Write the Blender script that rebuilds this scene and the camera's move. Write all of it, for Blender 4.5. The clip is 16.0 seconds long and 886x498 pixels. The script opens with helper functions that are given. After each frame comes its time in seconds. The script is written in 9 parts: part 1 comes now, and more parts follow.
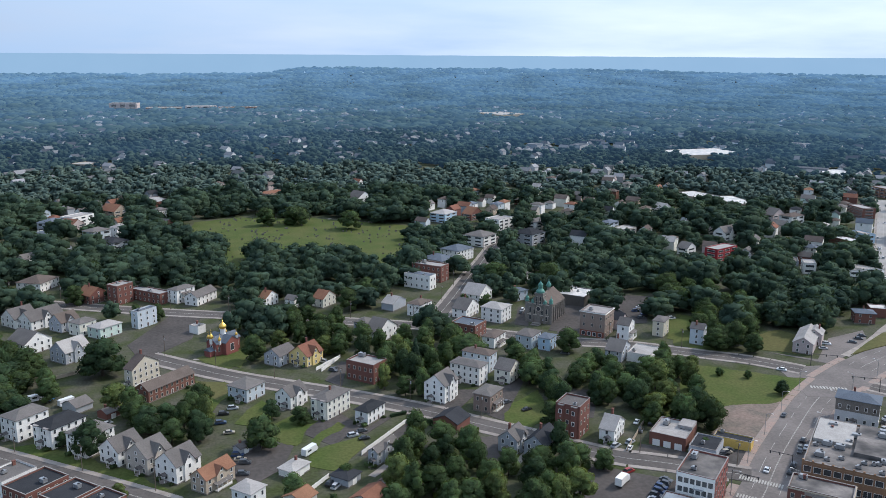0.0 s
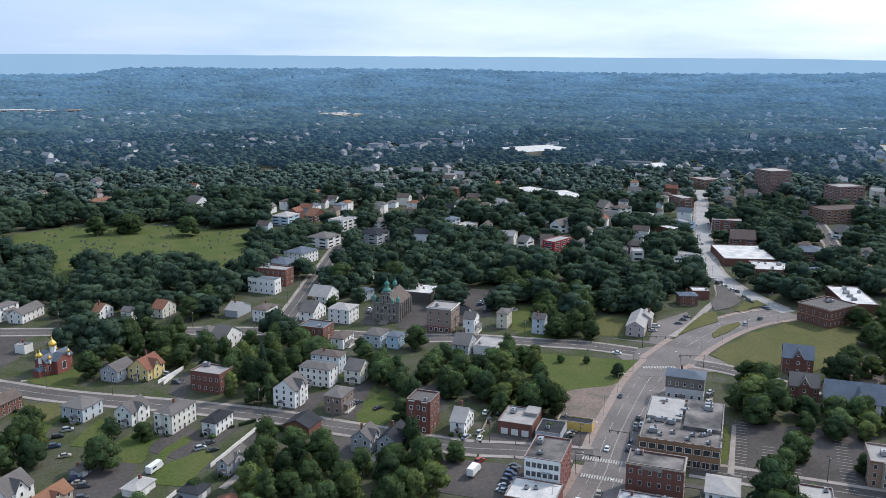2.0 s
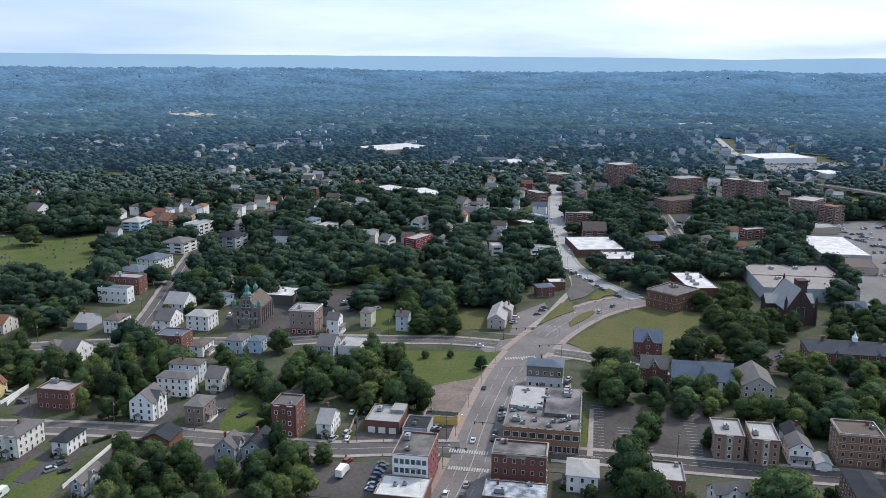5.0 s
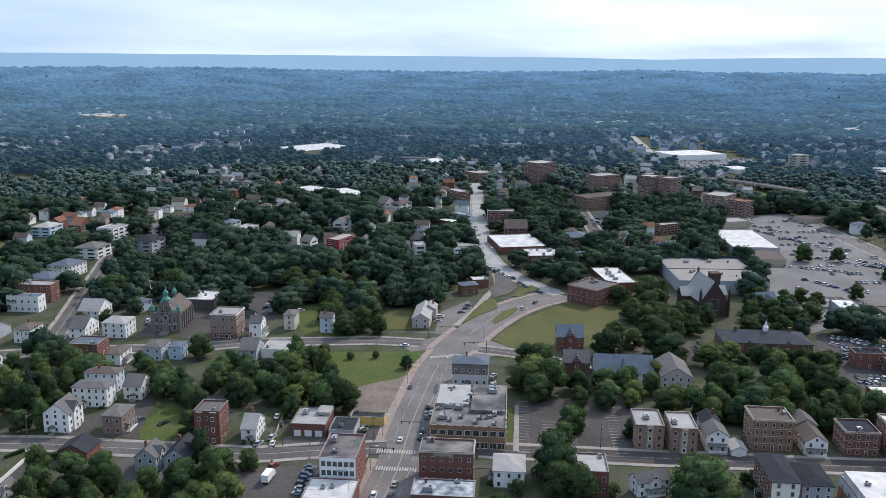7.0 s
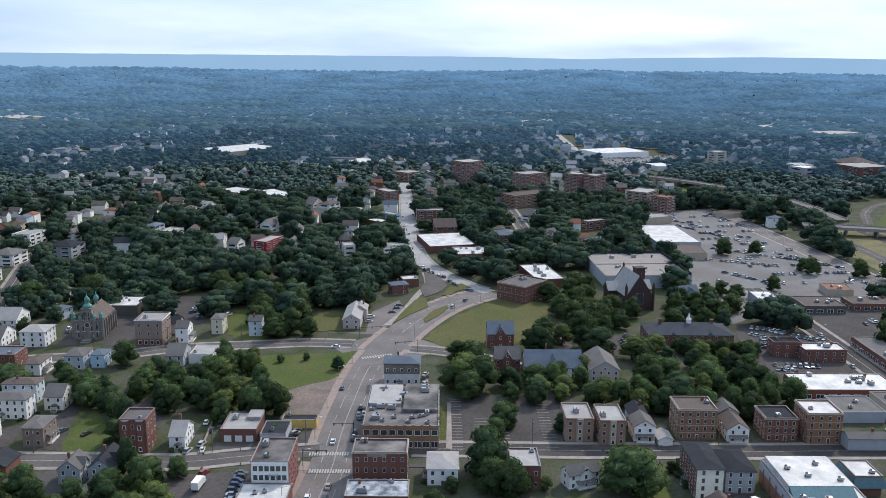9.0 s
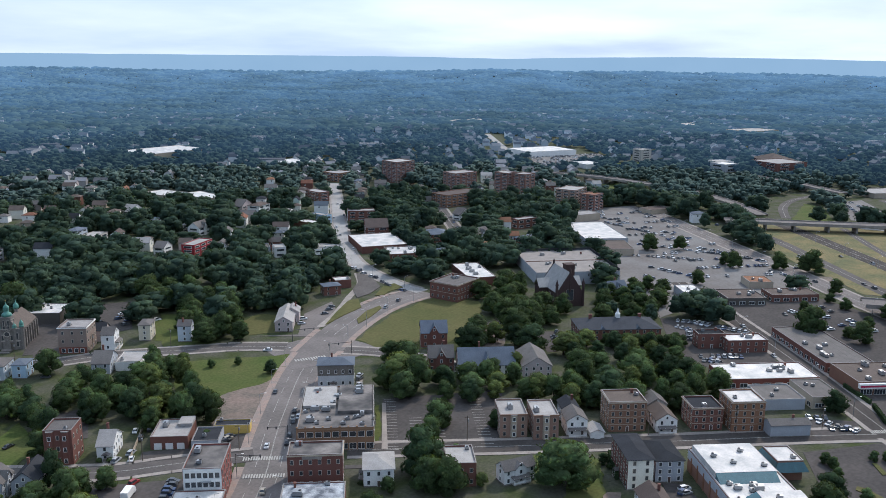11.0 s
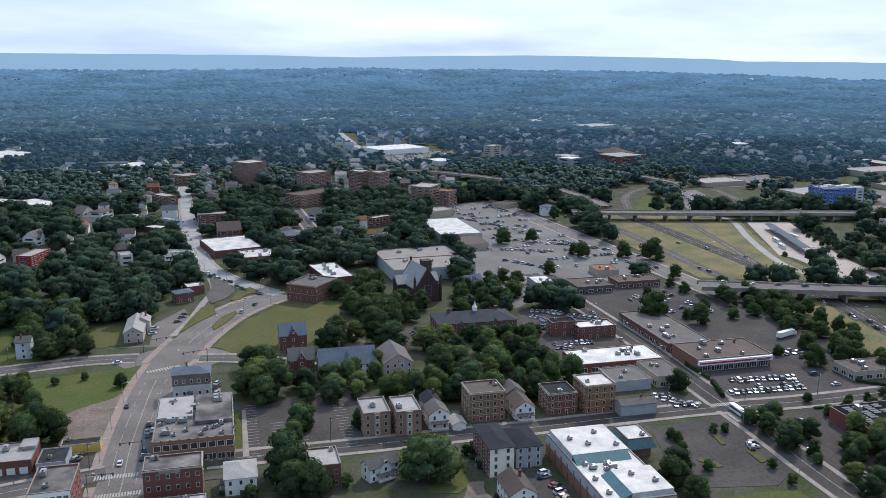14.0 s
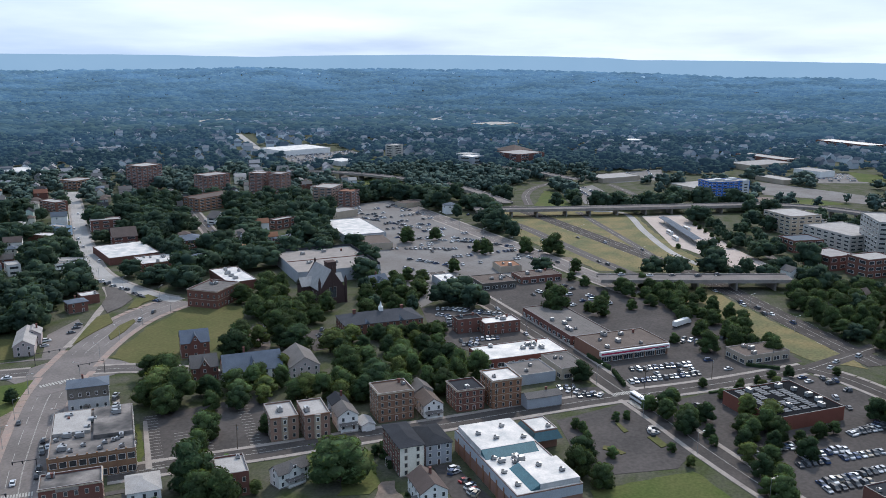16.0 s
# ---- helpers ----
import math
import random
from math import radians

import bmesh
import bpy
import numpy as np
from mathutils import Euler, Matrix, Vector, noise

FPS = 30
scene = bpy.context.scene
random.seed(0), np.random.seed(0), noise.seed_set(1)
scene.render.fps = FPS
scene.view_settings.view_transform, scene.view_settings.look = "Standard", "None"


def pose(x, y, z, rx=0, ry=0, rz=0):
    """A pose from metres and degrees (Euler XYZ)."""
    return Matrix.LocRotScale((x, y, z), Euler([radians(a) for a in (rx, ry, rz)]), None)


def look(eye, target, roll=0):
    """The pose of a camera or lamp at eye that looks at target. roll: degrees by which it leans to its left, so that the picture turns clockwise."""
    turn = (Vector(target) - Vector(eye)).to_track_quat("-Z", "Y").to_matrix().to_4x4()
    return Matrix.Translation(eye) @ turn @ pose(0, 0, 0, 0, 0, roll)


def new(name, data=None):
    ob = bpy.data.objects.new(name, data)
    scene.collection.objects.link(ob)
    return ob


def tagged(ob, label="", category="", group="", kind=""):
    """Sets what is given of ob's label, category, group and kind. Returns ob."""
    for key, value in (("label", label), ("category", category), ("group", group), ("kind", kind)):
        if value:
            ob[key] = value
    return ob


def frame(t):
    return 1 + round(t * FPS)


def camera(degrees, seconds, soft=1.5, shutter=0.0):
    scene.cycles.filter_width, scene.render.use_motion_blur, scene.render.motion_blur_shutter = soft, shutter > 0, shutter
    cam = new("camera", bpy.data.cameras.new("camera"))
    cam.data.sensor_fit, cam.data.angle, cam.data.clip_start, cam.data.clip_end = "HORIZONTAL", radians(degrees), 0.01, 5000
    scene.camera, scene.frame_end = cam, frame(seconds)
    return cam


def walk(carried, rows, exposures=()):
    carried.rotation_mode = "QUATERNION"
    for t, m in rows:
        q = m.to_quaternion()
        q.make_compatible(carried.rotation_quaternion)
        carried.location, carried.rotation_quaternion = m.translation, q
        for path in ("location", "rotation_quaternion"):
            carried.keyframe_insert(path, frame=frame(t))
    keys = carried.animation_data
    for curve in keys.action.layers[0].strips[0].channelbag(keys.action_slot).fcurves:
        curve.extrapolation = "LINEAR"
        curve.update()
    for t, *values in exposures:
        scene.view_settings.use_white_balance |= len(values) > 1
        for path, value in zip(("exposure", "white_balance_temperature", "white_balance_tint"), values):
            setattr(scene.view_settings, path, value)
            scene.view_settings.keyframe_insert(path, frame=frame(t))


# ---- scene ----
cam = camera(54.57, 16.0, soft=0.85)
# seconds; eye x, y, z; pitch, roll, heading clockwise from +y
PATH = [
    (0.0, 0.00, 0.00, 144.00, -12.51, 0.32, 15.13),
    (0.5, -0.09, -0.16, 144.05, -12.49, 0.31, 18.78),
    (1.0, -0.19, -0.38, 144.10, -12.47, 0.32, 21.85),
    (1.5, -0.26, -0.70, 144.18, -12.47, 0.31, 23.82),
    (2.0, -0.36, -1.02, 144.27, -12.46, 0.29, 25.69),
    (2.5, -0.39, -1.25, 144.36, -12.47, 0.29, 27.50),
    (3.0, -0.27, -1.43, 144.42, -12.48, 0.28, 29.26),
    (3.5, -0.13, -1.59, 144.40, -12.48, 0.25, 30.93),
    (4.0, -0.02, -1.72, 144.37, -12.48, 0.28, 32.39),
    (6.5, -0.47, -2.04, 144.55, -12.51, 0.37, 38.95),
    (7.0, -0.52, -2.05, 144.56, -12.50, 0.39, 40.31),
    (7.5, -0.55, -2.10, 144.56, -12.49, 0.39, 41.68),
    (8.0, -0.62, -2.20, 144.56, -12.49, 0.38, 43.02),
    (10.5, -1.22, -2.51, 144.72, -12.50, 0.41, 48.29),
    (11.0, -1.35, -2.65, 144.70, -12.49, 0.40, 49.77),
    (11.5, -1.44, -2.80, 144.68, -12.50, 0.37, 51.33),
    (12.0, -1.44, -2.91, 144.71, -12.51, 0.36, 52.90),
    (12.5, -1.40, -2.98, 144.79, -12.52, 0.34, 54.51),
    (13.0, -1.44, -3.10, 144.82, -12.52, 0.32, 56.15),
    (13.5, -1.54, -3.19, 144.81, -12.53, 0.32, 57.83),
    (14.0, -1.62, -3.22, 144.80, -12.53, 0.32, 59.49),
    (14.5, -1.74, -3.21, 144.84, -12.53, 0.30, 61.17),
    (15.0, -1.87, -3.23, 144.89, -12.53, 0.29, 62.85),
    (15.5, -1.99, -3.27, 144.96, -12.54, 0.27, 64.52),
    (16.0, -2.09, -3.40, 145.03, -12.55, 0.22, 66.02),
]
walk(cam, [(t, pose(x, y, z, 90 + p, 0, -h) @ pose(0, 0, 0, 0, 0, r)) for t, x, y, z, p, r, h in PATH], [(0.0, 0.14, 6250, 11.5), (3.0, 0.18, 6250, 11.5), (7.0, 0.16, 6250, 11.5), (11.0, 0.08, 6250, 11.5), (16.0, 0.03, 6250, 11.5)])

# ---- sky, sun ----
world = bpy.data.worlds.new("sky")
scene.world = world
world.use_nodes = True
wn, wl = world.node_tree.nodes, world.node_tree.links
SUN_EL, SUN_AZ = 42.0, 82.0     # degrees above the horizon; heading clockwise from +y
sky = wn.new("ShaderNodeTexSky")
sky.sky_type, sky.sun_disc = "NISHITA", False
sky.sun_elevation, sky.sun_rotation = radians(SUN_EL), radians(SUN_AZ)
sky.air_density, sky.dust_density, sky.ozone_density = 1.2, 2.0, 1.5
coord = wn.new("ShaderNodeTexCoord")
split = wn.new("ShaderNodeSeparateXYZ")
wl.new(coord.outputs["Generated"], split.inputs[0])
# cloud deck: the direction cast on a flat layer overhead
up = wn.new("ShaderNodeMath"); up.operation = "MAXIMUM"; up.inputs[1].default_value = 0.0
wl.new(split.outputs["Z"], up.inputs[0])
lift = wn.new("ShaderNodeMath"); lift.operation = "ADD"; lift.inputs[1].default_value = 0.13
wl.new(up.outputs[0], lift.inputs[0])
deck = []
for axis in ("X", "Y"):
    d = wn.new("ShaderNodeMath"); d.operation = "DIVIDE"
    wl.new(split.outputs[axis], d.inputs[0]); wl.new(lift.outputs[0], d.inputs[1])
    deck.append(d)
flat = wn.new("ShaderNodeCombineXYZ")
wl.new(deck[0].outputs[0], flat.inputs[0]); wl.new(deck[1].outputs[0], flat.inputs[1])
cloud = wn.new("ShaderNodeTexNoise")
cloud.inputs["Scale"].default_value, cloud.inputs["Detail"].default_value, cloud.inputs["Roughness"].default_value = 0.45, 6.0, 0.5
wl.new(flat.outputs[0], cloud.inputs["Vector"])
cover = wn.new("ShaderNodeMapRange")
cover.inputs[1].default_value, cover.inputs[2].default_value = 0.30, 0.74
wl.new(cloud.outputs["Fac"], cover.inputs[0])
# the veil is brightest round the hidden sun
sun_dir = Vector((math.sin(radians(SUN_AZ)) * math.cos(radians(SUN_EL)), math.cos(radians(SUN_AZ)) * math.cos(radians(SUN_EL)), math.sin(radians(SUN_EL))))
near = wn.new("ShaderNodeVectorMath"); near.operation = "DOT_PRODUCT"
near.inputs[1].default_value = sun_dir
wl.new(coord.outputs["Generated"], near.inputs[0])
bright = wn.new("ShaderNodeMapRange")
bright.inputs[1].default_value, bright.inputs[2].default_value, bright.inputs[3].default_value, bright.inputs[4].default_value = -0.25, 0.85, 0.0, 1.0
wl.new(near.outputs["Value"], bright.inputs[0])
veil = wn.new("ShaderNodeMix"); veil.data_type = "RGBA"
veil.inputs[6].default_value, veil.inputs[7].default_value = (3.0, 3.9, 5.4, 1), (11.9, 13.2, 14.9, 1)
wl.new(bright.outputs[0], veil.inputs[0])
gap = wn.new("ShaderNodeMix"); gap.data_type = "RGBA"
gap.inputs[0].default_value = 0.75
gap.inputs[7].default_value = (5.0, 7.3, 10.6, 1)
wl.new(sky.outputs[0], gap.inputs[6])
whole = wn.new("ShaderNodeMix"); whole.data_type = "RGBA"
wl.new(cover.outputs[0], whole.inputs[0]); wl.new(gap.outputs[2], whole.inputs[6]); wl.new(veil.outputs[2], whole.inputs[7])
wn["Background"].inputs["Strength"].default_value = 0.1
wl.new(whole.outputs[2], wn["Background"].inputs["Color"])
sun = new("sun", bpy.data.lights.new("sun", "SUN"))
sun.data.energy, sun.data.angle, sun.data.color = 3.0, radians(4), (1.0, 0.92, 0.82)
sun.matrix_world = look(sun_dir * 1000, (0, 0, 0))

# ---- materials ----
MATS = {}


def material(name, colour, rough=0.8, vary=0.25, scale=0.6, metal=0.0, bump=0.0, fine=6.0, island=False, each=0.0, tint=None, spec=0.3, whole=0.0, thin=0.0):
    """A surface with two scales of mottling; tint: a second colour of the large patches; each: change from object to object; thin: share of light that leaves let through."""
    if name in MATS:
        return MATS[name]
    m = bpy.data.materials.new(name)
    m.use_nodes = True
    n, l = m.node_tree.nodes, m.node_tree.links
    bsdf = n["Principled BSDF"]
    bsdf.inputs["Roughness"].default_value, bsdf.inputs["Metallic"].default_value = rough, metal
    bsdf.inputs["Specular IOR Level"].default_value = spec
    where = n.new("ShaderNodeNewGeometry")
    big, small = n.new("ShaderNodeTexNoise"), n.new("ShaderNodeTexNoise")
    for tex, s in ((big, scale), (small, scale * fine)):
        tex.inputs["Scale"].default_value, tex.inputs["Detail"].default_value = s, 4.0
        l.new(where.outputs["Position"], tex.inputs["Vector"])
    ramp = n.new("ShaderNodeMix"); ramp.data_type = "RGBA"
    other = tint or tuple(c * (1 - vary) for c in colour)
    ramp.inputs[6].default_value, ramp.inputs[7].default_value = (*colour, 1), (*other, 1)
    span = n.new("ShaderNodeMapRange")
    span.inputs[1].default_value, span.inputs[2].default_value = 0.35, 0.65
    l.new(big.outputs["Fac"], span.inputs[0]); l.new(span.outputs[0], ramp.inputs[0])
    hsv = n.new("ShaderNodeHueSaturation")
    l.new(ramp.outputs[2], hsv.inputs["Color"])
    value = n.new("ShaderNodeMapRange")
    value.inputs[1].default_value, value.inputs[2].default_value = 0.25, 0.75
    value.inputs[3].default_value, value.inputs[4].default_value = 1 - vary, 1 + vary
    l.new(small.outputs["Fac"], value.inputs[0])
    last = value.outputs[0]
    if island or each:
        source = where.outputs["Random Per Island"]
        if each and not island:
            source = n.new("ShaderNodeObjectInfo").outputs["Random"]
        one = n.new("ShaderNodeMapRange")
        amount = each or 0.35
        one.inputs[3].default_value, one.inputs[4].default_value = 1 - amount, 1 + amount
        l.new(source, one.inputs[0])
        times = n.new("ShaderNodeMath"); times.operation = "MULTIPLY"
        l.new(last, times.inputs[0]); l.new(one.outputs[0], times.inputs[1])
        last = times.outputs[0]
        hue = n.new("ShaderNodeMapRange")
        hue.inputs[3].default_value, hue.inputs[4].default_value = 0.5 - 0.03 * (amount / 0.35), 0.5 + 0.02 * (amount / 0.35)
        l.new(source, hue.inputs[0]); l.new(hue.outputs[0], hsv.inputs["Hue"])
    if whole:
        tree_one = n.new("ShaderNodeMapRange")
        tree_one.inputs[3].default_value, tree_one.inputs[4].default_value = 1 - whole, 1 + whole
        l.new(n.new("ShaderNodeObjectInfo").outputs["Random"], tree_one.inputs[0])
        both = n.new("ShaderNodeMath"); both.operation = "MULTIPLY"
        l.new(last, both.inputs[0]); l.new(tree_one.outputs[0], both.inputs[1])
        last = both.outputs[0]
    l.new(last, hsv.inputs["Value"])
    l.new(hsv.outputs[0], bsdf.inputs["Base Color"])
    if bump:
        b = n.new("ShaderNodeBump")
        b.inputs["Strength"].default_value, b.inputs["Distance"].default_value = 0.6, bump
        l.new(small.outputs["Fac"], b.inputs["Height"]); l.new(b.outputs[0], bsdf.inputs["Normal"])
    if thin:
        leaf, both, warm = n.new("ShaderNodeBsdfTranslucent"), n.new("ShaderNodeMixShader"), n.new("ShaderNodeMix")
        warm.data_type, warm.blend_type = "RGBA", "MULTIPLY"
        warm.inputs[0].default_value, warm.inputs[7].default_value = 1.0, (1.7, 1.6, 0.7, 1)
        l.new(hsv.outputs[0], warm.inputs[6]); l.new(warm.outputs[2], leaf.inputs["Color"])
        both.inputs[0].default_value = thin
        l.new(bsdf.outputs[0], both.inputs[1]); l.new(leaf.outputs[0], both.inputs[2])
        l.new(both.outputs[0], n["Material Output"].inputs["Surface"])
    MATS[name] = m
    return m


WALLS = {
    "white": ("white-painted clapboard", (0.76, 0.745, 0.715)), "cream": ("cream-painted", (0.58, 0.53, 0.42)), "cream2": ("off-white clapboard", (0.68, 0.66, 0.58)),
    "beige": ("beige clapboard", (0.46, 0.42, 0.37)), "tan": ("tan", (0.42, 0.35, 0.27)), "grey": ("grey-sided", (0.36, 0.38, 0.41)),
    "bluegrey": ("pale blue-grey clapboard", (0.48, 0.53, 0.57)), "yellow": ("yellow clapboard", (0.66, 0.52, 0.22)), "blue": ("light blue clapboard", (0.42, 0.56, 0.68)),
    "mint": ("pale green clapboard", (0.52, 0.62, 0.56)), "pink": ("pinkish-grey", (0.48, 0.40, 0.38)), "brick": ("dark red brick", (0.17, 0.075, 0.058)),
    "brick2": ("brown brick", (0.22, 0.12, 0.08)), "brick3": ("orange-brown brick", (0.25, 0.125, 0.075)), "redbrick": ("red brick", (0.20, 0.070, 0.050)),
    "darkbrick": ("dark brown brick", (0.062, 0.037, 0.034)), "red": ("bright red painted", (0.33, 0.03, 0.035)), "twin": ("pinkish tan brick", (0.30, 0.19, 0.145)), "brickst": ("brown brick", (0.24, 0.18, 0.15)),
    "office": ("red brick", (0.24, 0.085, 0.07)), "yellowshop": ("yellow-painted", (0.60, 0.42, 0.12)), "arcade": ("tan brick", (0.27, 0.165, 0.10)),
    "sign": ("white and brown", (0.52, 0.53, 0.54)), "market": ("brick", (0.25, 0.14, 0.105)), "shed": ("dark timber", (0.10, 0.09, 0.08)),
    "tower": ("red-brown brick", (0.22, 0.11, 0.085)), "bluewrap": ("blue-wrapped", (0.03, 0.13, 0.48)), "concrete": ("pale concrete", (0.45, 0.42, 0.38)),
}
ROOFS = {
    "grey": ("grey shingle", (0.148, 0.136, 0.129)), "dark": ("dark grey", (0.045, 0.047, 0.052)), "light": ("light grey", (0.355, 0.335, 0.318)), "brown": ("brown-grey", (0.125, 0.100, 0.088)),
    "rust": ("rust-red shingle", (0.23, 0.115, 0.075)), "slate": ("blue-grey slate", (0.125, 0.145, 0.175)), "white": ("white membrane", (0.64, 0.60, 0.56)),
    "patchy": ("weathered grey-brown", (0.222, 0.20, 0.186)), "charcoal": ("charcoal slate", (0.070, 0.073, 0.080)), "taupe": ("pinkish-grey membrane", (0.26, 0.232, 0.215)), "silver": ("silvered patchy", (0.45, 0.47, 0.49)), "black": ("black membrane", (0.022, 0.023, 0.026)),
}
for key, (word, colour) in WALLS.items():
    material("wall_" + key, colour, 0.85, 0.10, 0.25, fine=9, each=0.06)
for key, (word, colour) in ROOFS.items():
    if key == "silver":
        material("roof_silver", colour, 0.5, 0.3, 0.35, fine=5, tint=(0.10, 0.11, 0.13))
    elif key == "patchy":
        material("roof_patchy", colour, 0.8, 0.25, 0.12, fine=8, tint=(0.062, 0.060, 0.060), spec=0.1)
    elif key == "white":
        material("roof_white", colour, 0.6, 0.12, 0.16, fine=9, tint=(0.40, 0.40, 0.39), each=0.08)
    else:
        material("roof_" + key, colour, 0.75, 0.16, 0.22, fine=10, each=0.12, bump=0.02, spec=0.0 if max(colour) < 0.1 else 0.04)
TRIM = material("trim_white", (0.76, 0.745, 0.715), 0.7, 0.06, 0.8)
GLASS = material("glass_dark", (0.055, 0.062, 0.07), 0.12, 0.3, 0.6, spec=0.6)
DOORWOOD = material("door_paint", (0.10, 0.07, 0.06), 0.6, 0.2, 1.0, each=0.3)
ASPHALT = material("asphalt", (0.146, 0.131, 0.123), 0.95, 0.16, 0.06, fine=14, tint=(0.192, 0.170, 0.160), bump=0.01, spec=0.08)
GREYROAD = material("grey_asphalt", (0.094, 0.085, 0.080), 0.95, 0.18, 0.06, fine=14, tint=(0.124, 0.111, 0.104), bump=0.01, spec=0.08)
DARKROAD = material("dark_asphalt", (0.069, 0.062, 0.058), 0.95, 0.18, 0.06, fine=14, tint=(0.096, 0.085, 0.079), bump=0.01, spec=0.02)
PALEROAD = material("pale_concrete_and_glare", (0.34, 0.325, 0.31), 0.9, 0.12, 0.06, fine=12, tint=(0.27, 0.26, 0.25), spec=0.15)
LOTPALE = material("worn_lot_asphalt", (0.155, 0.140, 0.131), 0.95, 0.15, 0.04, fine=13, tint=(0.200, 0.192, 0.185), bump=0.01, spec=0.08)
LOT = material("lot_asphalt", (0.069, 0.063, 0.060), 0.95, 0.20, 0.05, fine=12, tint=(0.094, 0.084, 0.079), bump=0.01, spec=0.03)
WALKWAY = material("concrete_walk", (0.31, 0.275, 0.245), 0.9, 0.12, 0.2, fine=9, tint=(0.23, 0.20, 0.18))
PAINT = material("road_paint", (0.40, 0.385, 0.35), 0.8, 0.25, 0.6)
GRASS = material("town_ground", (0.050, 0.062, 0.024), 0.95, 0.30, 0.09, fine=9, tint=(0.086, 0.084, 0.064), bump=0.05, spec=0.08)
LAWN = material("lawn", (0.062, 0.088, 0.024), 0.95, 0.22, 0.05, fine=16, tint=(0.092, 0.100, 0.036), bump=0.03, spec=0.08)
OLDLAWN = material("sunburnt_lawn", (0.112, 0.104, 0.046), 0.95, 0.2, 0.04, fine=16, tint=(0.085, 0.090, 0.036), bump=0.03, spec=0.05)
DRYGRASS = material("dry_grass", (0.180, 0.140, 0.060), 0.95, 0.28, 0.05, fine=12, tint=(0.095, 0.100, 0.042), bump=0.03)
DIRT = material("bare_earth", (0.205, 0.150, 0.125), 0.95, 0.28, 0.08, fine=9, tint=(0.125, 0.108, 0.088), bump=0.03)
BRICKWALK = material("pinkish_paving", (0.30, 0.215, 0.18), 0.9, 0.16, 0.3, fine=8, tint=(0.24, 0.20, 0.175))
PALESTONE = material("pale_stone_trim", (0.46, 0.41, 0.35), 0.85, 0.15, 0.5, fine=6)
COPING = material("weathered_coping", (0.27, 0.25, 0.235), 0.85, 0.2, 0.4, fine=8, each=0.2)
PAVING = material("pale_paving", (0.42, 0.35, 0.31), 0.9, 0.12, 0.1, fine=8)
METAL = material("galvanised", (0.36, 0.37, 0.38), 0.45, 0.12, 0.8, metal=0.6)
DARKMETAL = material("dark_metal", (0.05, 0.05, 0.055), 0.5, 0.2, 0.8, metal=0.4)
POLEWOOD = material("pole_wood", (0.14, 0.11, 0.085), 0.9, 0.2, 1.5)
BARK = material("bark", (0.075, 0.06, 0.048), 0.95, 0.3, 1.5)
LEAF = material("leaves", (0.084, 0.128, 0.052), 0.9, 0.30, 0.22, fine=8, island=True, each=0.26, whole=0.32, tint=(0.044, 0.066, 0.032), spec=0.08, thin=0.3)
PALELEAF = material("pale_leaves", (0.130, 0.165, 0.056), 0.9, 0.28, 0.25, fine=8, island=True, each=0.26, whole=0.25, tint=(0.070, 0.094, 0.040), spec=0.08, thin=0.3)
DEEPLEAF = material("deep_leaves", (0.050, 0.082, 0.040), 0.9, 0.28, 0.25, fine=8, island=True, each=0.26, whole=0.25, tint=(0.030, 0.050, 0.028), spec=0.08, thin=0.3)
PINE = material("conifer_leaves", (0.022, 0.046, 0.026), 0.8, 0.30, 0.3, fine=7, island=True, each=0.2, spec=0.15)
# leaves of farther trees, some blue of the haze mixed into the colour
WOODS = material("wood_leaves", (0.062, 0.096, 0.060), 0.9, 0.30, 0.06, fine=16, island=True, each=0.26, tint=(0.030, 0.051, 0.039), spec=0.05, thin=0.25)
# paler and bluer still: haze of the middle distance painted into the leaves
HAZEWOODS = material("haze_tinted_leaves", (0.090, 0.126, 0.104), 0.95, 0.25, 0.02, fine=12, island=True, each=0.22, tint=(0.058, 0.088, 0.078), spec=0.05)
COPPER = material("green_copper", (0.10, 0.26, 0.21), 0.6, 0.2, 0.8, fine=5)
GOLD = material("gilded_metal", (0.85, 0.52, 0.12), 0.28, 0.08, 1.0, metal=1.0)
STONE = material("grey_stone", (0.20, 0.18, 0.16), 0.9, 0.22, 0.5, fine=6, bump=0.04)
ORANGE = material("orange_fence", (0.55, 0.22, 0.06), 0.7, 0.1, 1.0)
TEAL = material("teal_glazing", (0.05, 0.13, 0.15), 0.25, 0.15, 0.5, spec=0.6)
PANEL = material("solar_panel", (0.13, 0.14, 0.155), 0.5, 0.1, 0.8, spec=0.1)
STRIPE = material("red_stripe", (0.42, 0.03, 0.08), 0.6, 0.05, 0.8)
TYRE = material("tyre", (0.02, 0.02, 0.02), 0.8, 0.1, 2.0)
PAINTS = {k: material("car_" + k.replace(" ", "_"), c, 0.3, 0.03, 0.5, spec=0.6, metal=0.1) for k, c in {
    "white": (0.72, 0.72, 0.72), "silver": (0.42, 0.43, 0.45), "black": (0.02, 0.02, 0.024), "dark grey": (0.075, 0.08, 0.09), "red": (0.30, 0.03, 0.03), "dark blue": (0.03, 0.06, 0.14), "pale tan": (0.36, 0.31, 0.24)}.items()}

# ---- mesh tools ----


def link_mesh(name, verts, faces, mats, slots=None, smooth=False):
    me = bpy.data.meshes.new(name)
    me.from_pydata(verts, [], faces)
    for m in mats:
        me.materials.append(m)
    if slots is not None:
        me.polygons.foreach_set("material_index", slots)
    if smooth:
        me.polygons.foreach_set("use_smooth", [True] * len(me.polygons))
    me.update()
    return me


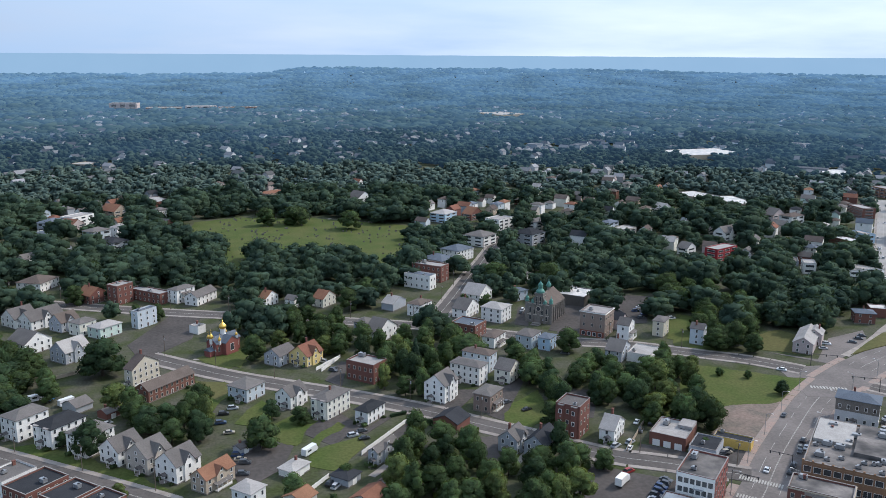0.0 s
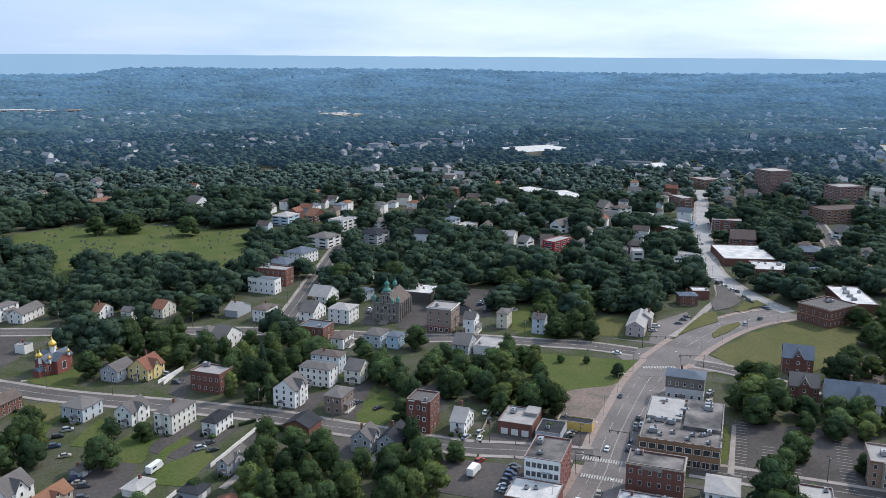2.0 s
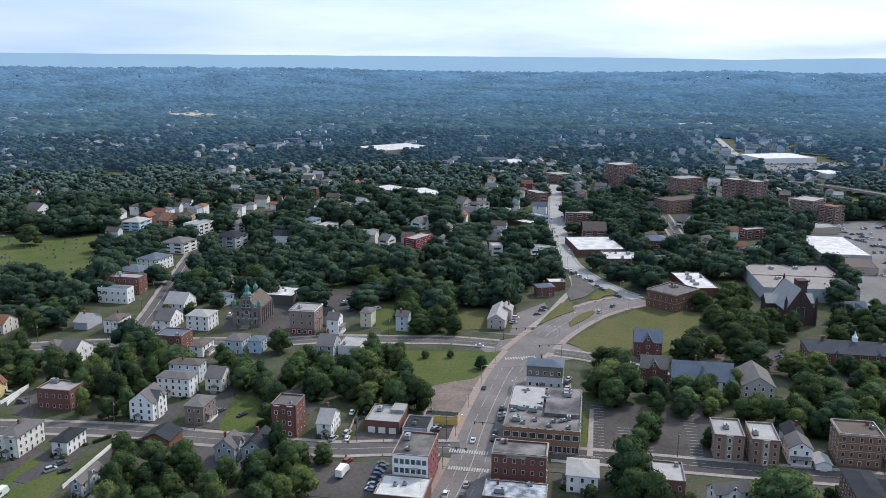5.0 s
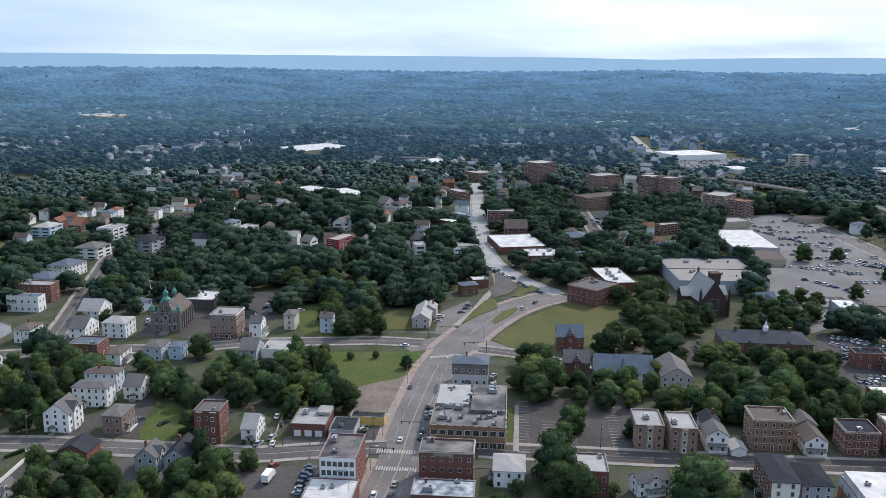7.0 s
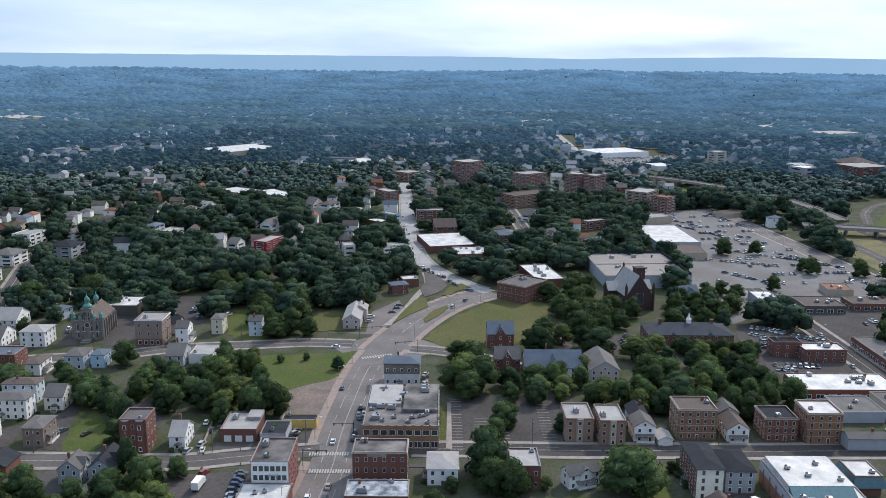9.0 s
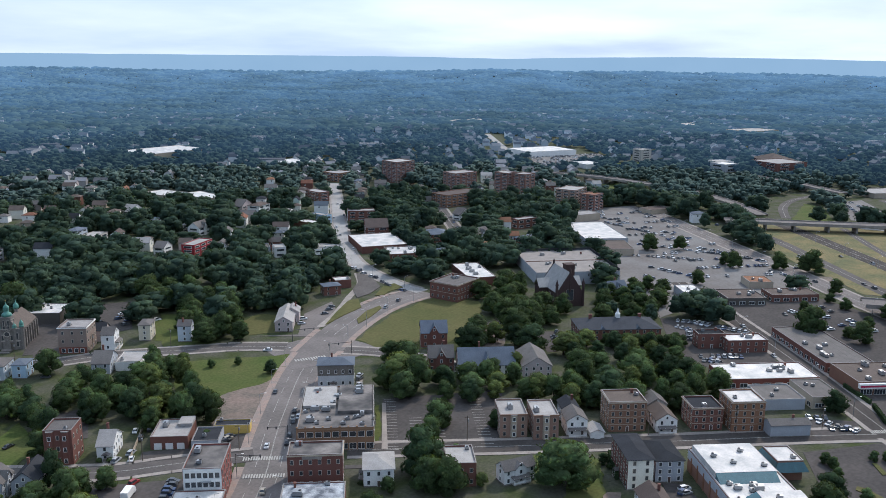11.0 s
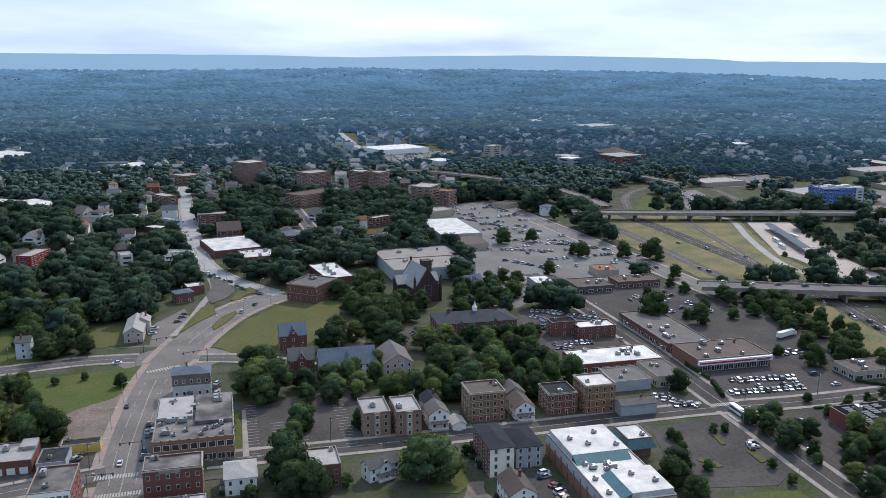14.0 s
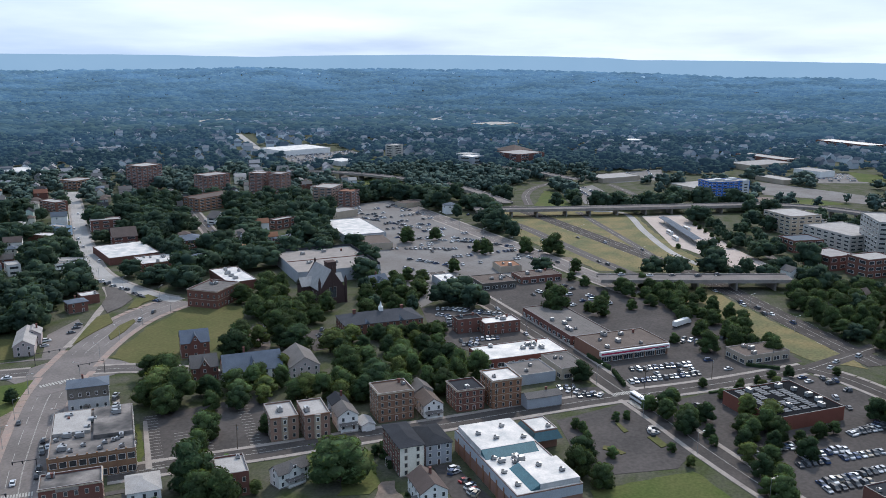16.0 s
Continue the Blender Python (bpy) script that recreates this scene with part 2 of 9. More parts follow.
class Shape:
    """Boxes, prisms and turned forms gathered into one mesh."""

    def __init__(self):
        self.v, self.f, self.s = [], [], []

    def add(self, verts, faces, slot=0):
        k = len(self.v)
        self.v += [tuple(p) for p in verts]
        self.f += [tuple(i + k for i in f) for f in faces]
        self.s += [slot] * len(faces)
        return self

    def box(self, x0, y0, z0, x1, y1, z1, slot=0):
        return self.add([(x0, y0, z0), (x1, y0, z0), (x1, y1, z0), (x0, y1, z0), (x0, y0, z1), (x1, y0, z1), (x1, y1, z1), (x0, y1, z1)],
                        [(0, 3, 2, 1), (4, 5, 6, 7), (0, 1, 5, 4), (1, 2, 6, 5), (2, 3, 7, 6), (3, 0, 4, 7)], slot)

    def prism(self, outline, z0, z1, slot=0):
        n = len(outline)
        verts = [(x, y, z0) for x, y in outline] + [(x, y, z1) for x, y in outline]
        sides = [(i, (i + 1) % n, n + (i + 1) % n, n + i) for i in range(n)]
        return self.add(verts, [tuple(range(n - 1, -1, -1)), tuple(range(n, 2 * n))] + sides, slot)

    def turned(self, profile, n=10, cx=0.0, cy=0.0, slot=0):
        """profile: radius and height, from foot to tip."""
        verts = [(cx + r * math.cos(6.28318 * i / n), cy + r * math.sin(6.28318 * i / n), z) for r, z in profile for i in range(n)]
        faces = [(a * n + i, a * n + (i + 1) % n, a * n + n + (i + 1) % n, a * n + n + i) for a in range(len(profile) - 1) for i in range(n)]
        faces += [tuple(range(n - 1, -1, -1)), tuple(range((len(profile) - 1) * n, len(profile) * n))]
        return self.add(verts, faces, slot)

    def mesh(self, name, *mats, smooth=False):
        return link_mesh(name, self.v, self.f, mats, self.s, smooth)


def part(name, mesh, parent, label="", at=None):
    ob = new(name, mesh)
    ob.parent = parent
    if at is not None:
        ob.matrix_basis = at
    if label:
        ob["label"] = label
    return ob


# ---- ground plan: which square metres are taken ----
X0, Y0, SIZE = -400, -300, 2200
TAKEN = np.zeros((SIZE, SIZE), np.uint8)


def take(poly, grow=0.0, value=1):
    p = np.array(poly, float)
    c = p.mean(0)
    if grow:
        away = p - c
        p = c + away * (1 + grow / np.maximum(np.hypot(*away.T)[:, None], 0.1))
    lo, hi = np.floor(p.min(0)).astype(int), np.ceil(p.max(0)).astype(int)
    xs, ys = np.meshgrid(np.arange(lo[0], hi[0] + 1), np.arange(lo[1], hi[1] + 1), indexing="ij")
    inside = np.zeros(xs.shape, bool)
    for (ax, ay), (bx, by) in zip(p, np.roll(p, -1, 0)):
        cross = ((ay > ys) != (by > ys)) & (xs < (bx - ax) * (ys - ay) / (by - ay + 1e-9) + ax)
        inside ^= cross
    i, j = xs[inside] - X0, ys[inside] - Y0
    ok = (i >= 0) & (j >= 0) & (i < SIZE) & (j < SIZE)
    TAKEN[i[ok], j[ok]] = value


def free(x, y, r=0.0, lots=False):
    for dx, dy in ((0, 0), (r, 0), (-r, 0), (0, r), (0, -r)):
        i, j = int(x + dx) - X0, int(y + dy) - Y0
        if 0 <= i < SIZE and 0 <= j < SIZE and (TAKEN[i, j] == 1 if lots else TAKEN[i, j]):
            return False
    return True


def inside(poly, x, y):
    hit = False
    for (ax, ay), (bx, by) in zip(poly, poly[1:] + poly[:1]):
        if (ay > y) != (by > y) and x < (bx - ax) * (y - ay) / (by - ay + 1e-9) + ax:
            hit = not hit
    return hit


# the wooded rise that closes the valley: heading in degrees, height
HILL_AZ = (-25, 3, 6, 20, 28, 36, 46, 54, 60, 70, 78, 85, 100)
HILL_TOP = (55, 57, 86, 86, 81, 72, 71, 84, 80, 75, 68, 48, 46)
# the long ridge on the horizon behind it
RIDGE_AZ = (-25, 6, 23, 40, 48, 54, 58, 65, 70, 76, 78.5, 85, 93, 110)
RIDGE_TOP = (158, 161, 159, 157, 155, 146, 155, 162, 158, 149, 137, 135, 126, 124)


def terrain(x, y):
    """Height of the land: flat in town, wooded hills far off."""
    r = math.hypot(x, y)
    if r < 2300:
        return 0.0
    az = math.atan2(x, y)
    k = min((r - 2300) / 2000, 1.0)
    top = np.interp(math.degrees(az), HILL_AZ, HILL_TOP) + 1.5 * math.sin(17 * az) + 1.2 * math.sin(41 * az + 1)
    swell = 9 * noise.noise(Vector((x / 700, y / 700, 2.0))) + 5 * noise.noise(Vector((x / 260, y / 260, 6.0)))
    return k * k * top + swell * 4 * k * (1 - k)


def strip(points, half, z, name, mat):
    """A flat band along a polyline; returns the mesh and its two edges."""
    p = [Vector(q) for q in points]
    left, right = [], []
    for i, q in enumerate(p):
        d = (p[min(i + 1, len(p) - 1)] - p[max(i - 1, 0)]).normalized()
        n = Vector((-d.y, d.x))
        left.append(q + n * half); right.append(q - n * half)
    return left, right


def smooth_line(points, step=6.0):
    """A polyline rounded by Catmull-Rom."""
    p = [Vector(q) for q in points]
    p = [p[0] * 2 - p[1]] + p + [p[-1] * 2 - p[-2]]
    out = []
    for a, b, c, d in zip(p, p[1:], p[2:], p[3:]):
        n = max(2, int((c - b).length / step))
        for k in range(n):
            t = k / n
            out.append(0.5 * (2 * b + (c - a) * t + (2 * a - 5 * b + 4 * c - d) * t * t + (3 * b - a - 3 * c + d) * t ** 3))
    return out + [p[-2]]


def band(line, inner, outer, z0, z1, shape, slot=0):
    """A raised band between two offsets from a line."""
    rows = []
    for i, q in enumerate(line):
        d = (line[min(i + 1, len(line) - 1)] - line[max(i - 1, 0)]).normalized()
        n = Vector((-d.y, d.x))
        a, b = q + n * inner, q + n * outer
        rows.append([(a.x, a.y, z0), (a.x, a.y, z1), (b.x, b.y, z1), (b.x, b.y, z0)])
    verts = [v for row in rows for v in row]
    faces = []
    for i in range(len(rows) - 1):
        k = 4 * i
        faces += [(k + j, k + 4 + j, k + 5 + j, k + 1 + j) for j in (0, 1, 2)]
    shape.add(verts, faces, slot)


LEVEL = [0.0]


def road(name, width, points, walks=True, label="", centre="solid", lanes=(), mat=ASPHALT):
    """A carriageway with raised pavements and painted lines."""
    line = smooth_line(points)
    LEVEL[0] += 0.006
    s = Shape()
    band(line, -width / 2, width / 2, -0.3, 0.06 + LEVEL[0], s)
    ob = tagged(new("road", s.mesh("road", mat)), label or "worn grey asphalt street with painted lines", "road", kind="structure")
    for a, b in zip(line, line[1:]):
        n = (b - a).normalized()
        n = Vector((-n.y, n.x)) * (width / 2 + 2.5)
        take([(a + n)[:], (b + n)[:], (b - n)[:], (a - n)[:]])
    z = 0.075 + LEVEL[0]
    paint = Shape()
    for offset in (-0.12, 0.12) if centre == "solid" else ():
        band(line, offset - 0.06, offset + 0.06, z - 0.004, z, paint)
    for offset in lanes:
        length = 0.0
        for a, b in zip(line, line[1:]):
            length += (b - a).length
            if length % 12 < 6:
                band([a, b], offset - 0.08, offset + 0.08, z - 0.004, z, paint)
    if paint.v:
        tagged(new("road_markings", paint.mesh("road_markings", PAINT)), "faded white painted lane lines on the asphalt", "road markings", kind="structure")
    return line, width


def pavements(line, width, wide=2.2, mat=WALKWAY):
    """Raised footways along both sides, cut where another street crosses."""
    for side in (1, -1):
        s = Shape()
        LEVEL[0] += 0.004
        top = 0.13 + LEVEL[0] * 0.4
        for a, b in zip(line, line[1:]):
            m = (a + b) / 2
            n = (b - a).normalized()
            n = Vector((-n.y, n.x)) * side
            at = m + n * (width / 2 + wide / 2)
            if not free_of_roads(at.x, at.y):
                continue
            if side > 0:
                band([a, b], width / 2, width / 2 + wide, -0.2, top, s)
            else:
                band([a, b], -width / 2 - wide, -width / 2, -0.2, top, s)
        if s.v:
            tagged(new("pavement", s.mesh("pavement", mat)), "pale concrete footway with a raised kerb beside the street", "pavement", kind="structure")


ROAD_LINES = []


def free_of_roads(x, y):
    p = Vector((x, y))
    for line, width in ROAD_LINES:
        for a, b in zip(line, line[1:]):
            d = b - a
            t = max(0.0, min(1.0, (p - a).dot(d) / max(d.length_squared, 1e-6)))
            if (a + d * t - p).length < width / 2 + 0.6:
                return False
    return True


def patch(name, points, mat, label, category, claim=True, z=0.04):
    LEVEL[0] += 0.002
    if mat in (LAWN, OLDLAWN, DRYGRASS, DIRT) and z < 0.1:
        # ragged edges where grass meets earth
        loose = []
        for (ax, ay), (bx, by) in zip(points, points[1:] + points[:1]):
            n = max(1, int(math.hypot(bx - ax, by - ay) / 3.5))
            for i in range(n):
                px, py = ax + (bx - ax) * i / n, ay + (by - ay) * i / n
                v = noise.noise_vector(Vector((px / 7, py / 7, 1.5))) * 2.2
                loose.append((px + v.x, py + v.y))
        points = loose
    s = Shape().prism(points if area(points) > 0 else points[::-1], -0.3, z + LEVEL[0] * 0.3)
    ob = tagged(new(name, s.mesh(name, mat)), label, category, kind="structure")
    if claim:
        take(points, value=2)
    return ob


def area(points):
    return sum(a[0] * b[1] - b[0] * a[1] for a, b in zip(points, points[1:] + points[:1]))


# ---- buildings ----
WINDOW_MESHES = {}


def window_mesh(w, h, trim=TRIM, key="w"):
    """A framed sash window: frame, meeting rail, sill and a recessed dark pane; its face looks to -y."""
    k = (round(w, 1), round(h, 1), trim.name)
    if k not in WINDOW_MESHES:
        f, p, q = 0.13, -0.10, -0.02
        outer = [(-w / 2 - f, -f), (w / 2 + f, -f), (w / 2 + f, h + f), (-w / 2 - f, h + f)]
        inner = [(-w / 2, 0), (w / 2, 0), (w / 2, h), (-w / 2, h)]
        verts = [(a, 0.03, b) for a, b in outer] + [(a, p, b) for a, b in outer] + [(a, p, b) for a, b in inner] + [(a, q, b) for a, b in inner]
        s = Shape()
        k4 = [(i, (i + 1) % 4) for i in range(4)]
        s.add(verts, [(i, j, j + 4, i + 4) for i, j in k4] + [(i + 4, j + 4, j + 8, i + 8) for i, j in k4] + [(i + 8, j + 8, j + 12, i + 12) for i, j in k4] + [(12, 13, 14, 15)])
        s.s[-1] = 1
        WINDOW_MESHES[k] = s.mesh("window", trim, GLASS)
    return WINDOW_MESHES[k]


def door_mesh():
    if "door" not in WINDOW_MESHES:
        s = Shape().box(-0.5, -0.06, 0, 0.5, 0.03, 2.1, 1)
        s.box(-0.62, -0.1, 0, -0.5, 0.03, 2.2).box(0.5, -0.1, 0, 0.62, 0.03, 2.2).box(-0.5, -0.1, 2.1, 0.5, 0.03, 2.22)
        WINDOW_MESHES["door"] = s.mesh("door", TRIM, DOORWOOD)
    return WINDOW_MESHES["door"]


def faces_of(w, d):
    """Foot of each side's middle, its length and turn."""
    return [(0, -d / 2, w, 0), (-w / 2, 0, d, -90), (w / 2, 0, d, 90), (0, d / 2, w, 180)]


def glaze(root, w, d, h, n, width=0.95, tall=1.5, pitch=2.9, first=0.9, trim=TRIM, sides=(0, 1, 2, 3), door=True):
    """Rows of windows on the sides of a building."""
    storey = h / n
    mesh = window_mesh(width, min(tall, storey * 0.62), trim)
    for k in sides:
        x, y, long, turn = faces_of(w, d)[k]
        place, out = root.matrix_basis.translation, root.matrix_basis.to_3x3() @ Vector((x, y, 0))
        if place.length > 200 and out.x * place.x + out.y * place.y > 0:
            continue
        count = max(1, int((long - 0.8) / pitch))
        for level in range(n):
            for i in range(count):
                along = (i + 0.5) * long / count - long / 2
                at = pose(x, y, 0, 0, 0, turn) @ pose(along, -0.02, level * storey + storey * 0.3)
                if level == 0 and k == 0 and door and i == count // 2:
                    part("door", door_mesh(), root, "", pose(x, y, 0, 0, 0, turn) @ pose(along, -0.02, 0.15))
                    continue
                part("window", mesh, root, "", at)


def gable(w, d, h, rise, over=0.45, thick=0.22, gap=0.0):
    """Roof with its ridge along x: two slabs; and the outline of the gable walls."""
    s = Shape()
    y, z = d / 2 + over, h - over * rise / (d / 2)
    x = w / 2 + over * 0.7
    for side in (1, -1):
        a = [(-x, side * y, z), (x, side * y, z), (x, 0, h + rise), (-x, 0, h + rise)]
        b = [(p[0], p[1], p[2] + thick) for p in a]
        f = [(0, 1, 2, 3), (7, 6, 5, 4), (0, 4, 5, 1), (1, 5, 6, 2), (2, 6, 7, 3), (3, 7, 4, 0)]
        s.add(a + b, f if side > 0 else [tuple(reversed(q)) for q in f])
    return s


def hip(w, d, h, rise, over=0.5, thick=0.2):
    x, y = w / 2 + over, d / 2 + over
    if w >= d:
        rx, ry = max(x - y, 0.3), 0.0
    else:
        rx, ry = 0.0, max(y - x, 0.3)
    base = [(-x, -y, h), (x, -y, h), (x, y, h), (-x, y, h)]
    eave = [(a, b, h + thick) for a, b, _ in base]
    s = Shape()
    if ry == 0:
        top = [(-rx, 0, h + rise), (rx, 0, h + rise)]
        f = [(4, 5, 9, 8), (5, 6, 9), (6, 7, 8, 9), (7, 4, 8)]
    else:
        top = [(0, -ry, h + rise), (0, ry, h + rise)]
        f = [(4, 5, 8), (5, 6, 9, 8), (6, 7, 9), (7, 4, 8, 9)]
    s.add(base + eave + top, [(3, 2, 1, 0), (0, 1, 5, 4), (1, 2, 6, 5), (2, 3, 7, 6), (3, 0, 4, 7)] + f)
    return s


def unit_mesh(k):
    """A rooftop air handler: casing on a curb, with a fan ring and a duct."""
    key = "unit%d" % k
    if key not in WINDOW_MESHES:
        a, b, c = ((2.2, 1.6, 1.3), (1.4, 1.2, 1.0), (3.0, 1.8, 1.6))[k]
        s = Shape().box(-a / 2 - 0.1, -b / 2 - 0.1, 0, a / 2 + 0.1, b / 2 + 0.1, 0.25, 1).box(-a / 2, -b / 2, 0.25, a / 2, b / 2, 0.25 + c)
        s.turned([(0.42, 0.25 + c), (0.42, 0.42 + c), (0.3, 0.42 + c), (0.3, 0.3 + c)], 10, -a / 4, 0, 1).box(a / 2, -0.3, 0.35, a / 2 + 0.5, 0.3, 0.95)
        WINDOW_MESHES[key] = s.mesh("rooftop_unit", METAL, DARKMETAL)
    return WINDOW_MESHES[key]


ROOF_WORD = {"hip": "hipped", "gu": "gabled", "gv": "gabled", "cross": "cross-gabled", "flat": "flat"}


def building(x, y, w, d, h, turn, n, wall, kind, roof, extra="", detail=2):
    """A house, block or store with its walls, roof, windows and fittings. detail: 2 near, 1 middle distance, 0 far."""
    rnd = random.Random(int(x * 7 + y * 13))
    small = kind != "flat" and h < 12
    name = ("garage" if n == 1 and w * d < 70 else "house") if small else ("store" if n == 1 else "apartment_building" if n > 2 else "commercial_building")
    word = {"garage": "small garage", "house": "house", "store": "low store", "apartment_building": "apartment block", "commercial_building": "commercial building"}[name]
    count = ("", "single-storey", "two-storey", "three-storey", "four-storey", "five-storey", "six-storey", "seven-storey", "eight-storey", "nine-storey")[n]
    root = new(name)
    label = "%s %s %s with a %s %s roof" % (count if "storey" not in word else "", WALLS[wall][0], word, ROOF_WORD[kind], ROOFS[roof][0].replace(" membrane", "").replace(" patchy", ""))
    tagged(root, " ".join(label.split()), "garage" if name == "garage" else "house" if name == "house" else "building")
    root.matrix_basis = pose(x, y, 0, 0, 0, turn)
    wm, rm = MATS["wall_" + wall], MATS["roof_" + roof]
    c, s_ = math.cos(radians(turn)), math.sin(radians(turn))
    take([(x + c * a - s_ * b, y + s_ * a + c * b) for a, b in ((-w / 2, -d / 2), (w / 2, -d / 2), (w / 2, d / 2), (-w / 2, d / 2))], 2.0)
    away = math.hypot(x, y)
    if 340 < away < 1500:
        # the open yard towards the middle of the town
        ux, uy, far = -x / away, -y / away, max(w, d) / 2 + 8 + away / 30
        half = min(max(w, d) / 2, 14)
        take([(x - uy * half, y + ux * half), (x + uy * half, y - ux * half), (x + uy * half * 0.8 + ux * far, y - ux * half * 0.8 + uy * far), (x - uy * half * 0.8 + ux * far, y + ux * half * 0.8 + uy * far)], 0.0, 2)
    body = Shape().box(-w / 2, -d / 2, -0.5, w / 2, d / 2, h)
    if small:
        body.box(-w / 2 - 0.05, -d / 2 - 0.05, -0.5, w / 2 + 0.05, d / 2 + 0.05, 0.45, 1)
    if kind == "flat":
        up = 0.7 if n > 1 else 0.45
        t = 0.3
        rim = Shape()
        rows = []
        for grow, z in ((0, h), (0, h + up), (0.05, h + up), (0.05, h + up + 0.08), (-t - 0.02, h + up + 0.08), (-t - 0.02, h + up), (-t, h + up), (-t, h)):
            a, b = w / 2 + grow, d / 2 + grow
            rows += [(-a, -b, z), (a, -b, z), (a, b, z), (-a, b, z)]
        rim.add(rows, [(4 * m + i, 4 * m + (i + 1) % 4, 4 * m + 4 + (i + 1) % 4, 4 * m + 4 + i) for m in range(7) for i in range(4)])
        rim.s = [1 if 4 <= i < 24 else 0 for i in range(28)]
        part("parapet", rim.mesh("parapet", wm, COPING), root)
        part("roof", Shape().box(-w / 2 + t, -d / 2 + t, h - 0.02, w / 2 - t, d / 2 - t, h + 0.12).mesh("roof", rm), root, ROOFS[roof][0] + " flat roof")
        if detail and w * d > 180 and roof in ("white", "light", "grey", "brown", "black"):
            # laps of the roofing sheets
            laps = Shape()
            for i in range(1, int(w / 3.2)):
                laps.box(-w / 2 + i * 3.2, -d / 2 + t, h + 0.11, -w / 2 + i * 3.2 + 0.14, d / 2 - t, h + 0.15)
            part("roof_seam", laps.mesh("roof_seam", rm), root)
        if detail:
            for i in range(max(1, min(7, int(w * d / 110)))):
                at = pose(rnd.uniform(-w * 0.38, w * 0.38), rnd.uniform(-d * 0.38, d * 0.38), h + 0.1, 0, 0, rnd.choice((0, 90)))
                part("rooftop_unit", unit_mesh(rnd.randrange(3) if w * d > 150 else 1), root, "grey sheet-metal air handler", at)
            if rnd.random() < 0.35:
                part("chimney", Shape().box(-0.5, -0.4, 0, 0.5, 0.4, 1.6).box(-0.6, -0.5, 1.6, 0.6, 0.5, 1.8).mesh("chimney", MATS["wall_brick"]), root, "", pose(w * 0.3, d * 0.3, h))
    else:
        rise = {"hip": 0.30, "gu": 0.62, "gv": 0.62, "cross": 0.75}[kind] * min(w, d) / 2
        if kind == "hip":
            rise = max(1.3, rise * 1.3)
            part("roof", hip(w, d, h, rise).mesh("roof", rm), root)
        else:
            along = kind == "gu" or (kind == "cross" and w >= d)
            span, long = (d, w) if along else (w, d)
            rise = (0.62 if kind != "cross" else 0.8) * span / 2 * (1.0 if n > 1 else 0.75)
            roof_shape = gable(long, span, h, rise)
            ends = Shape()
            for e in (-1, 1):
                ex = e * long / 2
                tri = [(ex, -span / 2, h), (ex, span / 2, h), (ex, 0, h + rise), (ex - e * 0.2, -span / 2, h), (ex - e * 0.2, span / 2, h), (ex - e * 0.2, 0, h + rise)]
                f = [(0, 1, 2), (5, 4, 3), (0, 3, 4, 1), (1, 4, 5, 2), (2, 5, 3, 0)]
                ends.add(tri, f if e > 0 else [tuple(reversed(q)) for q in f])
            if not along:
                for q in (roof_shape, ends):
                    q.v = [(-b, a, z) for a, b, z in q.v]
            body.add(ends.v, ends.f)
            part("roof", roof_shape.mesh("roof", rm), root)
            if n > 1 and detail:
                mesh = window_mesh(0.8, 1.1)
                for e in (-1, 1):
                    turn2 = (90 if e > 0 else -90) if along else (180 if e > 0 else 0)
                    part("window", mesh, root, "", pose(e * long / 2 if along else 0, 0 if along else e * long / 2, h + 0.3, 0, 0, turn2) @ pose(0, -0.02, 0))
            if kind == "cross":
                cw = min(long * 0.42, 4.6)
                front = Shape().box(-cw / 2, -span / 2 - 0.5, 0.0, cw / 2, -span / 2 + 0.6, h)
                cr = rise * 0.82
                front.add([(-cw / 2, -span / 2 - 0.5, h), (cw / 2, -span / 2 - 0.5, h), (0, -span / 2 - 0.5, h + cr), (-cw / 2, 0, h), (cw / 2, 0, h), (0, 0, h + cr)], [(0, 1, 2), (5, 4, 3), (0, 2, 5, 3), (1, 4, 5, 2)])
                top = Shape()
                for side in (1, -1):
                    e0, e1 = side * (cw / 2 + 0.35), h - 0.35 * cr / (cw / 2)
                    a = [(e0, -span / 2 - 0.9, e1), (0, -span / 2 - 0.9, h + cr), (0, 0.2, h + cr), (e0, 0.2, e1)]
                    b = [(p[0], p[1], p[2] + 0.2) for p in a]
                    f = [(0, 1, 2, 3), (7, 6, 5, 4), (0, 4, 5, 1), (1, 5, 6, 2), (2, 6, 7, 3), (3, 7, 4, 0)]
                    top.add(a + b, f if side < 0 else [tuple(reversed(q)) for q in f])
                if not along:
                    for q in (front, top):
                        q.v = [(b, -a, z) for a, b, z in q.v]
                part("front_gable", front.mesh("front_gable", wm), root)
                part("gable_roof", top.mesh("gable_roof", rm), root)
                if detail:
                    spot = pose(0, -span / 2 - 0.5, 0) if along else pose(-span / 2 - 0.5, 0, 0, 0, 0, -90)
                    for level in range(n + 1):
                        zz = level * h / n + 0.3 * h / n
                        part("window", window_mesh(0.95, 1.4 if level < n else 1.1), root, "", spot @ pose(0, -0.02, zz))
        if detail and rnd.random() < 0.35:
            part("chimney", Shape().box(-0.4, -0.4, 0, 0.4, 0.4, rise * 0.9 + 0.9).box(-0.48, -0.48, rise * 0.9 + 0.9, 0.48, 0.48, rise * 0.9 + 1.05).mesh("chimney", MATS["wall_brick"]), root, "brick chimney", pose(w * rnd.uniform(-0.2, 0.25), d * 0.12, h + rise * 0.3))
    if wall == "sign":
        body.box(-w / 2 - 0.04, -d / 2 - 0.04, h * 0.55, w / 2 + 0.04, d / 2 + 0.04, h + 0.01, 2)
    part("wall", body.mesh("wall", wm, STONE, STONE), root)
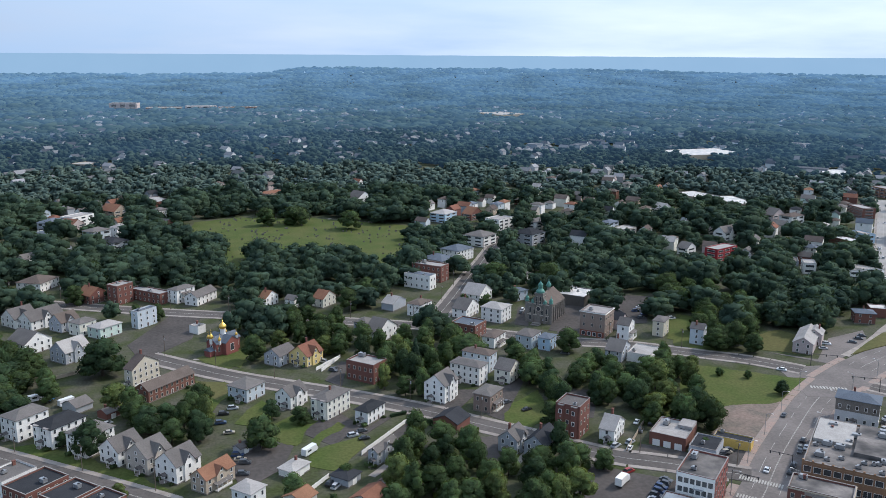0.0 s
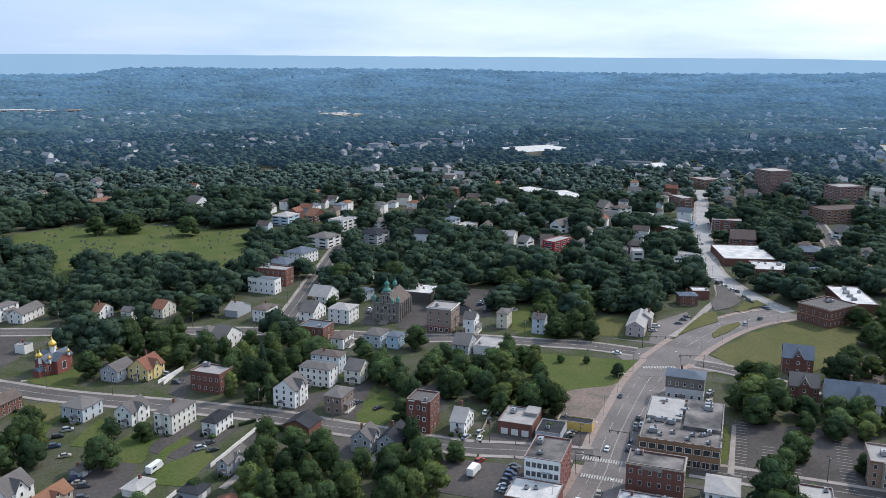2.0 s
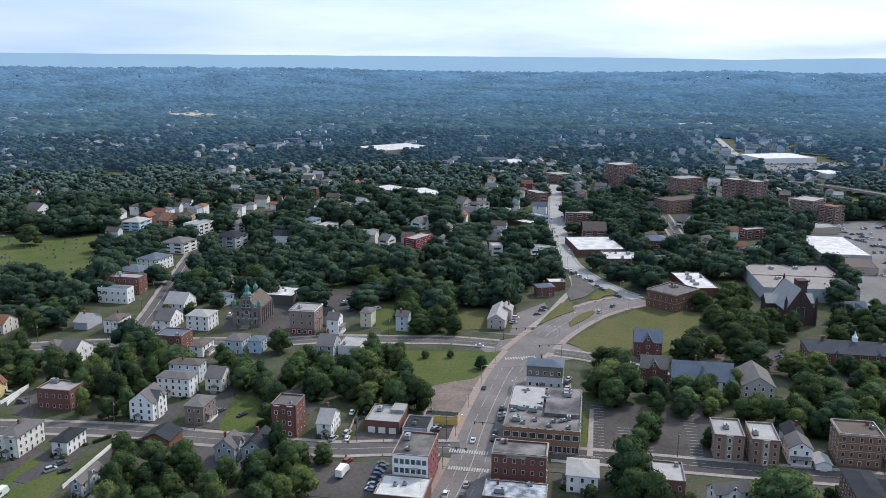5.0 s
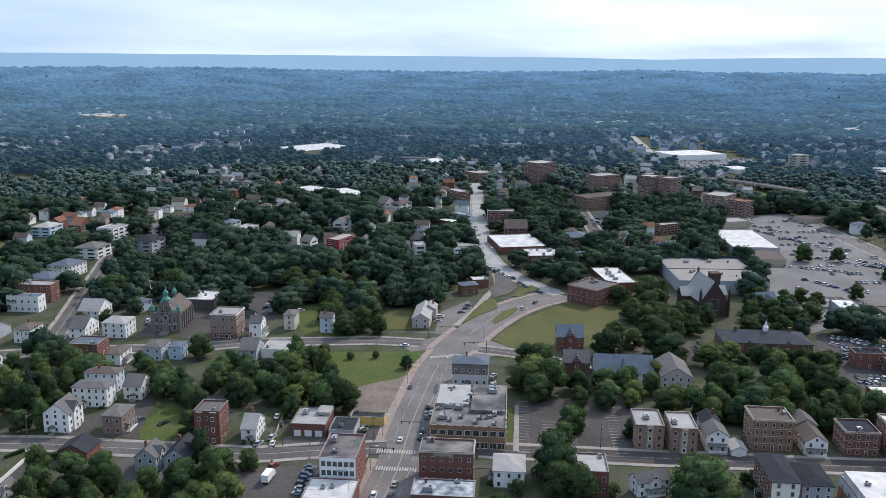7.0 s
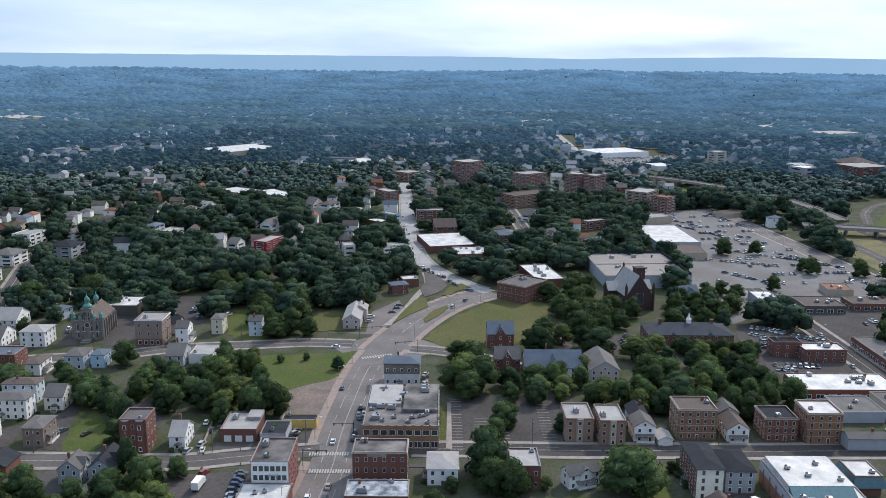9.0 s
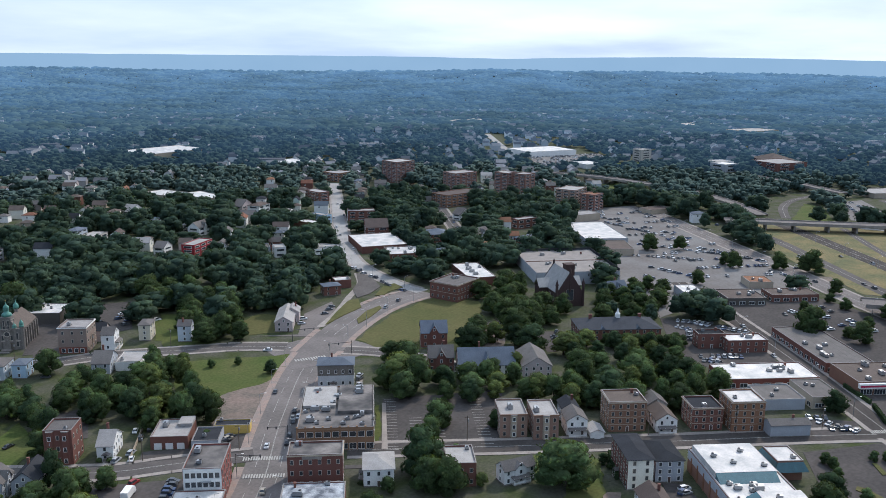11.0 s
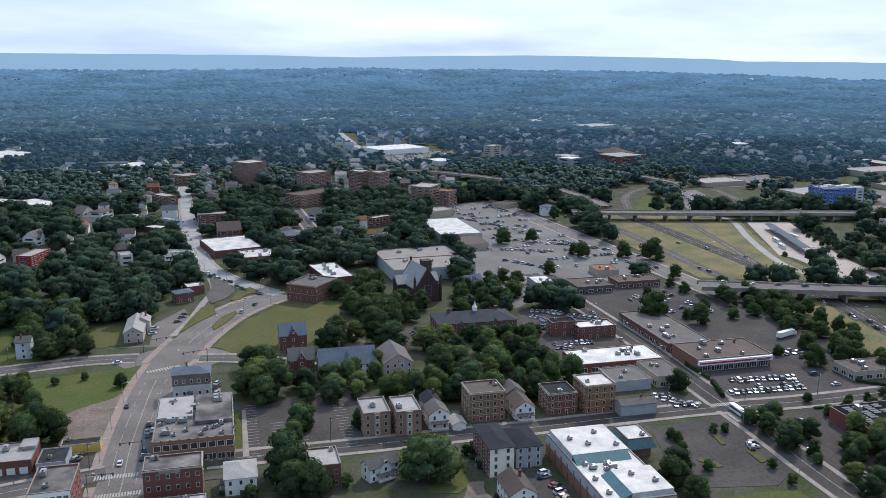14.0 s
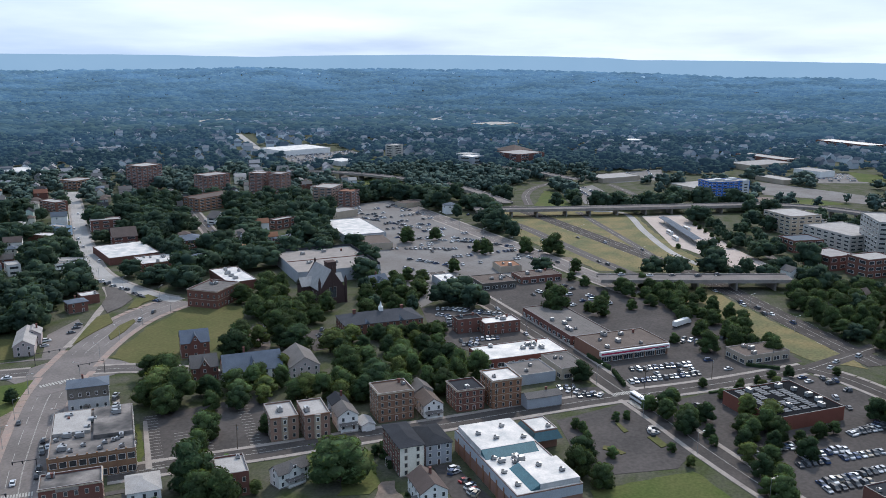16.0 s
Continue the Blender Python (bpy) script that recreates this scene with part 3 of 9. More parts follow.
    trim = TRIM if wall not in ("brick", "brick2", "brick3", "office", "twin", "brickst") else PALESTONE
    if n > 1 or name == "garage":
        if name == "garage":
            part("garage_door", Shape().box(-1.2, -0.08, 0, 1.2, 0.02, 2.1).box(-1.2, -0.1, 1.0, 1.2, 0.0, 1.06).mesh("garage_door", TRIM), root, "", pose(0, -d / 2, 0))
        elif extra in ("office", "arcade"):
            pass
        elif wall in ("tower", "bluewrap", "concrete") or detail == 0:
            storey = h / n
            for k in range(2):
                fx, fy, long, turn2 = faces_of(w, d)[k]
                for level in range(n):
                    count2 = max(1, int(long / (6.5 if x * x + y * y < 1.4e6 else 20)))
                    for i in range(count2):
                        along2 = (i + 0.5) * long / count2 - long / 2
                        part("window", window_mesh(round(long / count2 * 0.55, 0) + 0.4, storey * 0.45), root, "", pose(fx, fy, 0, 0, 0, turn2) @ pose(along2, -0.02, level * storey + storey * 0.35))
        else:
            glaze(root, w, d, h, n, pitch=2.8 if detail == 2 else 3.4, trim=trim, sides=(0, 1))
            if detail == 2:
                glaze(root, w, d, h, n, pitch=5.0, trim=trim, sides=(2, 3), door=False)
    if detail == 2 and small and n > 1 and extra != "porch":
        entry(root, w, d, rnd.uniform(-0.2, 0.2) * d)
        yard(x, y, w, d, turn, rnd)
    return root, rnd


def entry(root, w, d, along):
    """A small roofed entry with steps on the street side."""
    at = pose(-w / 2, 0, 0, 0, 0, -90) @ pose(along, 0, 0)
    part("entry_steps", Shape().box(-1.2, -1.6, -0.1, 1.2, 0, 0.5).box(-1.0, -2.1, -0.1, 1.0, -1.6, 0.25).mesh("entry_steps", WALKWAY), root, "", at)
    part("entry_roof", Shape().add([(-1.5, -1.8, 2.7), (1.5, -1.8, 2.7), (0, -1.8, 3.5), (-1.5, 0, 2.7), (1.5, 0, 2.7), (0, 0, 3.5)], [(0, 1, 2), (0, 2, 5, 3), (1, 4, 5, 2), (3, 4, 1, 0)]).mesh("entry_roof", MATS["roof_grey"]), root, "", at)
    for a in (-1.2, 1.2):
        part("post", Shape().box(-0.07, -0.07, 0, 0.07, 0.07, 2.3).mesh("post", TRIM), root, "", at @ pose(a, -1.6, 0.45))


def porch(root, w, d, storeys, h):
    """A timber front porch: deck, roof and posts."""
    depth = 1.9
    y0 = -d / 2 - depth
    for level in range(storeys):
        z = level * h / storeys
        part("porch_deck", Shape().box(-w / 2, y0, z + 0.2, w / 2, -d / 2, z + 0.4).mesh("porch_deck", MATS["wall_beige"]), root)
        part("railing", Shape().box(-w / 2, y0, z + 1.2, w / 2, y0 + 0.08, z + 1.3).box(-w / 2, y0 + 0.02, z + 0.6, w / 2, y0 + 0.06, z + 1.2).mesh("railing", TRIM), root)
        for i in range(4):
            part("post", Shape().box(-0.09, -0.09, 0, 0.09, 0.09, h / storeys - 0.3).mesh("post", TRIM), root, "", pose(-w / 2 + 0.2 + i * (w - 0.4) / 3, y0 + 0.12, z + 0.35))
    part("porch_roof", Shape().add([(-w / 2 - 0.2, y0 - 0.2, h - 0.15), (w / 2 + 0.2, y0 - 0.2, h - 0.15), (w / 2 + 0.2, -d / 2, h + 0.35), (-w / 2 - 0.2, -d / 2, h + 0.35), (-w / 2 - 0.2, y0 - 0.2, h - 0.35), (w / 2 + 0.2, y0 - 0.2, h - 0.35), (w / 2 + 0.2, -d / 2, h + 0.0), (-w / 2 - 0.2, -d / 2, h + 0.0)],
                                  [(0, 1, 2, 3), (7, 6, 5, 4), (0, 4, 5, 1), (1, 5, 6, 2), (2, 6, 7, 3), (3, 7, 4, 0)]).mesh("porch_roof", MATS["roof_grey"]), root)


def bays(root, w, d, h, wall, n, spots, side=0):
    """Projecting bay windows through all storeys."""
    x, y, long, turn = faces_of(w, d)[side]
    for f in spots:
        s = Shape().prism([(-1.4, 0.1), (-0.9, -0.9), (0.9, -0.9), (1.4, 0.1)], 0.4, h + 0.1)
        s.prism([(-1.55, 0.1), (-1.0, -1.05), (1.0, -1.05), (1.55, 0.1)], h + 0.1, h + 0.4, 1)
        at = pose(x, y, 0, 0, 0, turn) @ pose(f * long, 0, 0)
        bay = part("bay", s.mesh("bay", MATS["wall_" + wall], COPING), root, "", at)
        for level in range(n):
            part("window", window_mesh(1.0, 1.5), bay, "", pose(0, -0.92, level * h / n + 0.3 * h / n))


# ---- trees ----
def lump(rng, rings=5, segs=8, rough=0.25):
    """A lumpy rounded crown of unit radius, as arrays; its foot is flattened."""
    verts, faces = [(0, 0, 1.0)], []
    for a in range(1, rings):
        th = math.pi * a / rings
        for b in range(segs):
            ph = 2 * math.pi * (b + 0.5 * (a % 2)) / segs
            verts.append((math.sin(th) * math.cos(ph), math.sin(th) * math.sin(ph), math.cos(th)))
    verts.append((0, 0, -0.8))
    for b in range(segs):
        faces.append((0, 1 + b, 1 + (b + 1) % segs))
        last = 1 + (rings - 2) * segs
        faces.append((len(verts) - 1, last + (b + 1) % segs, last + b))
    for a in range(rings - 2):
        for b in range(segs):
            i, j = 1 + a * segs + b, 1 + a * segs + (b + 1) % segs
            k, m = i + segs, j + segs
            faces += [(i, k, j), (j, k, m)]
    v = np.array(verts)
    off = Vector(rng.uniform(-50, 50, 3))
    for i, p in enumerate(v):
        q = Vector(p)
        v[i] *= 1 + rough * (noise.noise(q * 1.9 + off) * 1.3 + noise.noise(q * 4.1 + off))
    return v, np.array(faces)


def clothe(rng, centres, sizes, middle, n, low, high, droop=0.25):
    """Leaf sprays over rounded boughs: bent corners, and the way each one faces."""
    which = rng.choice(len(centres), n, p=sizes[:, 0] ** 2 / (sizes[:, 0] ** 2).sum())
    dirs = rng.normal(size=(n, 3)); dirs[:, 2] = np.abs(dirs[:, 2]) * 0.95 - droop
    dirs /= np.linalg.norm(dirs, axis=1)[:, None]
    # boughs swell and sink, so that sprays gather into clumps
    swell = 1 + 0.13 * np.sin(dirs[:, :1] * 5.1 + which[:, None]) * np.sin(dirs[:, 1:2] * 4.7 + 2 * which[:, None]) + 0.08 * np.sin(dirs[:, 2:] * 9 + which[:, None])
    mid = centres[which] + dirs * sizes[which] * swell * rng.uniform(0.90, 1.08, (n, 1))
    a = rng.normal(size=(n, 3)); a -= (a * dirs).sum(1)[:, None] * dirs * 0.6
    a /= np.linalg.norm(a, axis=1)[:, None]
    b = np.cross(dirs, a)
    k = rng.uniform(low, high, (n, 1))
    tri = np.stack([mid - a * k, mid + a * k * 0.6 - b * k * 0.9, mid + a * k * 0.55 + b * k * 0.95], 1).reshape(-1, 3)
    out = mid - middle
    out /= np.linalg.norm(out, axis=1)[:, None]
    face = dirs * 0.5 + out * 0.6 + rng.normal(size=(n, 3)) * 0.34
    face /= np.linalg.norm(face, axis=1)[:, None]
    return tri, np.repeat(face, 3, 0)


UNIT_CROWNS = []


def crown_mesh(seed, radius, height, lobes, leaves, mat, conifer=False):
    """A crown of uneven boughs, each clothed in small leaf sprays, with gaps between them."""
    rng = np.random.default_rng(seed)
    vs, fs, ns, count = [], [], [], 0
    centres, sizes = [], []
    for i in range(lobes):
        if conifer:
            z = height * (0.12 + 0.86 * i / lobes)
            r = radius * (1.05 - z / height) * 0.75 + 0.3
            ang = i * 2.4
            c = (math.cos(ang) * r * 0.35, math.sin(ang) * r * 0.35, z)
            size = (r, r, height / lobes * 1.4)
        else:
            t = (i + 0.5) / lobes
            ang = i * 2.399 + rng.uniform(-0.5, 0.5)
            z = height * (0.15 + 0.68 * t) + rng.uniform(-0.5, 0.5)
            spread = radius * 0.66 * math.sqrt(max(0.0, 1 - (1.45 * (t - 0.32)) ** 2)) * rng.uniform(0.75, 1.1)
            c = (math.cos(ang) * spread, math.sin(ang) * spread, z)
            k = radius * rng.uniform(0.34, 0.56)
            size = (k, k, k * 0.80)
        centres.append(c); sizes.append(size)
    if not conifer:
        centres.append((0, 0, height * 0.52)); sizes.append((radius * 0.55, radius * 0.55, height * 0.30))
    centres, sizes = np.array(centres), np.array(sizes)
    middle = np.array((0, 0, height * 0.45))
    for c, size in zip(centres, sizes):
        v, f = lump(rng, 4, 6, 0.26)
        vs.append(v * size * 0.84 + c); fs.append(f + count); count += len(v)
        out = v * 0.6 + (vs[-1] - middle) / radius * 0.5
        ns.append(out / np.linalg.norm(out, axis=1)[:, None])
    tri, face = clothe(rng, centres, sizes, middle, leaves, 0.19, 0.42)
    vs.append(tri); ns.append(face)
    fs.append(count + np.arange(3 * leaves).reshape(-1, 3))
    v, f, facing = np.concatenate(vs), np.concatenate(fs), np.concatenate(ns)
    UNIT_CROWNS.append((v / np.array((radius, radius, height / 2)) - np.array((0, 0, 1)), f, facing))
    return mesh_from("crown", v, f, mat, normals=facing)


def mesh_from(name, v, f, mat, smooth=False, normals=None):
    me = bpy.data.meshes.new(name)
    me.vertices.add(len(v)); me.vertices.foreach_set("co", np.asarray(v, np.float32).ravel())
    me.loops.add(len(f) * 3); me.loops.foreach_set("vertex_index", np.asarray(f, np.int32).ravel())
    me.polygons.add(len(f)); me.polygons.foreach_set("loop_start", np.arange(0, 3 * len(f), 3, dtype=np.int32))
    me.materials.append(mat)
    if smooth:
        me.polygons.foreach_set("use_smooth", np.ones(len(f), bool))
    me.update(); me.validate()
    if normals is not None:
        me.polygons.foreach_set("use_smooth", np.ones(len(f), bool))
        me.normals_split_custom_set_from_vertices(normals.tolist())
    return me


def trunk_mesh(seed, radius, height):
    rng = random.Random(seed)
    s = Shape().turned([(0.42, -0.4), (0.3, 0.6), (0.24, height * 0.35), (0.1, height * 0.72)], 7)
    for i in range(6):
        ang = i * 1.05 + rng.uniform(-0.3, 0.3)
        z0, z1 = height * rng.uniform(0.22, 0.36), height * rng.uniform(0.45, 0.65)
        e = Vector((math.cos(ang), math.sin(ang), 0)) * radius * 0.55
        side = Vector((-math.sin(ang), math.cos(ang), 0))
        a, b = Vector((0, 0, z0)), Vector((e.x, e.y, z1))
        s.add([a - side * 0.12, a + side * 0.12, a + Vector((0, 0, 0.26)), b - side * 0.04, b + side * 0.04, b + Vector((0, 0, 0.09))], [(0, 3, 4, 1), (1, 4, 5, 2), (2, 5, 3, 0), (3, 5, 4)])
    return s.mesh("trunk", BARK)


TREES = []
for k in range(7):
    hh, rr = (13.0, 12.0, 14.0, 11.0, 12.5, 10.0, 13.5)[k], (5.2, 5.0, 5.6, 4.6, 4.4, 4.4, 5.0)[k]
    TREES.append((crown_mesh(40 + k, rr, hh, 14, 2450, (LEAF, LEAF, DEEPLEAF, LEAF, PALELEAF, DEEPLEAF, LEAF)[k]), trunk_mesh(k, rr, hh), hh, rr))
CONIFER = (crown_mesh(77, 3.0, 12.0, 12, 1800, PINE, True), trunk_mesh(9, 1.5, 12.0), 12.0, 3.0)
SHRUB = crown_mesh(91, 1.3, 2.0, 5, 330, LEAF)
TREE_COUNT = [0]


PLANTED = []


def tree(x, y, radius, height, rng, conifer=False):
    """Note where a tree stands; stand_trees() builds it."""
    PLANTED.append((math.hypot(x, y), x, y, radius, height, CONIFER if conifer else TREES[rng.randrange(len(TREES))], rng.uniform(0, 360), conifer))
    TREE_COUNT[0] += 1


def stand_trees(most=300):
    """The nearest trees, each a thing of its own; the others are returned as spots of a wood."""
    PLANTED.sort(key=lambda q: q[0])
    for _, x, y, radius, height, (crown, trunk, hh, rr), turn, conifer in PLANTED[:most]:
        root = new("tree")
        look_word = "tall dark conifer with drooping boughs" if conifer else "leafy broad-crowned tree in full summer green" if radius > 4.5 else "small round-crowned leafy street tree" if radius < 3 else "bushy deciduous tree with dense green leaves"
        tagged(root, look_word, "tree", group="trees of the town")
        a, b = radius / rr, height / hh
        root.matrix_basis = pose(x, y, terrain(x, y), 0, 0, turn) @ Matrix.Diagonal((a, a, b, 1))
        part("trunk", trunk, root)
        part("crown", crown, root)
    return [(x, y, -0.3, radius, height) for _, x, y, radius, height, *_ in PLANTED[most:]]


def woods(name, spots, templates, mat, label):
    """Many crowns joined into one: spots of x, y, z, radius, height."""
    vs, fs, ns, count = [], [], [], 0
    rng = np.random.default_rng(5)
    for x, y, z, r, h in spots:
        v, f, n = templates[rng.integers(len(templates))]
        ang = rng.uniform(0, 6.28)
        turn = np.array([[math.cos(ang), math.sin(ang), 0], [-math.sin(ang), math.cos(ang), 0], [0, 0, 1]])
        w = v @ turn * np.array([r, r, h / 2]) + np.array([x, y, z + h / 2])
        vs.append(w); fs.append(f + count); ns.append(n @ turn); count += len(v)
    ob = new(name, mesh_from(name, np.concatenate(vs), np.concatenate(fs), mat, normals=np.concatenate(ns)))
    tagged(ob, label, "trees", kind="stuff")
    return ob


def yard(x, y, w, d, turn, rng):
    """A drive beside a house and shrubs along its front; the front looks to -x of the house."""
    m = pose(x, y, 0, 0, 0, turn)
    for e in rng.sample((1, -1), 2):
        a, b = e * (d / 2 + 1.0), e * (d / 2 + 3.8)
        quad = [(m @ Vector(p))[:2] for p in ((-w / 2 - 7, a, 0), (w * 0.4, a, 0), (w * 0.4, b, 0), (-w / 2 - 7, b, 0))]
        mids = [m @ Vector((u, (a + b) / 2 + e * 1.5, 0)) for u in (-w / 2 - 5, 0, w * 0.4)]
        if all(free(q.x, q.y, 0.5) for q in mids):
            patch("driveway", quad, rng.choice((LOT, GREYROAD, WALKWAY, DIRT)), "narrow paved drive beside the house", "driveway")
            break
    for u, v in ((-w / 2 - 1.2, d * 0.3), (-w / 2 - 1.2, -d * 0.34), (w * 0.3, -d / 2 - 1.2)):
        if rng.random() < 0.6:
            k = rng.uniform(0.6, 1.15)
            bush = tagged(new("shrub", SHRUB), "rounded green garden shrub beside the house wall", "shrub", group="garden shrubs")
            at = m @ Vector((u, v, 0))
            bush.matrix_basis = pose(at.x, at.y, -0.25, 0, 0, rng.uniform(0, 360)) @ Matrix.Scale(k, 4)

# ---- land ----
def ground_sheet():
    radii = [0, 60, 120, 200, 300, 450, 700, 1000, 1400, 1800, 2300, 2500, 2700, 2900, 3100, 3300, 3500, 3700, 3900, 4100, 4300, 4450, 4700, 5200]
    n = 180
    verts, faces = [(0, 0, 0)], []
    for r in radii[1:]:
        for i in range(n):
            a = 2 * math.pi * i / n
            x, y = r * math.sin(a), r * math.cos(a)
            verts.append((x, y, terrain(x, y) - max(0, r - 4300) * 0.02 - min(15.0, max(0, r - 2200) * 0.04)))
    for i in range(n):
        faces.append((0, 1 + (i + 1) % n, 1 + i))
    for k in range(len(radii) - 2):
        for i in range(n):
            a, b = 1 + k * n + i, 1 + k * n + (i + 1) % n
            faces.append((a, b, b + n, a + n))
    me = link_mesh("ground", verts, faces, [GRASS], smooth=True)
    tagged(new("ground", me), "patchy grass and bare earth under the trees of the town", "ground", kind="structure")


def far_ridge():
    """The line of hills on the horizon, behind everything; haze painted as blue glow."""
    m = bpy.data.materials.new("haze_blue_hills")
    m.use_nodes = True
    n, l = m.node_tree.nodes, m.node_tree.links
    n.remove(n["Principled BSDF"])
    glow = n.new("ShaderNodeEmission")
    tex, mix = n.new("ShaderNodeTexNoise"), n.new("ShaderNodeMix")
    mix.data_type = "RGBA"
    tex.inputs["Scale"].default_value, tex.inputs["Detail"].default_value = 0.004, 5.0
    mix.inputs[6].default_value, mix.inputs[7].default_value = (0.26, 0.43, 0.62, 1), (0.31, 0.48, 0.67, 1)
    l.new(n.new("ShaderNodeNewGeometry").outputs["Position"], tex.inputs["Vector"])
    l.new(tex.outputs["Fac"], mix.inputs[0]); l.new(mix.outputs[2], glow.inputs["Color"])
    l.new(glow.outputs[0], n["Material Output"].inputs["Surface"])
    count, verts, faces = 721, [], []
    for i in range(count):
        a = radians(i / 2)
        deg = i / 2 if i < 360 else i / 2 - 360
        top = np.interp(deg, RIDGE_AZ, RIDGE_TOP) + 1.6 * noise.noise(Vector((a * 31, 7, 0))) + 0.8 * noise.noise(Vector((a * 90, 3, 0)))
        for r, z in ((4750, 5), (4850, top)):
            verts.append((r * math.sin(a), r * math.cos(a), z))
    for i in range(count - 1):
        faces.append((2 * i, 2 * i + 2, 2 * i + 3, 2 * i + 1))
    tagged(new("backdrop", link_mesh("backdrop", verts, faces, [m])), "blue line of distant hills on the horizon, haze painted as a glow", "hills", kind="structure")


ground_sheet()
far_ridge()


# ---- streets ----
main_street = road('main_street', 17, [(142.7, 201.4), (171.5, 225.4), (196.6, 250.1), (223.0, 273.9), (247.2, 294.6), (269.6, 310.3)], lanes=(-4.5, 4.5))
main_street_upper = road('main_street_upper', 20, [(269.6, 310.3), (301.7, 327.6), (337.1, 341.8), (366.8, 347.5), (393.6, 346.2)], lanes=(-5.5, 5.5))
# sun glare on the hill street is put into its pale surface colour
hill_street = road('hill_street', 10.5, [(393.5, 348.2), (395.0, 366.3), (401.7, 393.1), (414.0, 424.4), (433.7, 456.9), (471.4, 504.0), (525.8, 568.0), (606.6, 658.7), (684.6, 747.2)], mat=PALEROAD)
cemetery_path = road('cemetery_path', 3.5, [(36.7, 660.6), (59.1, 718.7), (79.2, 750.1), (102.6, 775.5)], mat=WALKWAY, centre="")
park_street = road('park_street', 10, [(649.0, 554.0), (590.3, 489.8), (529.3, 422.9)], mat=GREYROAD)
loop_road = road('loop_road', 9, [(815.2, 265.1), (871.2, 287.7), (921.1, 297.0), (969.5, 292.9), (1035.1, 277.1)], mat=GREYROAD)
lane_road = road('lane_road', 9, [(996.7, 226.0), (942.3, 190.3), (890.0, 159.7)], mat=GREYROAD)
far_street = road('far_street', 12, [(1360.4, 1037.1), (1184.8, 871.3), (1037.1, 731.2)], mat=PALEROAD)
far_highway = road('far_highway', 16, [(883.0, 1721.4), (857.6, 1554.3), (833.7, 1396.8), (826.1, 1263.6)], mat=PALEROAD)
cross_street_west = road('cross_street_west', 10, [(-35.7, 424.3), (-1.2, 390.9), (25.6, 370.2), (48.7, 353.3), (70.3, 336.1), (85.4, 322.4), (96.6, 310.2), (113.4, 293.7), (137.0, 269.4), (155.0, 258.1), (179.1, 241.6)], mat=GREYROAD)
church_path = road('church_path', 1.8, [(-13.5, 414.8), (-6.5, 413.9), (1.5, 416.8), (9.4, 428.5), (11.3, 437.6)], mat=WALKWAY, centre='', label='curved pale concrete path round the church lawn')
cross_street_east = road('cross_street_east', 10, [(204.9, 218.4), (219.7, 203.5), (233.7, 189.1), (248.3, 174.1), (272.0, 150.8), (297.1, 125.4), (315.8, 107.7), (335.0, 88.9), (350.5, 73.0), (372.4, 47.4), (393.8, 25.3), (426.5, -5.2)], mat=DARKROAD)
church_street = road('church_street', 10, [(-134.8, 555.5), (-79.9, 525.6), (-31.1, 501.5), (25.0, 477.2), (93.8, 446.8), (135.2, 421.9), (173.7, 396.6), (199.9, 384.4), (234.1, 359.6), (251.2, 346.8), (266.8, 329.1)], mat=GREYROAD)
east_street = road('east_street', 9, [(282.8, 303.1), (292.3, 287.7), (298.3, 269.1), (302.7, 236.4)], mat=GREYROAD)
side_street = road('side_street', 9, [(114.1, 443.9), (137.8, 487.8), (164.0, 538.8), (180.4, 568.2), (217.6, 638.3), (250.7, 690.5)], mat=GREYROAD)
lower_street = road('lower_street', 9, [(-87.4, 328.5), (-67.1, 311.6), (-48.2, 295.9), (-28.5, 279.1), (-19.2, 270.9)], mat=GREYROAD)
market_street = road('market_street', 11, [(280.9, -7.2), (295.1, 7.9), (315.5, 27.8), (335.8, 46.1), (354.0, 63.8), (374.9, 84.0), (401.4, 108.1), (428.8, 135.2), (458.9, 166.2), (493.0, 202.3), (523.5, 236.3)], mat=DARKROAD)
mall_avenue = road('mall_avenue', 16, [(527.0, 96.5), (560.3, 138.1), (599.9, 182.9), (643.1, 235.1), (695.1, 297.9), (775.6, 396.2)], lanes=(-4, 4))
highway = road('highway', 15, [(444.8, -37.6), (470.8, -17.6), (503.2, 5.7), (536.6, 29.6), (572.0, 55.5), (612.9, 91.3), (671.5, 148.6), (752.4, 228.5), (802.6, 282.6)], label='wide dark asphalt highway with dashed lane lines', lanes=(-8, -4, 4, 8), mat=DARKROAD)
highway_west = road('highway_west', 11, [(545.6, 82.1), (587.9, 124.9), (637.4, 171.8), (698.7, 228.6), (733.4, 268.9)], mat=GREYROAD)
slip_road = road('slip_road', 7, [(607.6, 90.4), (687.7, 139.8), (743.6, 175.8), (797.6, 209.7)], mat=GREYROAD)
pale_ramp = road('pale_ramp', 6, [(609.7, 50.6), (622.2, 71.3), (658.1, 98.9), (729.8, 132.9), (808.0, 166.1), (810.1, 197.9)], mat=PALEROAD)
station_road = road('station_road', 7, [(879.5, 119.9), (795.3, 84.8), (708.6, 43.8), (635.2, 11.3)], mat=GREYROAD)
service_path = road('service_path', 4, [(300.3, 340.8), (324.8, 354.1), (351.3, 372.0), (379.4, 390.9), (398.5, 413.3)], mat=WALKWAY, centre="")
ramp = road('ramp', 9, [(424.0, -5.2), (452.2, -22.8), (498.2, -50.7)], mat=DARKROAD)
avenue_south = road('avenue_south', 11, [(426.5, -5.2), (418.0, -22.4), (398.6, -44.4)], mat=DARKROAD)
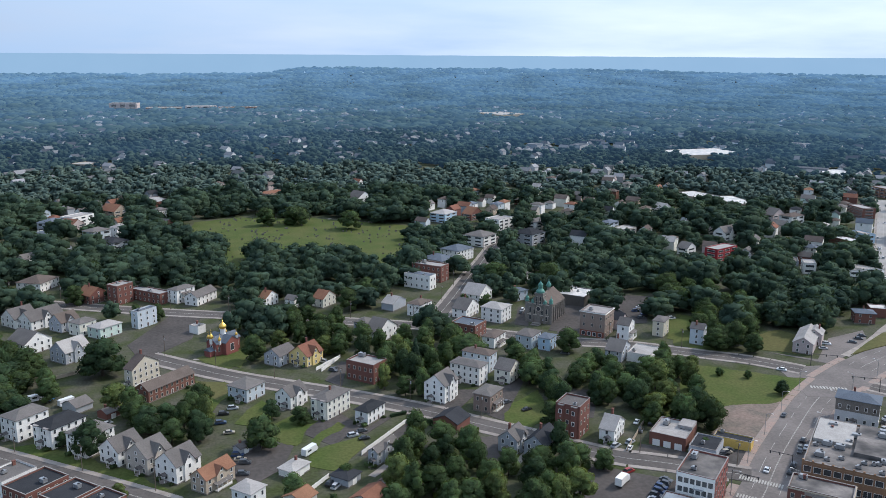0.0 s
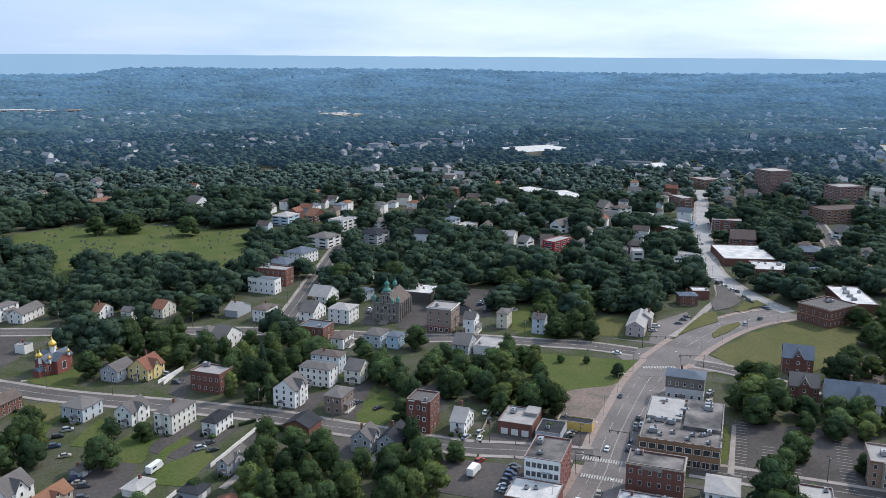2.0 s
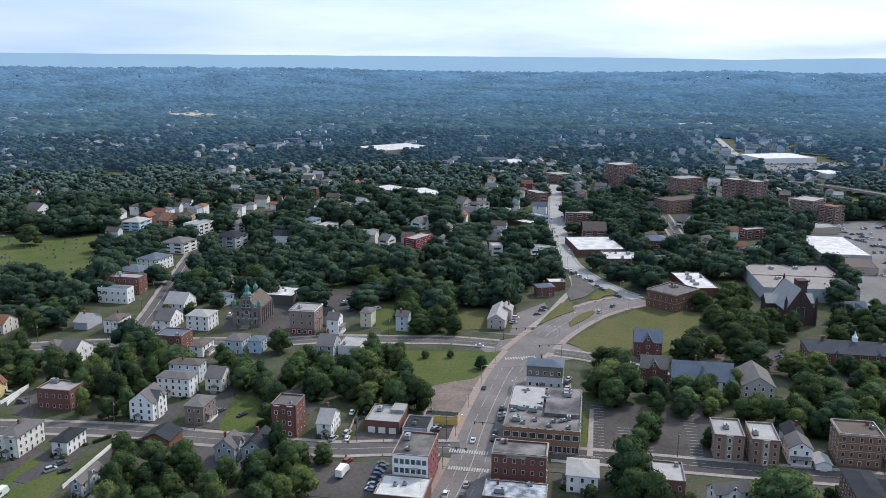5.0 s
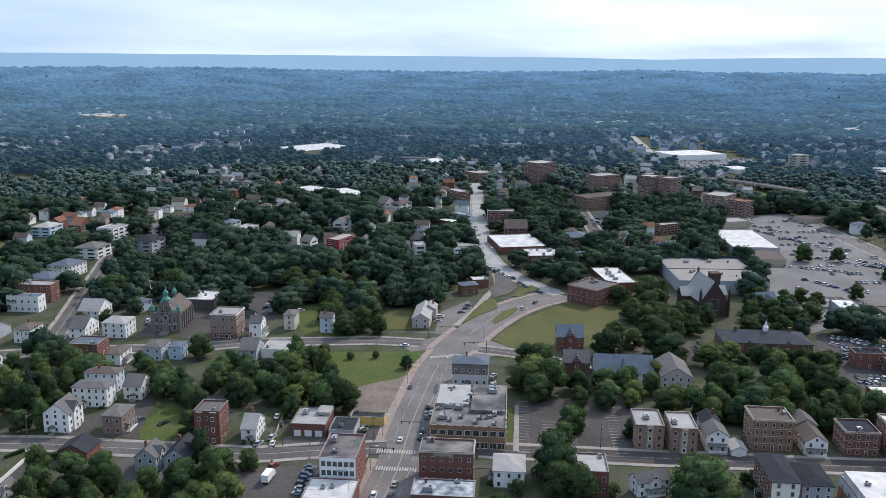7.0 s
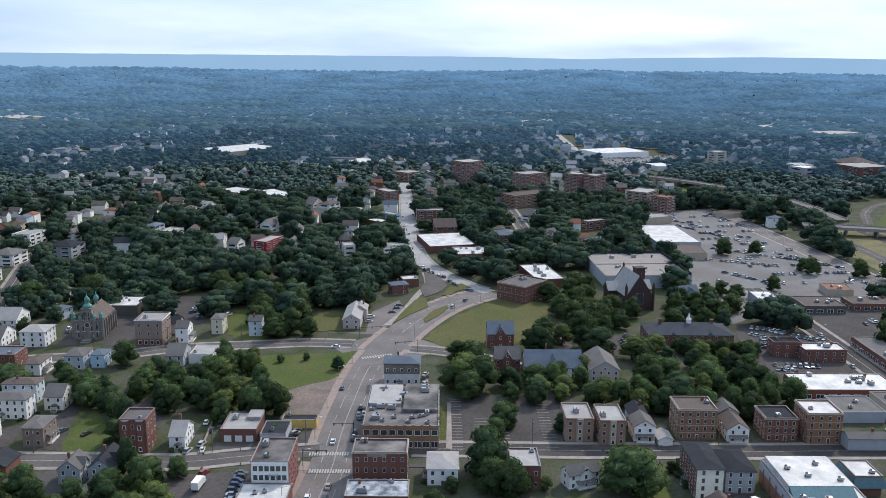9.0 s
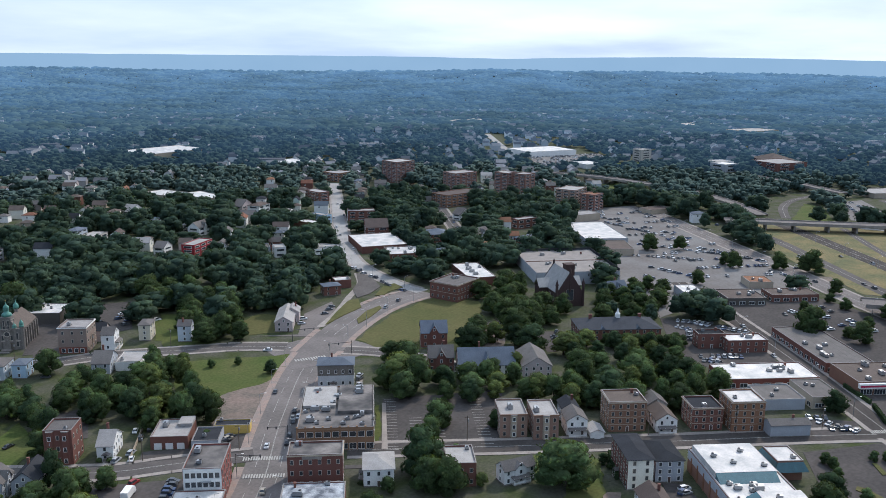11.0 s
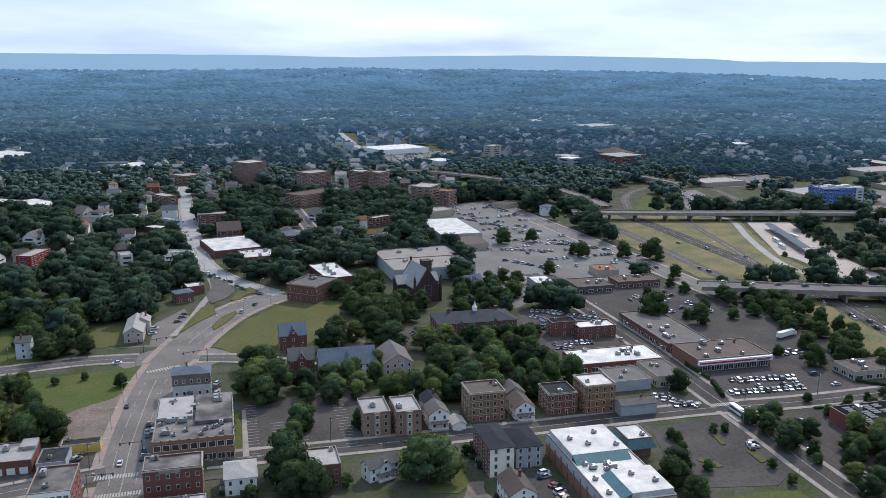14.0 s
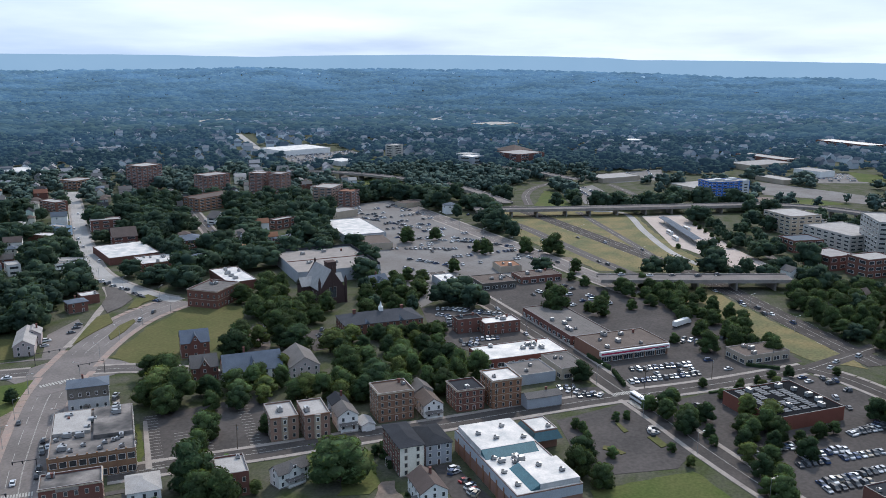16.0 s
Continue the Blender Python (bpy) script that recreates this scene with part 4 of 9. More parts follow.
ROAD_LINES += [main_street, main_street_upper, hill_street, cemetery_path, park_street, loop_road, lane_road, far_street, far_highway, cross_street_west, cross_street_east, church_street, east_street, side_street, lower_street, market_street, mall_avenue, highway, highway_west, slip_road, pale_ramp, station_road, service_path, ramp, avenue_south]
for line, width in ROAD_LINES:
    if line not in (highway[0], highway_west[0], ramp[0], slip_road[0], far_street[0], far_highway[0], loop_road[0], lane_road[0], cemetery_path[0], station_road[0], pale_ramp[0], service_path[0]):
        pavements(line, width, 3.4 if line in (main_street[0], main_street_upper[0]) else 2.2, BRICKWALK if line in (main_street[0], main_street_upper[0]) else WALKWAY)
for line, room in ((hill_street[0], 9), (loop_road[0], 20), (lane_road[0], 18), (park_street[0], 12)):
    for a, b in zip(line, line[1:]):
        n = (b - a).normalized()
        n = Vector((-n.y, n.x)) * room
        take([(a + n)[:], (b + n)[:], (b - n)[:], (a - n)[:]])

# ---- lots, lawns and bare ground ----
patch('parking_lot', [(782.7, 406.4), (687.8, 294.7), (572.7, 157.6), (530.1, 184.7), (518.1, 225.4), (485.8, 252.0), (551.2, 310.0), (646.6, 401.2), (729.9, 436.2)], LOTPALE, 'worn dark asphalt car park with faded bays', 'parking lot')  # mall lot
patch('parking_lot', [(492.7, 196.3), (546.3, 150.0), (518.8, 98.4), (488.5, 37.8), (435.6, -2.4), (375.8, 47.9), (362.6, 65.6)], LOT, 'worn dark asphalt car park with faded bays', 'parking lot')  # store lot
patch('parking_lot', [(355.7, 49.5), (417.7, -4.2), (393.0, -44.0), (298.4, -41.4), (282.4, -10.6), (323.2, 28.8)], LOT, 'worn dark asphalt car park with faded bays', 'parking lot')  # solar lot
patch('parking_lot', [(317.0, 87.3), (353.1, 61.2), (316.6, 31.1), (294.5, 34.9), (274.6, 63.1)], LOT, 'worn dark asphalt car park with faded bays', 'parking lot')  # market lot
patch('parking_lot', [(249.5, 243.2), (293.0, 210.9), (247.2, 179.0), (213.4, 208.3)], LOT, 'worn dark asphalt car park with faded bays', 'parking lot')  # rear lot
patch('parking_lot', [(126.8, 264.8), (151.8, 245.0), (134.5, 223.1), (111.9, 243.6)], LOT, 'worn dark asphalt car park with faded bays', 'parking lot')  # side lot
patch('parking_lot', [(200.3, 459.5), (211.9, 456.6), (185.8, 402.2), (174.5, 410.1)], LOT, 'worn dark asphalt car park with faded bays', 'parking lot')  # church lot
patch('parking_lot', [(240.3, 473.0), (259.1, 464.3), (230.7, 414.7), (210.8, 416.5)], LOT, 'worn dark asphalt car park with faded bays', 'parking lot')  # back lot
patch('parking_lot', [(-46.5, 444.6), (-22.5, 505.2), (-10.6, 486.1), (-14.7, 447.8), (-37.9, 418.2)], LOT, 'worn dark asphalt car park with faded bays', 'parking lot')  # chapel lot
patch('parking_lot', [(441.0, 207.9), (455.1, 157.8), (412.5, 131.3), (414.2, 116.4), (381.1, 152.4), (391.8, 176.2)], LOT, 'worn dark asphalt car park with faded bays', 'parking lot')  # row lot
patch('parking_lot', [(256.3, 334.0), (277.5, 332.3), (296.1, 326.0), (297.5, 297.1), (293.5, 288.9), (266.4, 293.1), (247.0, 299.9), (253.6, 321.3)], ASPHALT, 'worn dark asphalt car park with faded bays', 'parking lot')  # junction
patch('parking_lot', [(48.0, 291.3), (75.5, 321.4), (80.9, 314.2), (60.9, 291.8)], LOT, 'worn dark asphalt car park with faded bays', 'parking lot')  # long drive
patch('parking_lot', [(99.4, 345.9), (110.3, 343.1), (86.9, 314.4), (82.0, 321.5)], LOT, 'worn dark asphalt car park with faded bays', 'parking lot')  # house drive
patch('parking_lot', [(130.9, 359.7), (142.6, 364.5), (109.2, 308.7), (104.7, 315.7)], LOT, 'worn dark asphalt car park with faded bays', 'parking lot')  # yard drive
patch('parking_lot', [(95.4, 295.7), (104.8, 295.9), (93.5, 269.4), (86.9, 275.6)], LOT, 'worn dark asphalt car park with faded bays', 'parking lot')  # lower drive
patch('parking_lot', [(568.3, 273.2), (501.1, 201.7), (441.0, 207.9), (485.8, 252.0)], LOTPALE, 'worn dark asphalt car park with faded bays', 'parking lot')  # store apron
patch('parking_lot', [(266.7, 354.9), (285.7, 332.6), (325.5, 353.7), (339.2, 373.7), (311.2, 366.4), (283.7, 339.7)], ASPHALT, 'worn dark asphalt car park with faded bays', 'parking lot')  # station lot
patch('parking_lot', [(33.2, 328.1), (45.8, 333.7), (52.5, 317.5), (39.1, 302.4), (29.8, 315.1)], LOT, 'worn dark asphalt car park with faded bays', 'parking lot')  # drive lot
patch('parking_lot', [(153.3, 275.3), (168.4, 263.0), (164.5, 255.2), (148.0, 268.2)], LOT, 'worn dark asphalt car park with faded bays', 'parking lot')  # garage lot
patch('parking_lot', [(147.0, 333.7), (161.7, 330.0), (146.1, 302.1), (134.9, 305.0)], LOT, 'worn dark asphalt car park with faded bays', 'parking lot')  # shade lot
patch('parking_lot', [(180.3, 264.9), (191.6, 257.6), (177.8, 246.4), (173.9, 250.0)], LOT, 'worn dark asphalt car park with faded bays', 'parking lot')  # shop lot
patch('parking_lot', [(14.9, 319.0), (24.6, 306.1), (18.9, 288.6), (4.5, 275.3), (-0.6, 298.2)], LOT, 'worn dark asphalt car park with faded bays', 'parking lot')  # court lot
patch('parking_lot', [(371.7, 247.6), (382.0, 236.9), (362.4, 214.0), (348.4, 223.6)], LOT, 'worn dark asphalt car park with faded bays', 'parking lot')  # small lot
patch('parking_lot', [(1091.2, 752.4), (1194.4, 686.8), (1120.9, 625.8), (969.3, 646.5)], LOTPALE, 'worn dark asphalt car park with faded bays', 'parking lot')  # far lot
patch('parking_lot', [(945.8, 258.4), (981.0, 242.6), (899.9, 195.3), (848.4, 188.8), (846.5, 215.9)], LOTPALE, 'worn dark asphalt car park with faded bays', 'parking lot')  # park lot
patch('parking_lot', [(349.6, 97.0), (360.9, 80.6), (349.4, 73.9), (333.8, 88.5)], LOT, 'worn dark asphalt car park with faded bays', 'parking lot')  # car lot
patch('parking_lot', [(1067.5, 271.0), (1166.5, 196.4), (1067.5, 174.6), (1004.7, 227.2)], LOTPALE, 'worn dark asphalt car park with faded bays', 'parking lot')  # depot lot
patch('parking_lot', [(1096.0, 69.2), (1048.1, -18.2), (1018.6, -66.7), (962.2, -64.0), (985.2, 3.8), (990.7, 55.3)], LOTPALE, 'worn dark asphalt car park with faded bays', 'parking lot')  # wide avenue
patch('parking_lot', [(1221.0, 15.5), (1225.0, -31.8), (1139.6, -55.4), (1110.1, 6.4)], LOTPALE, 'worn dark asphalt car park with faded bays', 'parking lot')  # store lot
patch('parking_lot', [(874.0, -8.2), (870.2, -47.2), (838.0, -30.0), (838.0, -6.0)], LOTPALE, 'worn dark asphalt car park with faded bays', 'parking lot')  # office lot
patch('verge', [(975.0, 125.0), (975.1, 42.7), (943.3, 40.8), (897.9, 137.0)], DIRT, 'bare reddish earth of a building site', 'ground')
patch('lawn', [(962.7, 25.3), (980.0, 5.0), (960.6, -28.7), (931.9, 8.0)], LAWN, 'mown green grass beside the street', 'grass')
patch('lawn', [(1243.9, -32.1), (1222.1, -76.3), (1147.9, -72.8), (1149.8, -43.4)], LAWN, 'mown green grass beside the street', 'grass')
patch('parking_lot', [(198.5, 457.4), (205.3, 447.5), (186.2, 407.3), (171.7, 415.5)], LOT, 'brownish asphalt yard beside the church', 'parking lot')
patch('driveway', [(170.9, 461.2), (177.1, 460.4), (164.1, 425.3), (157.9, 430.3)], LOT, 'asphalt drive beside the church', 'driveway')
patch('lawn', [(-23.5, 738.5), (-17.2, 784.1), (25.2, 799.8), (90.1, 778.5), (165.3, 724.2), (128.8, 577.3), (95.8, 568.5), (86.7, 612.9), (23.0, 639.9), (19.9, 571.1), (7.5, 590.2), (0.9, 669.3)], LAWN, 'open mown cemetery grass with scattered headstones', 'grass')
patch('lawn', [(916.6, 281.4), (903.3, 258.5), (825.9, 224.2), (805.1, 257.1)], LAWN, 'mown green grass beside the street', 'grass')
patch('lawn', [(852.0, 367.6), (860.6, 325.4), (802.6, 285.1), (775.4, 315.8)], LAWN, 'mown green grass beside the street', 'grass')
patch('lawn', [(896.7, 509.9), (942.6, 475.8), (839.9, 416.4), (809.3, 449.2)], LAWN, 'mown green grass beside the street', 'grass')
patch('lawn', [(1092.5, 607.0), (1152.4, 582.2), (1092.4, 543.1), (1048.7, 572.2)], LAWN, 'mown green grass beside the street', 'grass')
patch('lawn', [(298.6, 310.9), (339.7, 326.0), (385.2, 336.2), (400.1, 306.3), (360.5, 275.1), (312.7, 271.7), (295.9, 291.4)], OLDLAWN, 'wide mown lawn of sunburnt olive grass', 'grass')
patch('lawn', [(212.2, 354.9), (249.9, 325.7), (261.6, 317.6), (235.0, 295.6), (204.4, 299.6), (189.6, 304.1)], LAWN, 'mown green grass beside the street', 'grass')
patch('lawn', [(266.2, 59.0), (294.3, 29.0), (273.9, 8.0), (244.6, 51.6)], LAWN, 'mown green grass beside the street', 'grass')
patch('lawn', [(272.3, 412.0), (256.1, 426.4), (225.4, 376.4), (245.3, 358.6)], LAWN, 'mown green grass beside the street', 'grass')
patch('lawn', [(29.8, 299.8), (41.5, 304.3), (51.2, 309.6), (51.5, 299.2), (38.2, 281.4), (27.8, 287.2)], LAWN, 'mown green grass beside the street', 'grass')
patch('lawn', [(118.4, 324.5), (134.8, 336.8), (131.5, 305.9), (115.2, 298.7), (110.3, 308.4)], LAWN, 'mown green grass beside the street', 'grass')
patch('lawn', [(-11.1, 374.0), (-0.1, 381.0), (1.3, 364.0), (-4.6, 346.6)], LAWN, 'mown green grass beside the street', 'grass')
patch('lawn', [(171.3, 311.0), (187.8, 316.6), (182.7, 295.8), (162.4, 289.4)], LAWN, 'mown green grass beside the street', 'grass')
patch('lawn', [(-80.2, 330.5), (-68.8, 332.6), (-33.7, 299.9), (-19.6, 282.3), (-27.9, 284.5), (-55.0, 305.4)], LAWN, 'mown green grass beside the street', 'grass')
patch('lawn', [(8.5, 320.6), (17.6, 326.4), (32.5, 340.1), (35.7, 327.5), (24.6, 306.1)], LAWN, 'mown green grass beside the street', 'grass')
patch('lawn', [(249.7, 423.3), (255.0, 410.8), (235.1, 380.2), (227.4, 386.9)], LAWN, 'mown green grass beside the street', 'grass')
patch('lawn', [(229.8, 157.2), (244.1, 161.4), (260.3, 165.2), (239.3, 148.6)], LAWN, 'mown green grass beside the street', 'grass')
patch('lawn', [(-12.9, 416.0), (10.7, 432.0), (12.3, 405.5), (1.5, 396.3)], LAWN, 'mown green grass beside the street', 'grass')
patch('parking_lot', [(259.2, 116.7), (263.8, 110.9), (244.5, 86.1), (238.7, 99.0)], LOT, 'small asphalt car park behind the houses', 'parking lot')
patch('lawn', [(257.0, 150.2), (260.3, 143.0), (239.3, 127.7), (230.6, 127.8), (226.0, 136.1)], LAWN, 'bright green grass plot beside a house', 'grass')
patch('verge', [(241.5, 128.9), (243.3, 124.7), (232.2, 113.3), (227.0, 124.8)], DIRT, 'pale gravel drive beside the grass plot', 'ground')
patch('lawn', [(-8.2, 408.0), (8.8, 397.8), (15.4, 424.7), (15.2, 448.0), (8.9, 433.1), (-0.9, 415.4)], LAWN, 'green church lawn beside a curved path', 'grass')
patch('lawn', [(-12.3, 386.0), (0.7, 378.2), (1.6, 367.7), (-3.2, 358.2), (-8.3, 370.9)], OLDLAWN, 'dry olive grass beside the street', 'grass')
patch('lawn', [(9.9, 346.0), (16.6, 354.4), (21.0, 342.4), (11.2, 329.9), (3.4, 332.4)], LAWN, 'green side garden of a white house', 'grass')
patch('lawn', [(37.2, 317.0), (43.9, 324.9), (46.4, 319.5), (33.3, 303.7), (30.6, 307.6)], LAWN, 'green strip of grass between the drives', 'grass')
patch('pavement', [(246.1, 240.4), (247.1, 239.1), (215.5, 207.5), (214.1, 209.4)], WALKWAY, 'pale concrete path beside the car park', 'pavement', z=0.12)
patch('lawn', [(242.9, 240.7), (243.9, 239.3), (217.1, 213.4), (215.8, 215.2)], LAWN, 'narrow planted strip beside a brick building', 'grass')
patch('driveway', [(44.8, 371.3), (55.8, 394.6), (58.7, 391.7), (51.1, 361.3)], LOT, 'grey asphalt drive beside a brick building', 'driveway')
patch('traffic_island', [(324.1, 64.9), (325.2, 63.7), (318.3, 58.1), (316.5, 59.5)], OLDLAWN, 'raised kerbed traffic island of dry grass', 'traffic island', z=0.3)
patch('traffic_island', [(301.6, 64.0), (301.9, 61.1), (298.9, 54.8), (296.8, 56.0), (298.5, 63.7)], OLDLAWN, 'raised kerbed traffic island of dry grass', 'traffic island', z=0.3)
patch('traffic_island', [(316.1, 50.3), (319.1, 47.6), (311.9, 41.5), (308.8, 43.5)], OLDLAWN, 'raised kerbed traffic island of dry grass', 'traffic island', z=0.3)
patch('traffic_island', [(304.1, 341.0), (323.8, 346.9), (342.0, 350.9), (354.0, 366.2), (346.3, 367.0), (325.6, 354.9)], OLDLAWN, 'raised kerbed traffic island of dry grass', 'traffic island', z=0.3)
patch('traffic_island', [(318.4, 329.2), (332.3, 333.3), (348.8, 341.0), (351.6, 345.2), (338.6, 343.4), (323.6, 335.9)], OLDLAWN, 'raised kerbed traffic island of dry grass', 'traffic island', z=0.3)
patch('traffic_island', [(398.3, 413.6), (398.7, 399.6), (383.5, 375.9), (366.7, 368.7), (354.6, 367.6), (366.3, 383.8), (381.8, 394.8)], GREYROAD, 'raised kerbed traffic island of dry grass', 'traffic island', z=0.3)
patch('traffic_island', [(370.9, 359.6), (378.4, 363.5), (392.0, 363.6), (395.4, 374.8), (384.3, 374.3), (365.5, 363.1)], OLDLAWN, 'raised kerbed traffic island of dry grass', 'traffic island', z=0.3)
patch('verge', [(202.1, 299.8), (232.5, 296.8), (192.6, 259.6), (184.6, 275.9)], DIRT, 'vacant lot of bare pinkish earth and gravel', 'ground')
patch('verge', [(279.5, 382.6), (296.3, 385.9), (298.2, 373.4), (278.3, 348.5), (266.2, 359.3)], OLDLAWN, 'dry yellow-brown grass strip beside the highway', 'ground')
patch('verge', [(436.4, -32.4), (437.9, -7.4), (478.8, 33.8), (534.5, 80.2), (559.3, 59.3), (486.5, 5.0), (459.1, -17.6)], DRYGRASS, 'dry yellow-brown grass strip beside the highway', 'ground')
patch('verge', [(594.7, 82.9), (574.7, 133.8), (607.1, 167.6), (680.2, 238.7), (734.4, 280.5), (795.3, 298.1), (814.0, 204.6), (820.3, 161.6), (744.6, 130.9), (673.1, 95.4), (609.7, 50.6)], DRYGRASS, 'dry yellow-brown grass strip beside the highway', 'ground')
patch('verge', [(802.6, 149.4), (824.5, 116.9), (691.6, 55.8), (630.4, 17.8), (618.4, 43.5), (671.7, 88.7), (677.6, 100.4)], PAVING, 'pale paved station plaza', 'ground')
patch('verge', [(366.0, 279.0), (377.7, 273.2), (339.1, 243.8), (330.5, 250.5)], DIRT, 'brown gravel drive between the trees', 'ground')
patch('verge', [(598.1, 186.8), (608.9, 163.7), (577.8, 146.7), (573.4, 168.2)], DIRT, 'bare earth of a building site', 'ground')

def wide_window(w, h):
    """A shop or office window: frame with mullions before one dark pane."""
    k = ("wide", round(w, 1), round(h, 1))
    if k not in WINDOW_MESHES:
        n = max(1, int(w / 1.2))
        xs = [-w / 2 - 0.1]
        for i in range(n):
            xs += [-w / 2 + i * w / n + 0.05, -w / 2 + (i + 1) * w / n - 0.05]
        xs.append(w / 2 + 0.1)
        zs = [-0.1, 0.02, h - 0.02, h + 0.12]
        m = len(xs)
        verts = [(x, -0.1, z) for z in zs for x in xs]
        faces, slots = [], []
        for j in range(3):
            for i in range(m - 1):
                q = (j * m + i, j * m + i + 1, (j + 1) * m + i + 1, (j + 1) * m + i)
                if j == 1 and i % 2 == 1:
                    k0 = len(verts)
                    verts += [(verts[c][0], -0.02, verts[c][2]) for c in q]
                    faces += [(q[c], q[(c + 1) % 4], k0 + (c + 1) % 4, k0 + c) for c in range(4)] + [(k0, k0 + 1, k0 + 2, k0 + 3)]
                    slots += [0, 0, 0, 0, 1]
                else:
                    faces.append(q); slots.append(0)
        s = Shape().add(verts, faces)
        s.s = slots
        WINDOW_MESHES[k] = s.mesh("window", TRIM, GLASS)
    return WINDOW_MESHES[k]


def side_at(w, d, k, along, z):
    x, y, long, turn = faces_of(w, d)[k]
    return pose(x, y, 0, 0, 0, turn) @ pose(along, -0.02, z)


def fitted(x, y, w, d, h, turn, n, wall, kind, roof, extra, detail):
    """A building with the fittings that its kind has."""
    root, rnd = building(x, y, w, d, h, turn, n, wall, kind, roof, extra, detail)
    st = h / n
    if extra == "porch":
        porch(root, min(w, 7.0), d, 1 if n < 3 else 2, h * (1 / n if n < 3 else 0.75))
    if extra == "bays":
        bays(root, w, d, h, wall, n, (-0.27, 0.27), 1)
    if extra == "bay1":
        bays(root, w, d, h + 0.3, "tan", n, (0.0,), 0)
        part("cornice", Shape().box(-w / 2 - 0.25, -d / 2 - 0.3, h + 0.3, w / 2 + 0.25, -d / 2, h + 0.75).mesh("cornice", MATS["wall_brick2"]), root)
    if extra == "office":
        part("front_panel", Shape().box(-d / 2 + 0.1, -0.012, 0, d / 2 - 0.1, 0.02, h + 0.5).mesh("front_panel", TRIM), root, "white-painted front", side_at(w, d, 1, 0, 0) @ pose(0, 0.02, 0))
        for level in range(n):
            part("spandrel", Shape().box(-d / 2 + 0.4, -0.12, 0, d / 2 - 0.4, 0.02, 0.9).mesh("spandrel", TRIM), root, "white panel band", side_at(w, d, 1, 0, level * st + st * 0.72))
            for i in range(6):
                part("window", wide_window(d / 6 * 0.74, st * 0.6), root, "", side_at(w, d, 1, (i - 2.5) * (d - 1) / 6, level * st + st * 0.14))
        glaze(root, w, d, h, n, sides=(0, 2), pitch=3.4, trim=WALKWAY, door=False)
        part("fire_escape", Shape().box(-1.6, -1.1, 0, 1.6, -0.1, 0.08).box(-1.6, -1.1, 3, 1.6, -0.1, 3.08).box(-1.6, -1.1, 6, 1.6, -0.1, 6.08).box(-1.6, -1.12, 0, -1.54, -1.06, 7).box(1.54, -1.12, 0, 1.6, -1.06, 7).mesh("fire_escape", METAL), root, "", side_at(w, d, 1, d * 0.1, 3.0))
    if extra == "arcade":
        bay = d / 9
        for i in range(9):
            along = (i - 4) * bay
            part("window", wide_window(bay * 0.74, 2.1), root, "", side_at(w, d, 1, along, h - 3.1))
            part("shop_window", wide_window(bay * 0.8, 2.3), root, "", side_at(w, d, 1, along, 0.5))
            part("pilaster", Shape().box(-0.28, -0.22, 0, 0.28, 0.0, h + 0.9).box(-0.36, -0.3, h + 0.9, 0.36, 0.3, h + 1.25).mesh("pilaster", MATS["wall_arcade"]), root, "", side_at(w, d, 1, along - bay / 2, 0))
        part("cornice", Shape().box(-d / 2, -0.25, 0, d / 2, 0.0, 0.35).mesh("cornice", MATS["wall_arcade"]), root, "", side_at(w, d, 1, 0, h - 0.3))
        glaze(root, w, d, h, n, sides=(0,), pitch=4, width=2.0, trim=TRIM, door=False)
        part("raised_roof", Shape().box(-w * 0.02, 0.8, h + 0.1, w * 0.46, d / 2 - 0.6, h + 1.2).mesh("raised_roof", MATS["roof_light"]), root, "paler raised section of roof")
        part("raised_roof", Shape().box(-w * 0.18, -d / 2 + 0.6, h + 0.1, w * 0.46, -0.3, h + 1.6).mesh("raised_roof", MATS["roof_patchy"]), root, "grey raised section of roof")
        for i, (a, b) in enumerate(((0.25, -0.3), (0.33, -0.3), (-0.07, 0.3), (-0.09, 0.15), (-0.25, 0.35), (-0.3, 0.1), (-0.26, -0.3), (-0.4, -0.1), (-0.38, 0.25), (-0.3, -0.15), (-0.42, -0.35), (-0.12, 0.42))):
            part("rooftop_unit", unit_mesh(2 if i < 4 else 1), root, "pale sheet-metal air handler", pose(a * w, b * d, h + (1.6 if i < 2 else 0.1), 0, 0, 90))
    if extra == "shell":
        part("stair_tower", Shape().box(w / 2 - 9, -d / 2 - 0.6, 0, w / 2 - 1, -d / 2 + 6, h + 1.5).mesh("stair_tower", MATS["wall_sign"]), root, "pale unwrapped stair tower")
        for i in range(5):
            part("window", window_mesh(4.4, 1.4), root, "", pose(w / 2 - 5, -d / 2 - 0.62, 1.5 + i * 2.9))
        for i in range(4):
            part("roof_frame", Shape().box(-4, -3, h, 4, 3, h + 1.8 + 0.5 * (i % 2)).mesh("roof_frame", MATS["wall_sign"]), root, "pale timber framing of the top storey", pose(-w * 0.36 + i * w * 0.2, (i % 2) * 5 - 3, 0))
    if extra == "cream_end":
        part("end_wall", Shape().box(-w / 2, -0.012, -0.4, w / 2, 0.02, h - 0.05).mesh("end_wall", MATS["wall_cream2"]), root, "cream-rendered end wall", side_at(w, d, 0, 0, 0) @ pose(0, 0.02, 0))
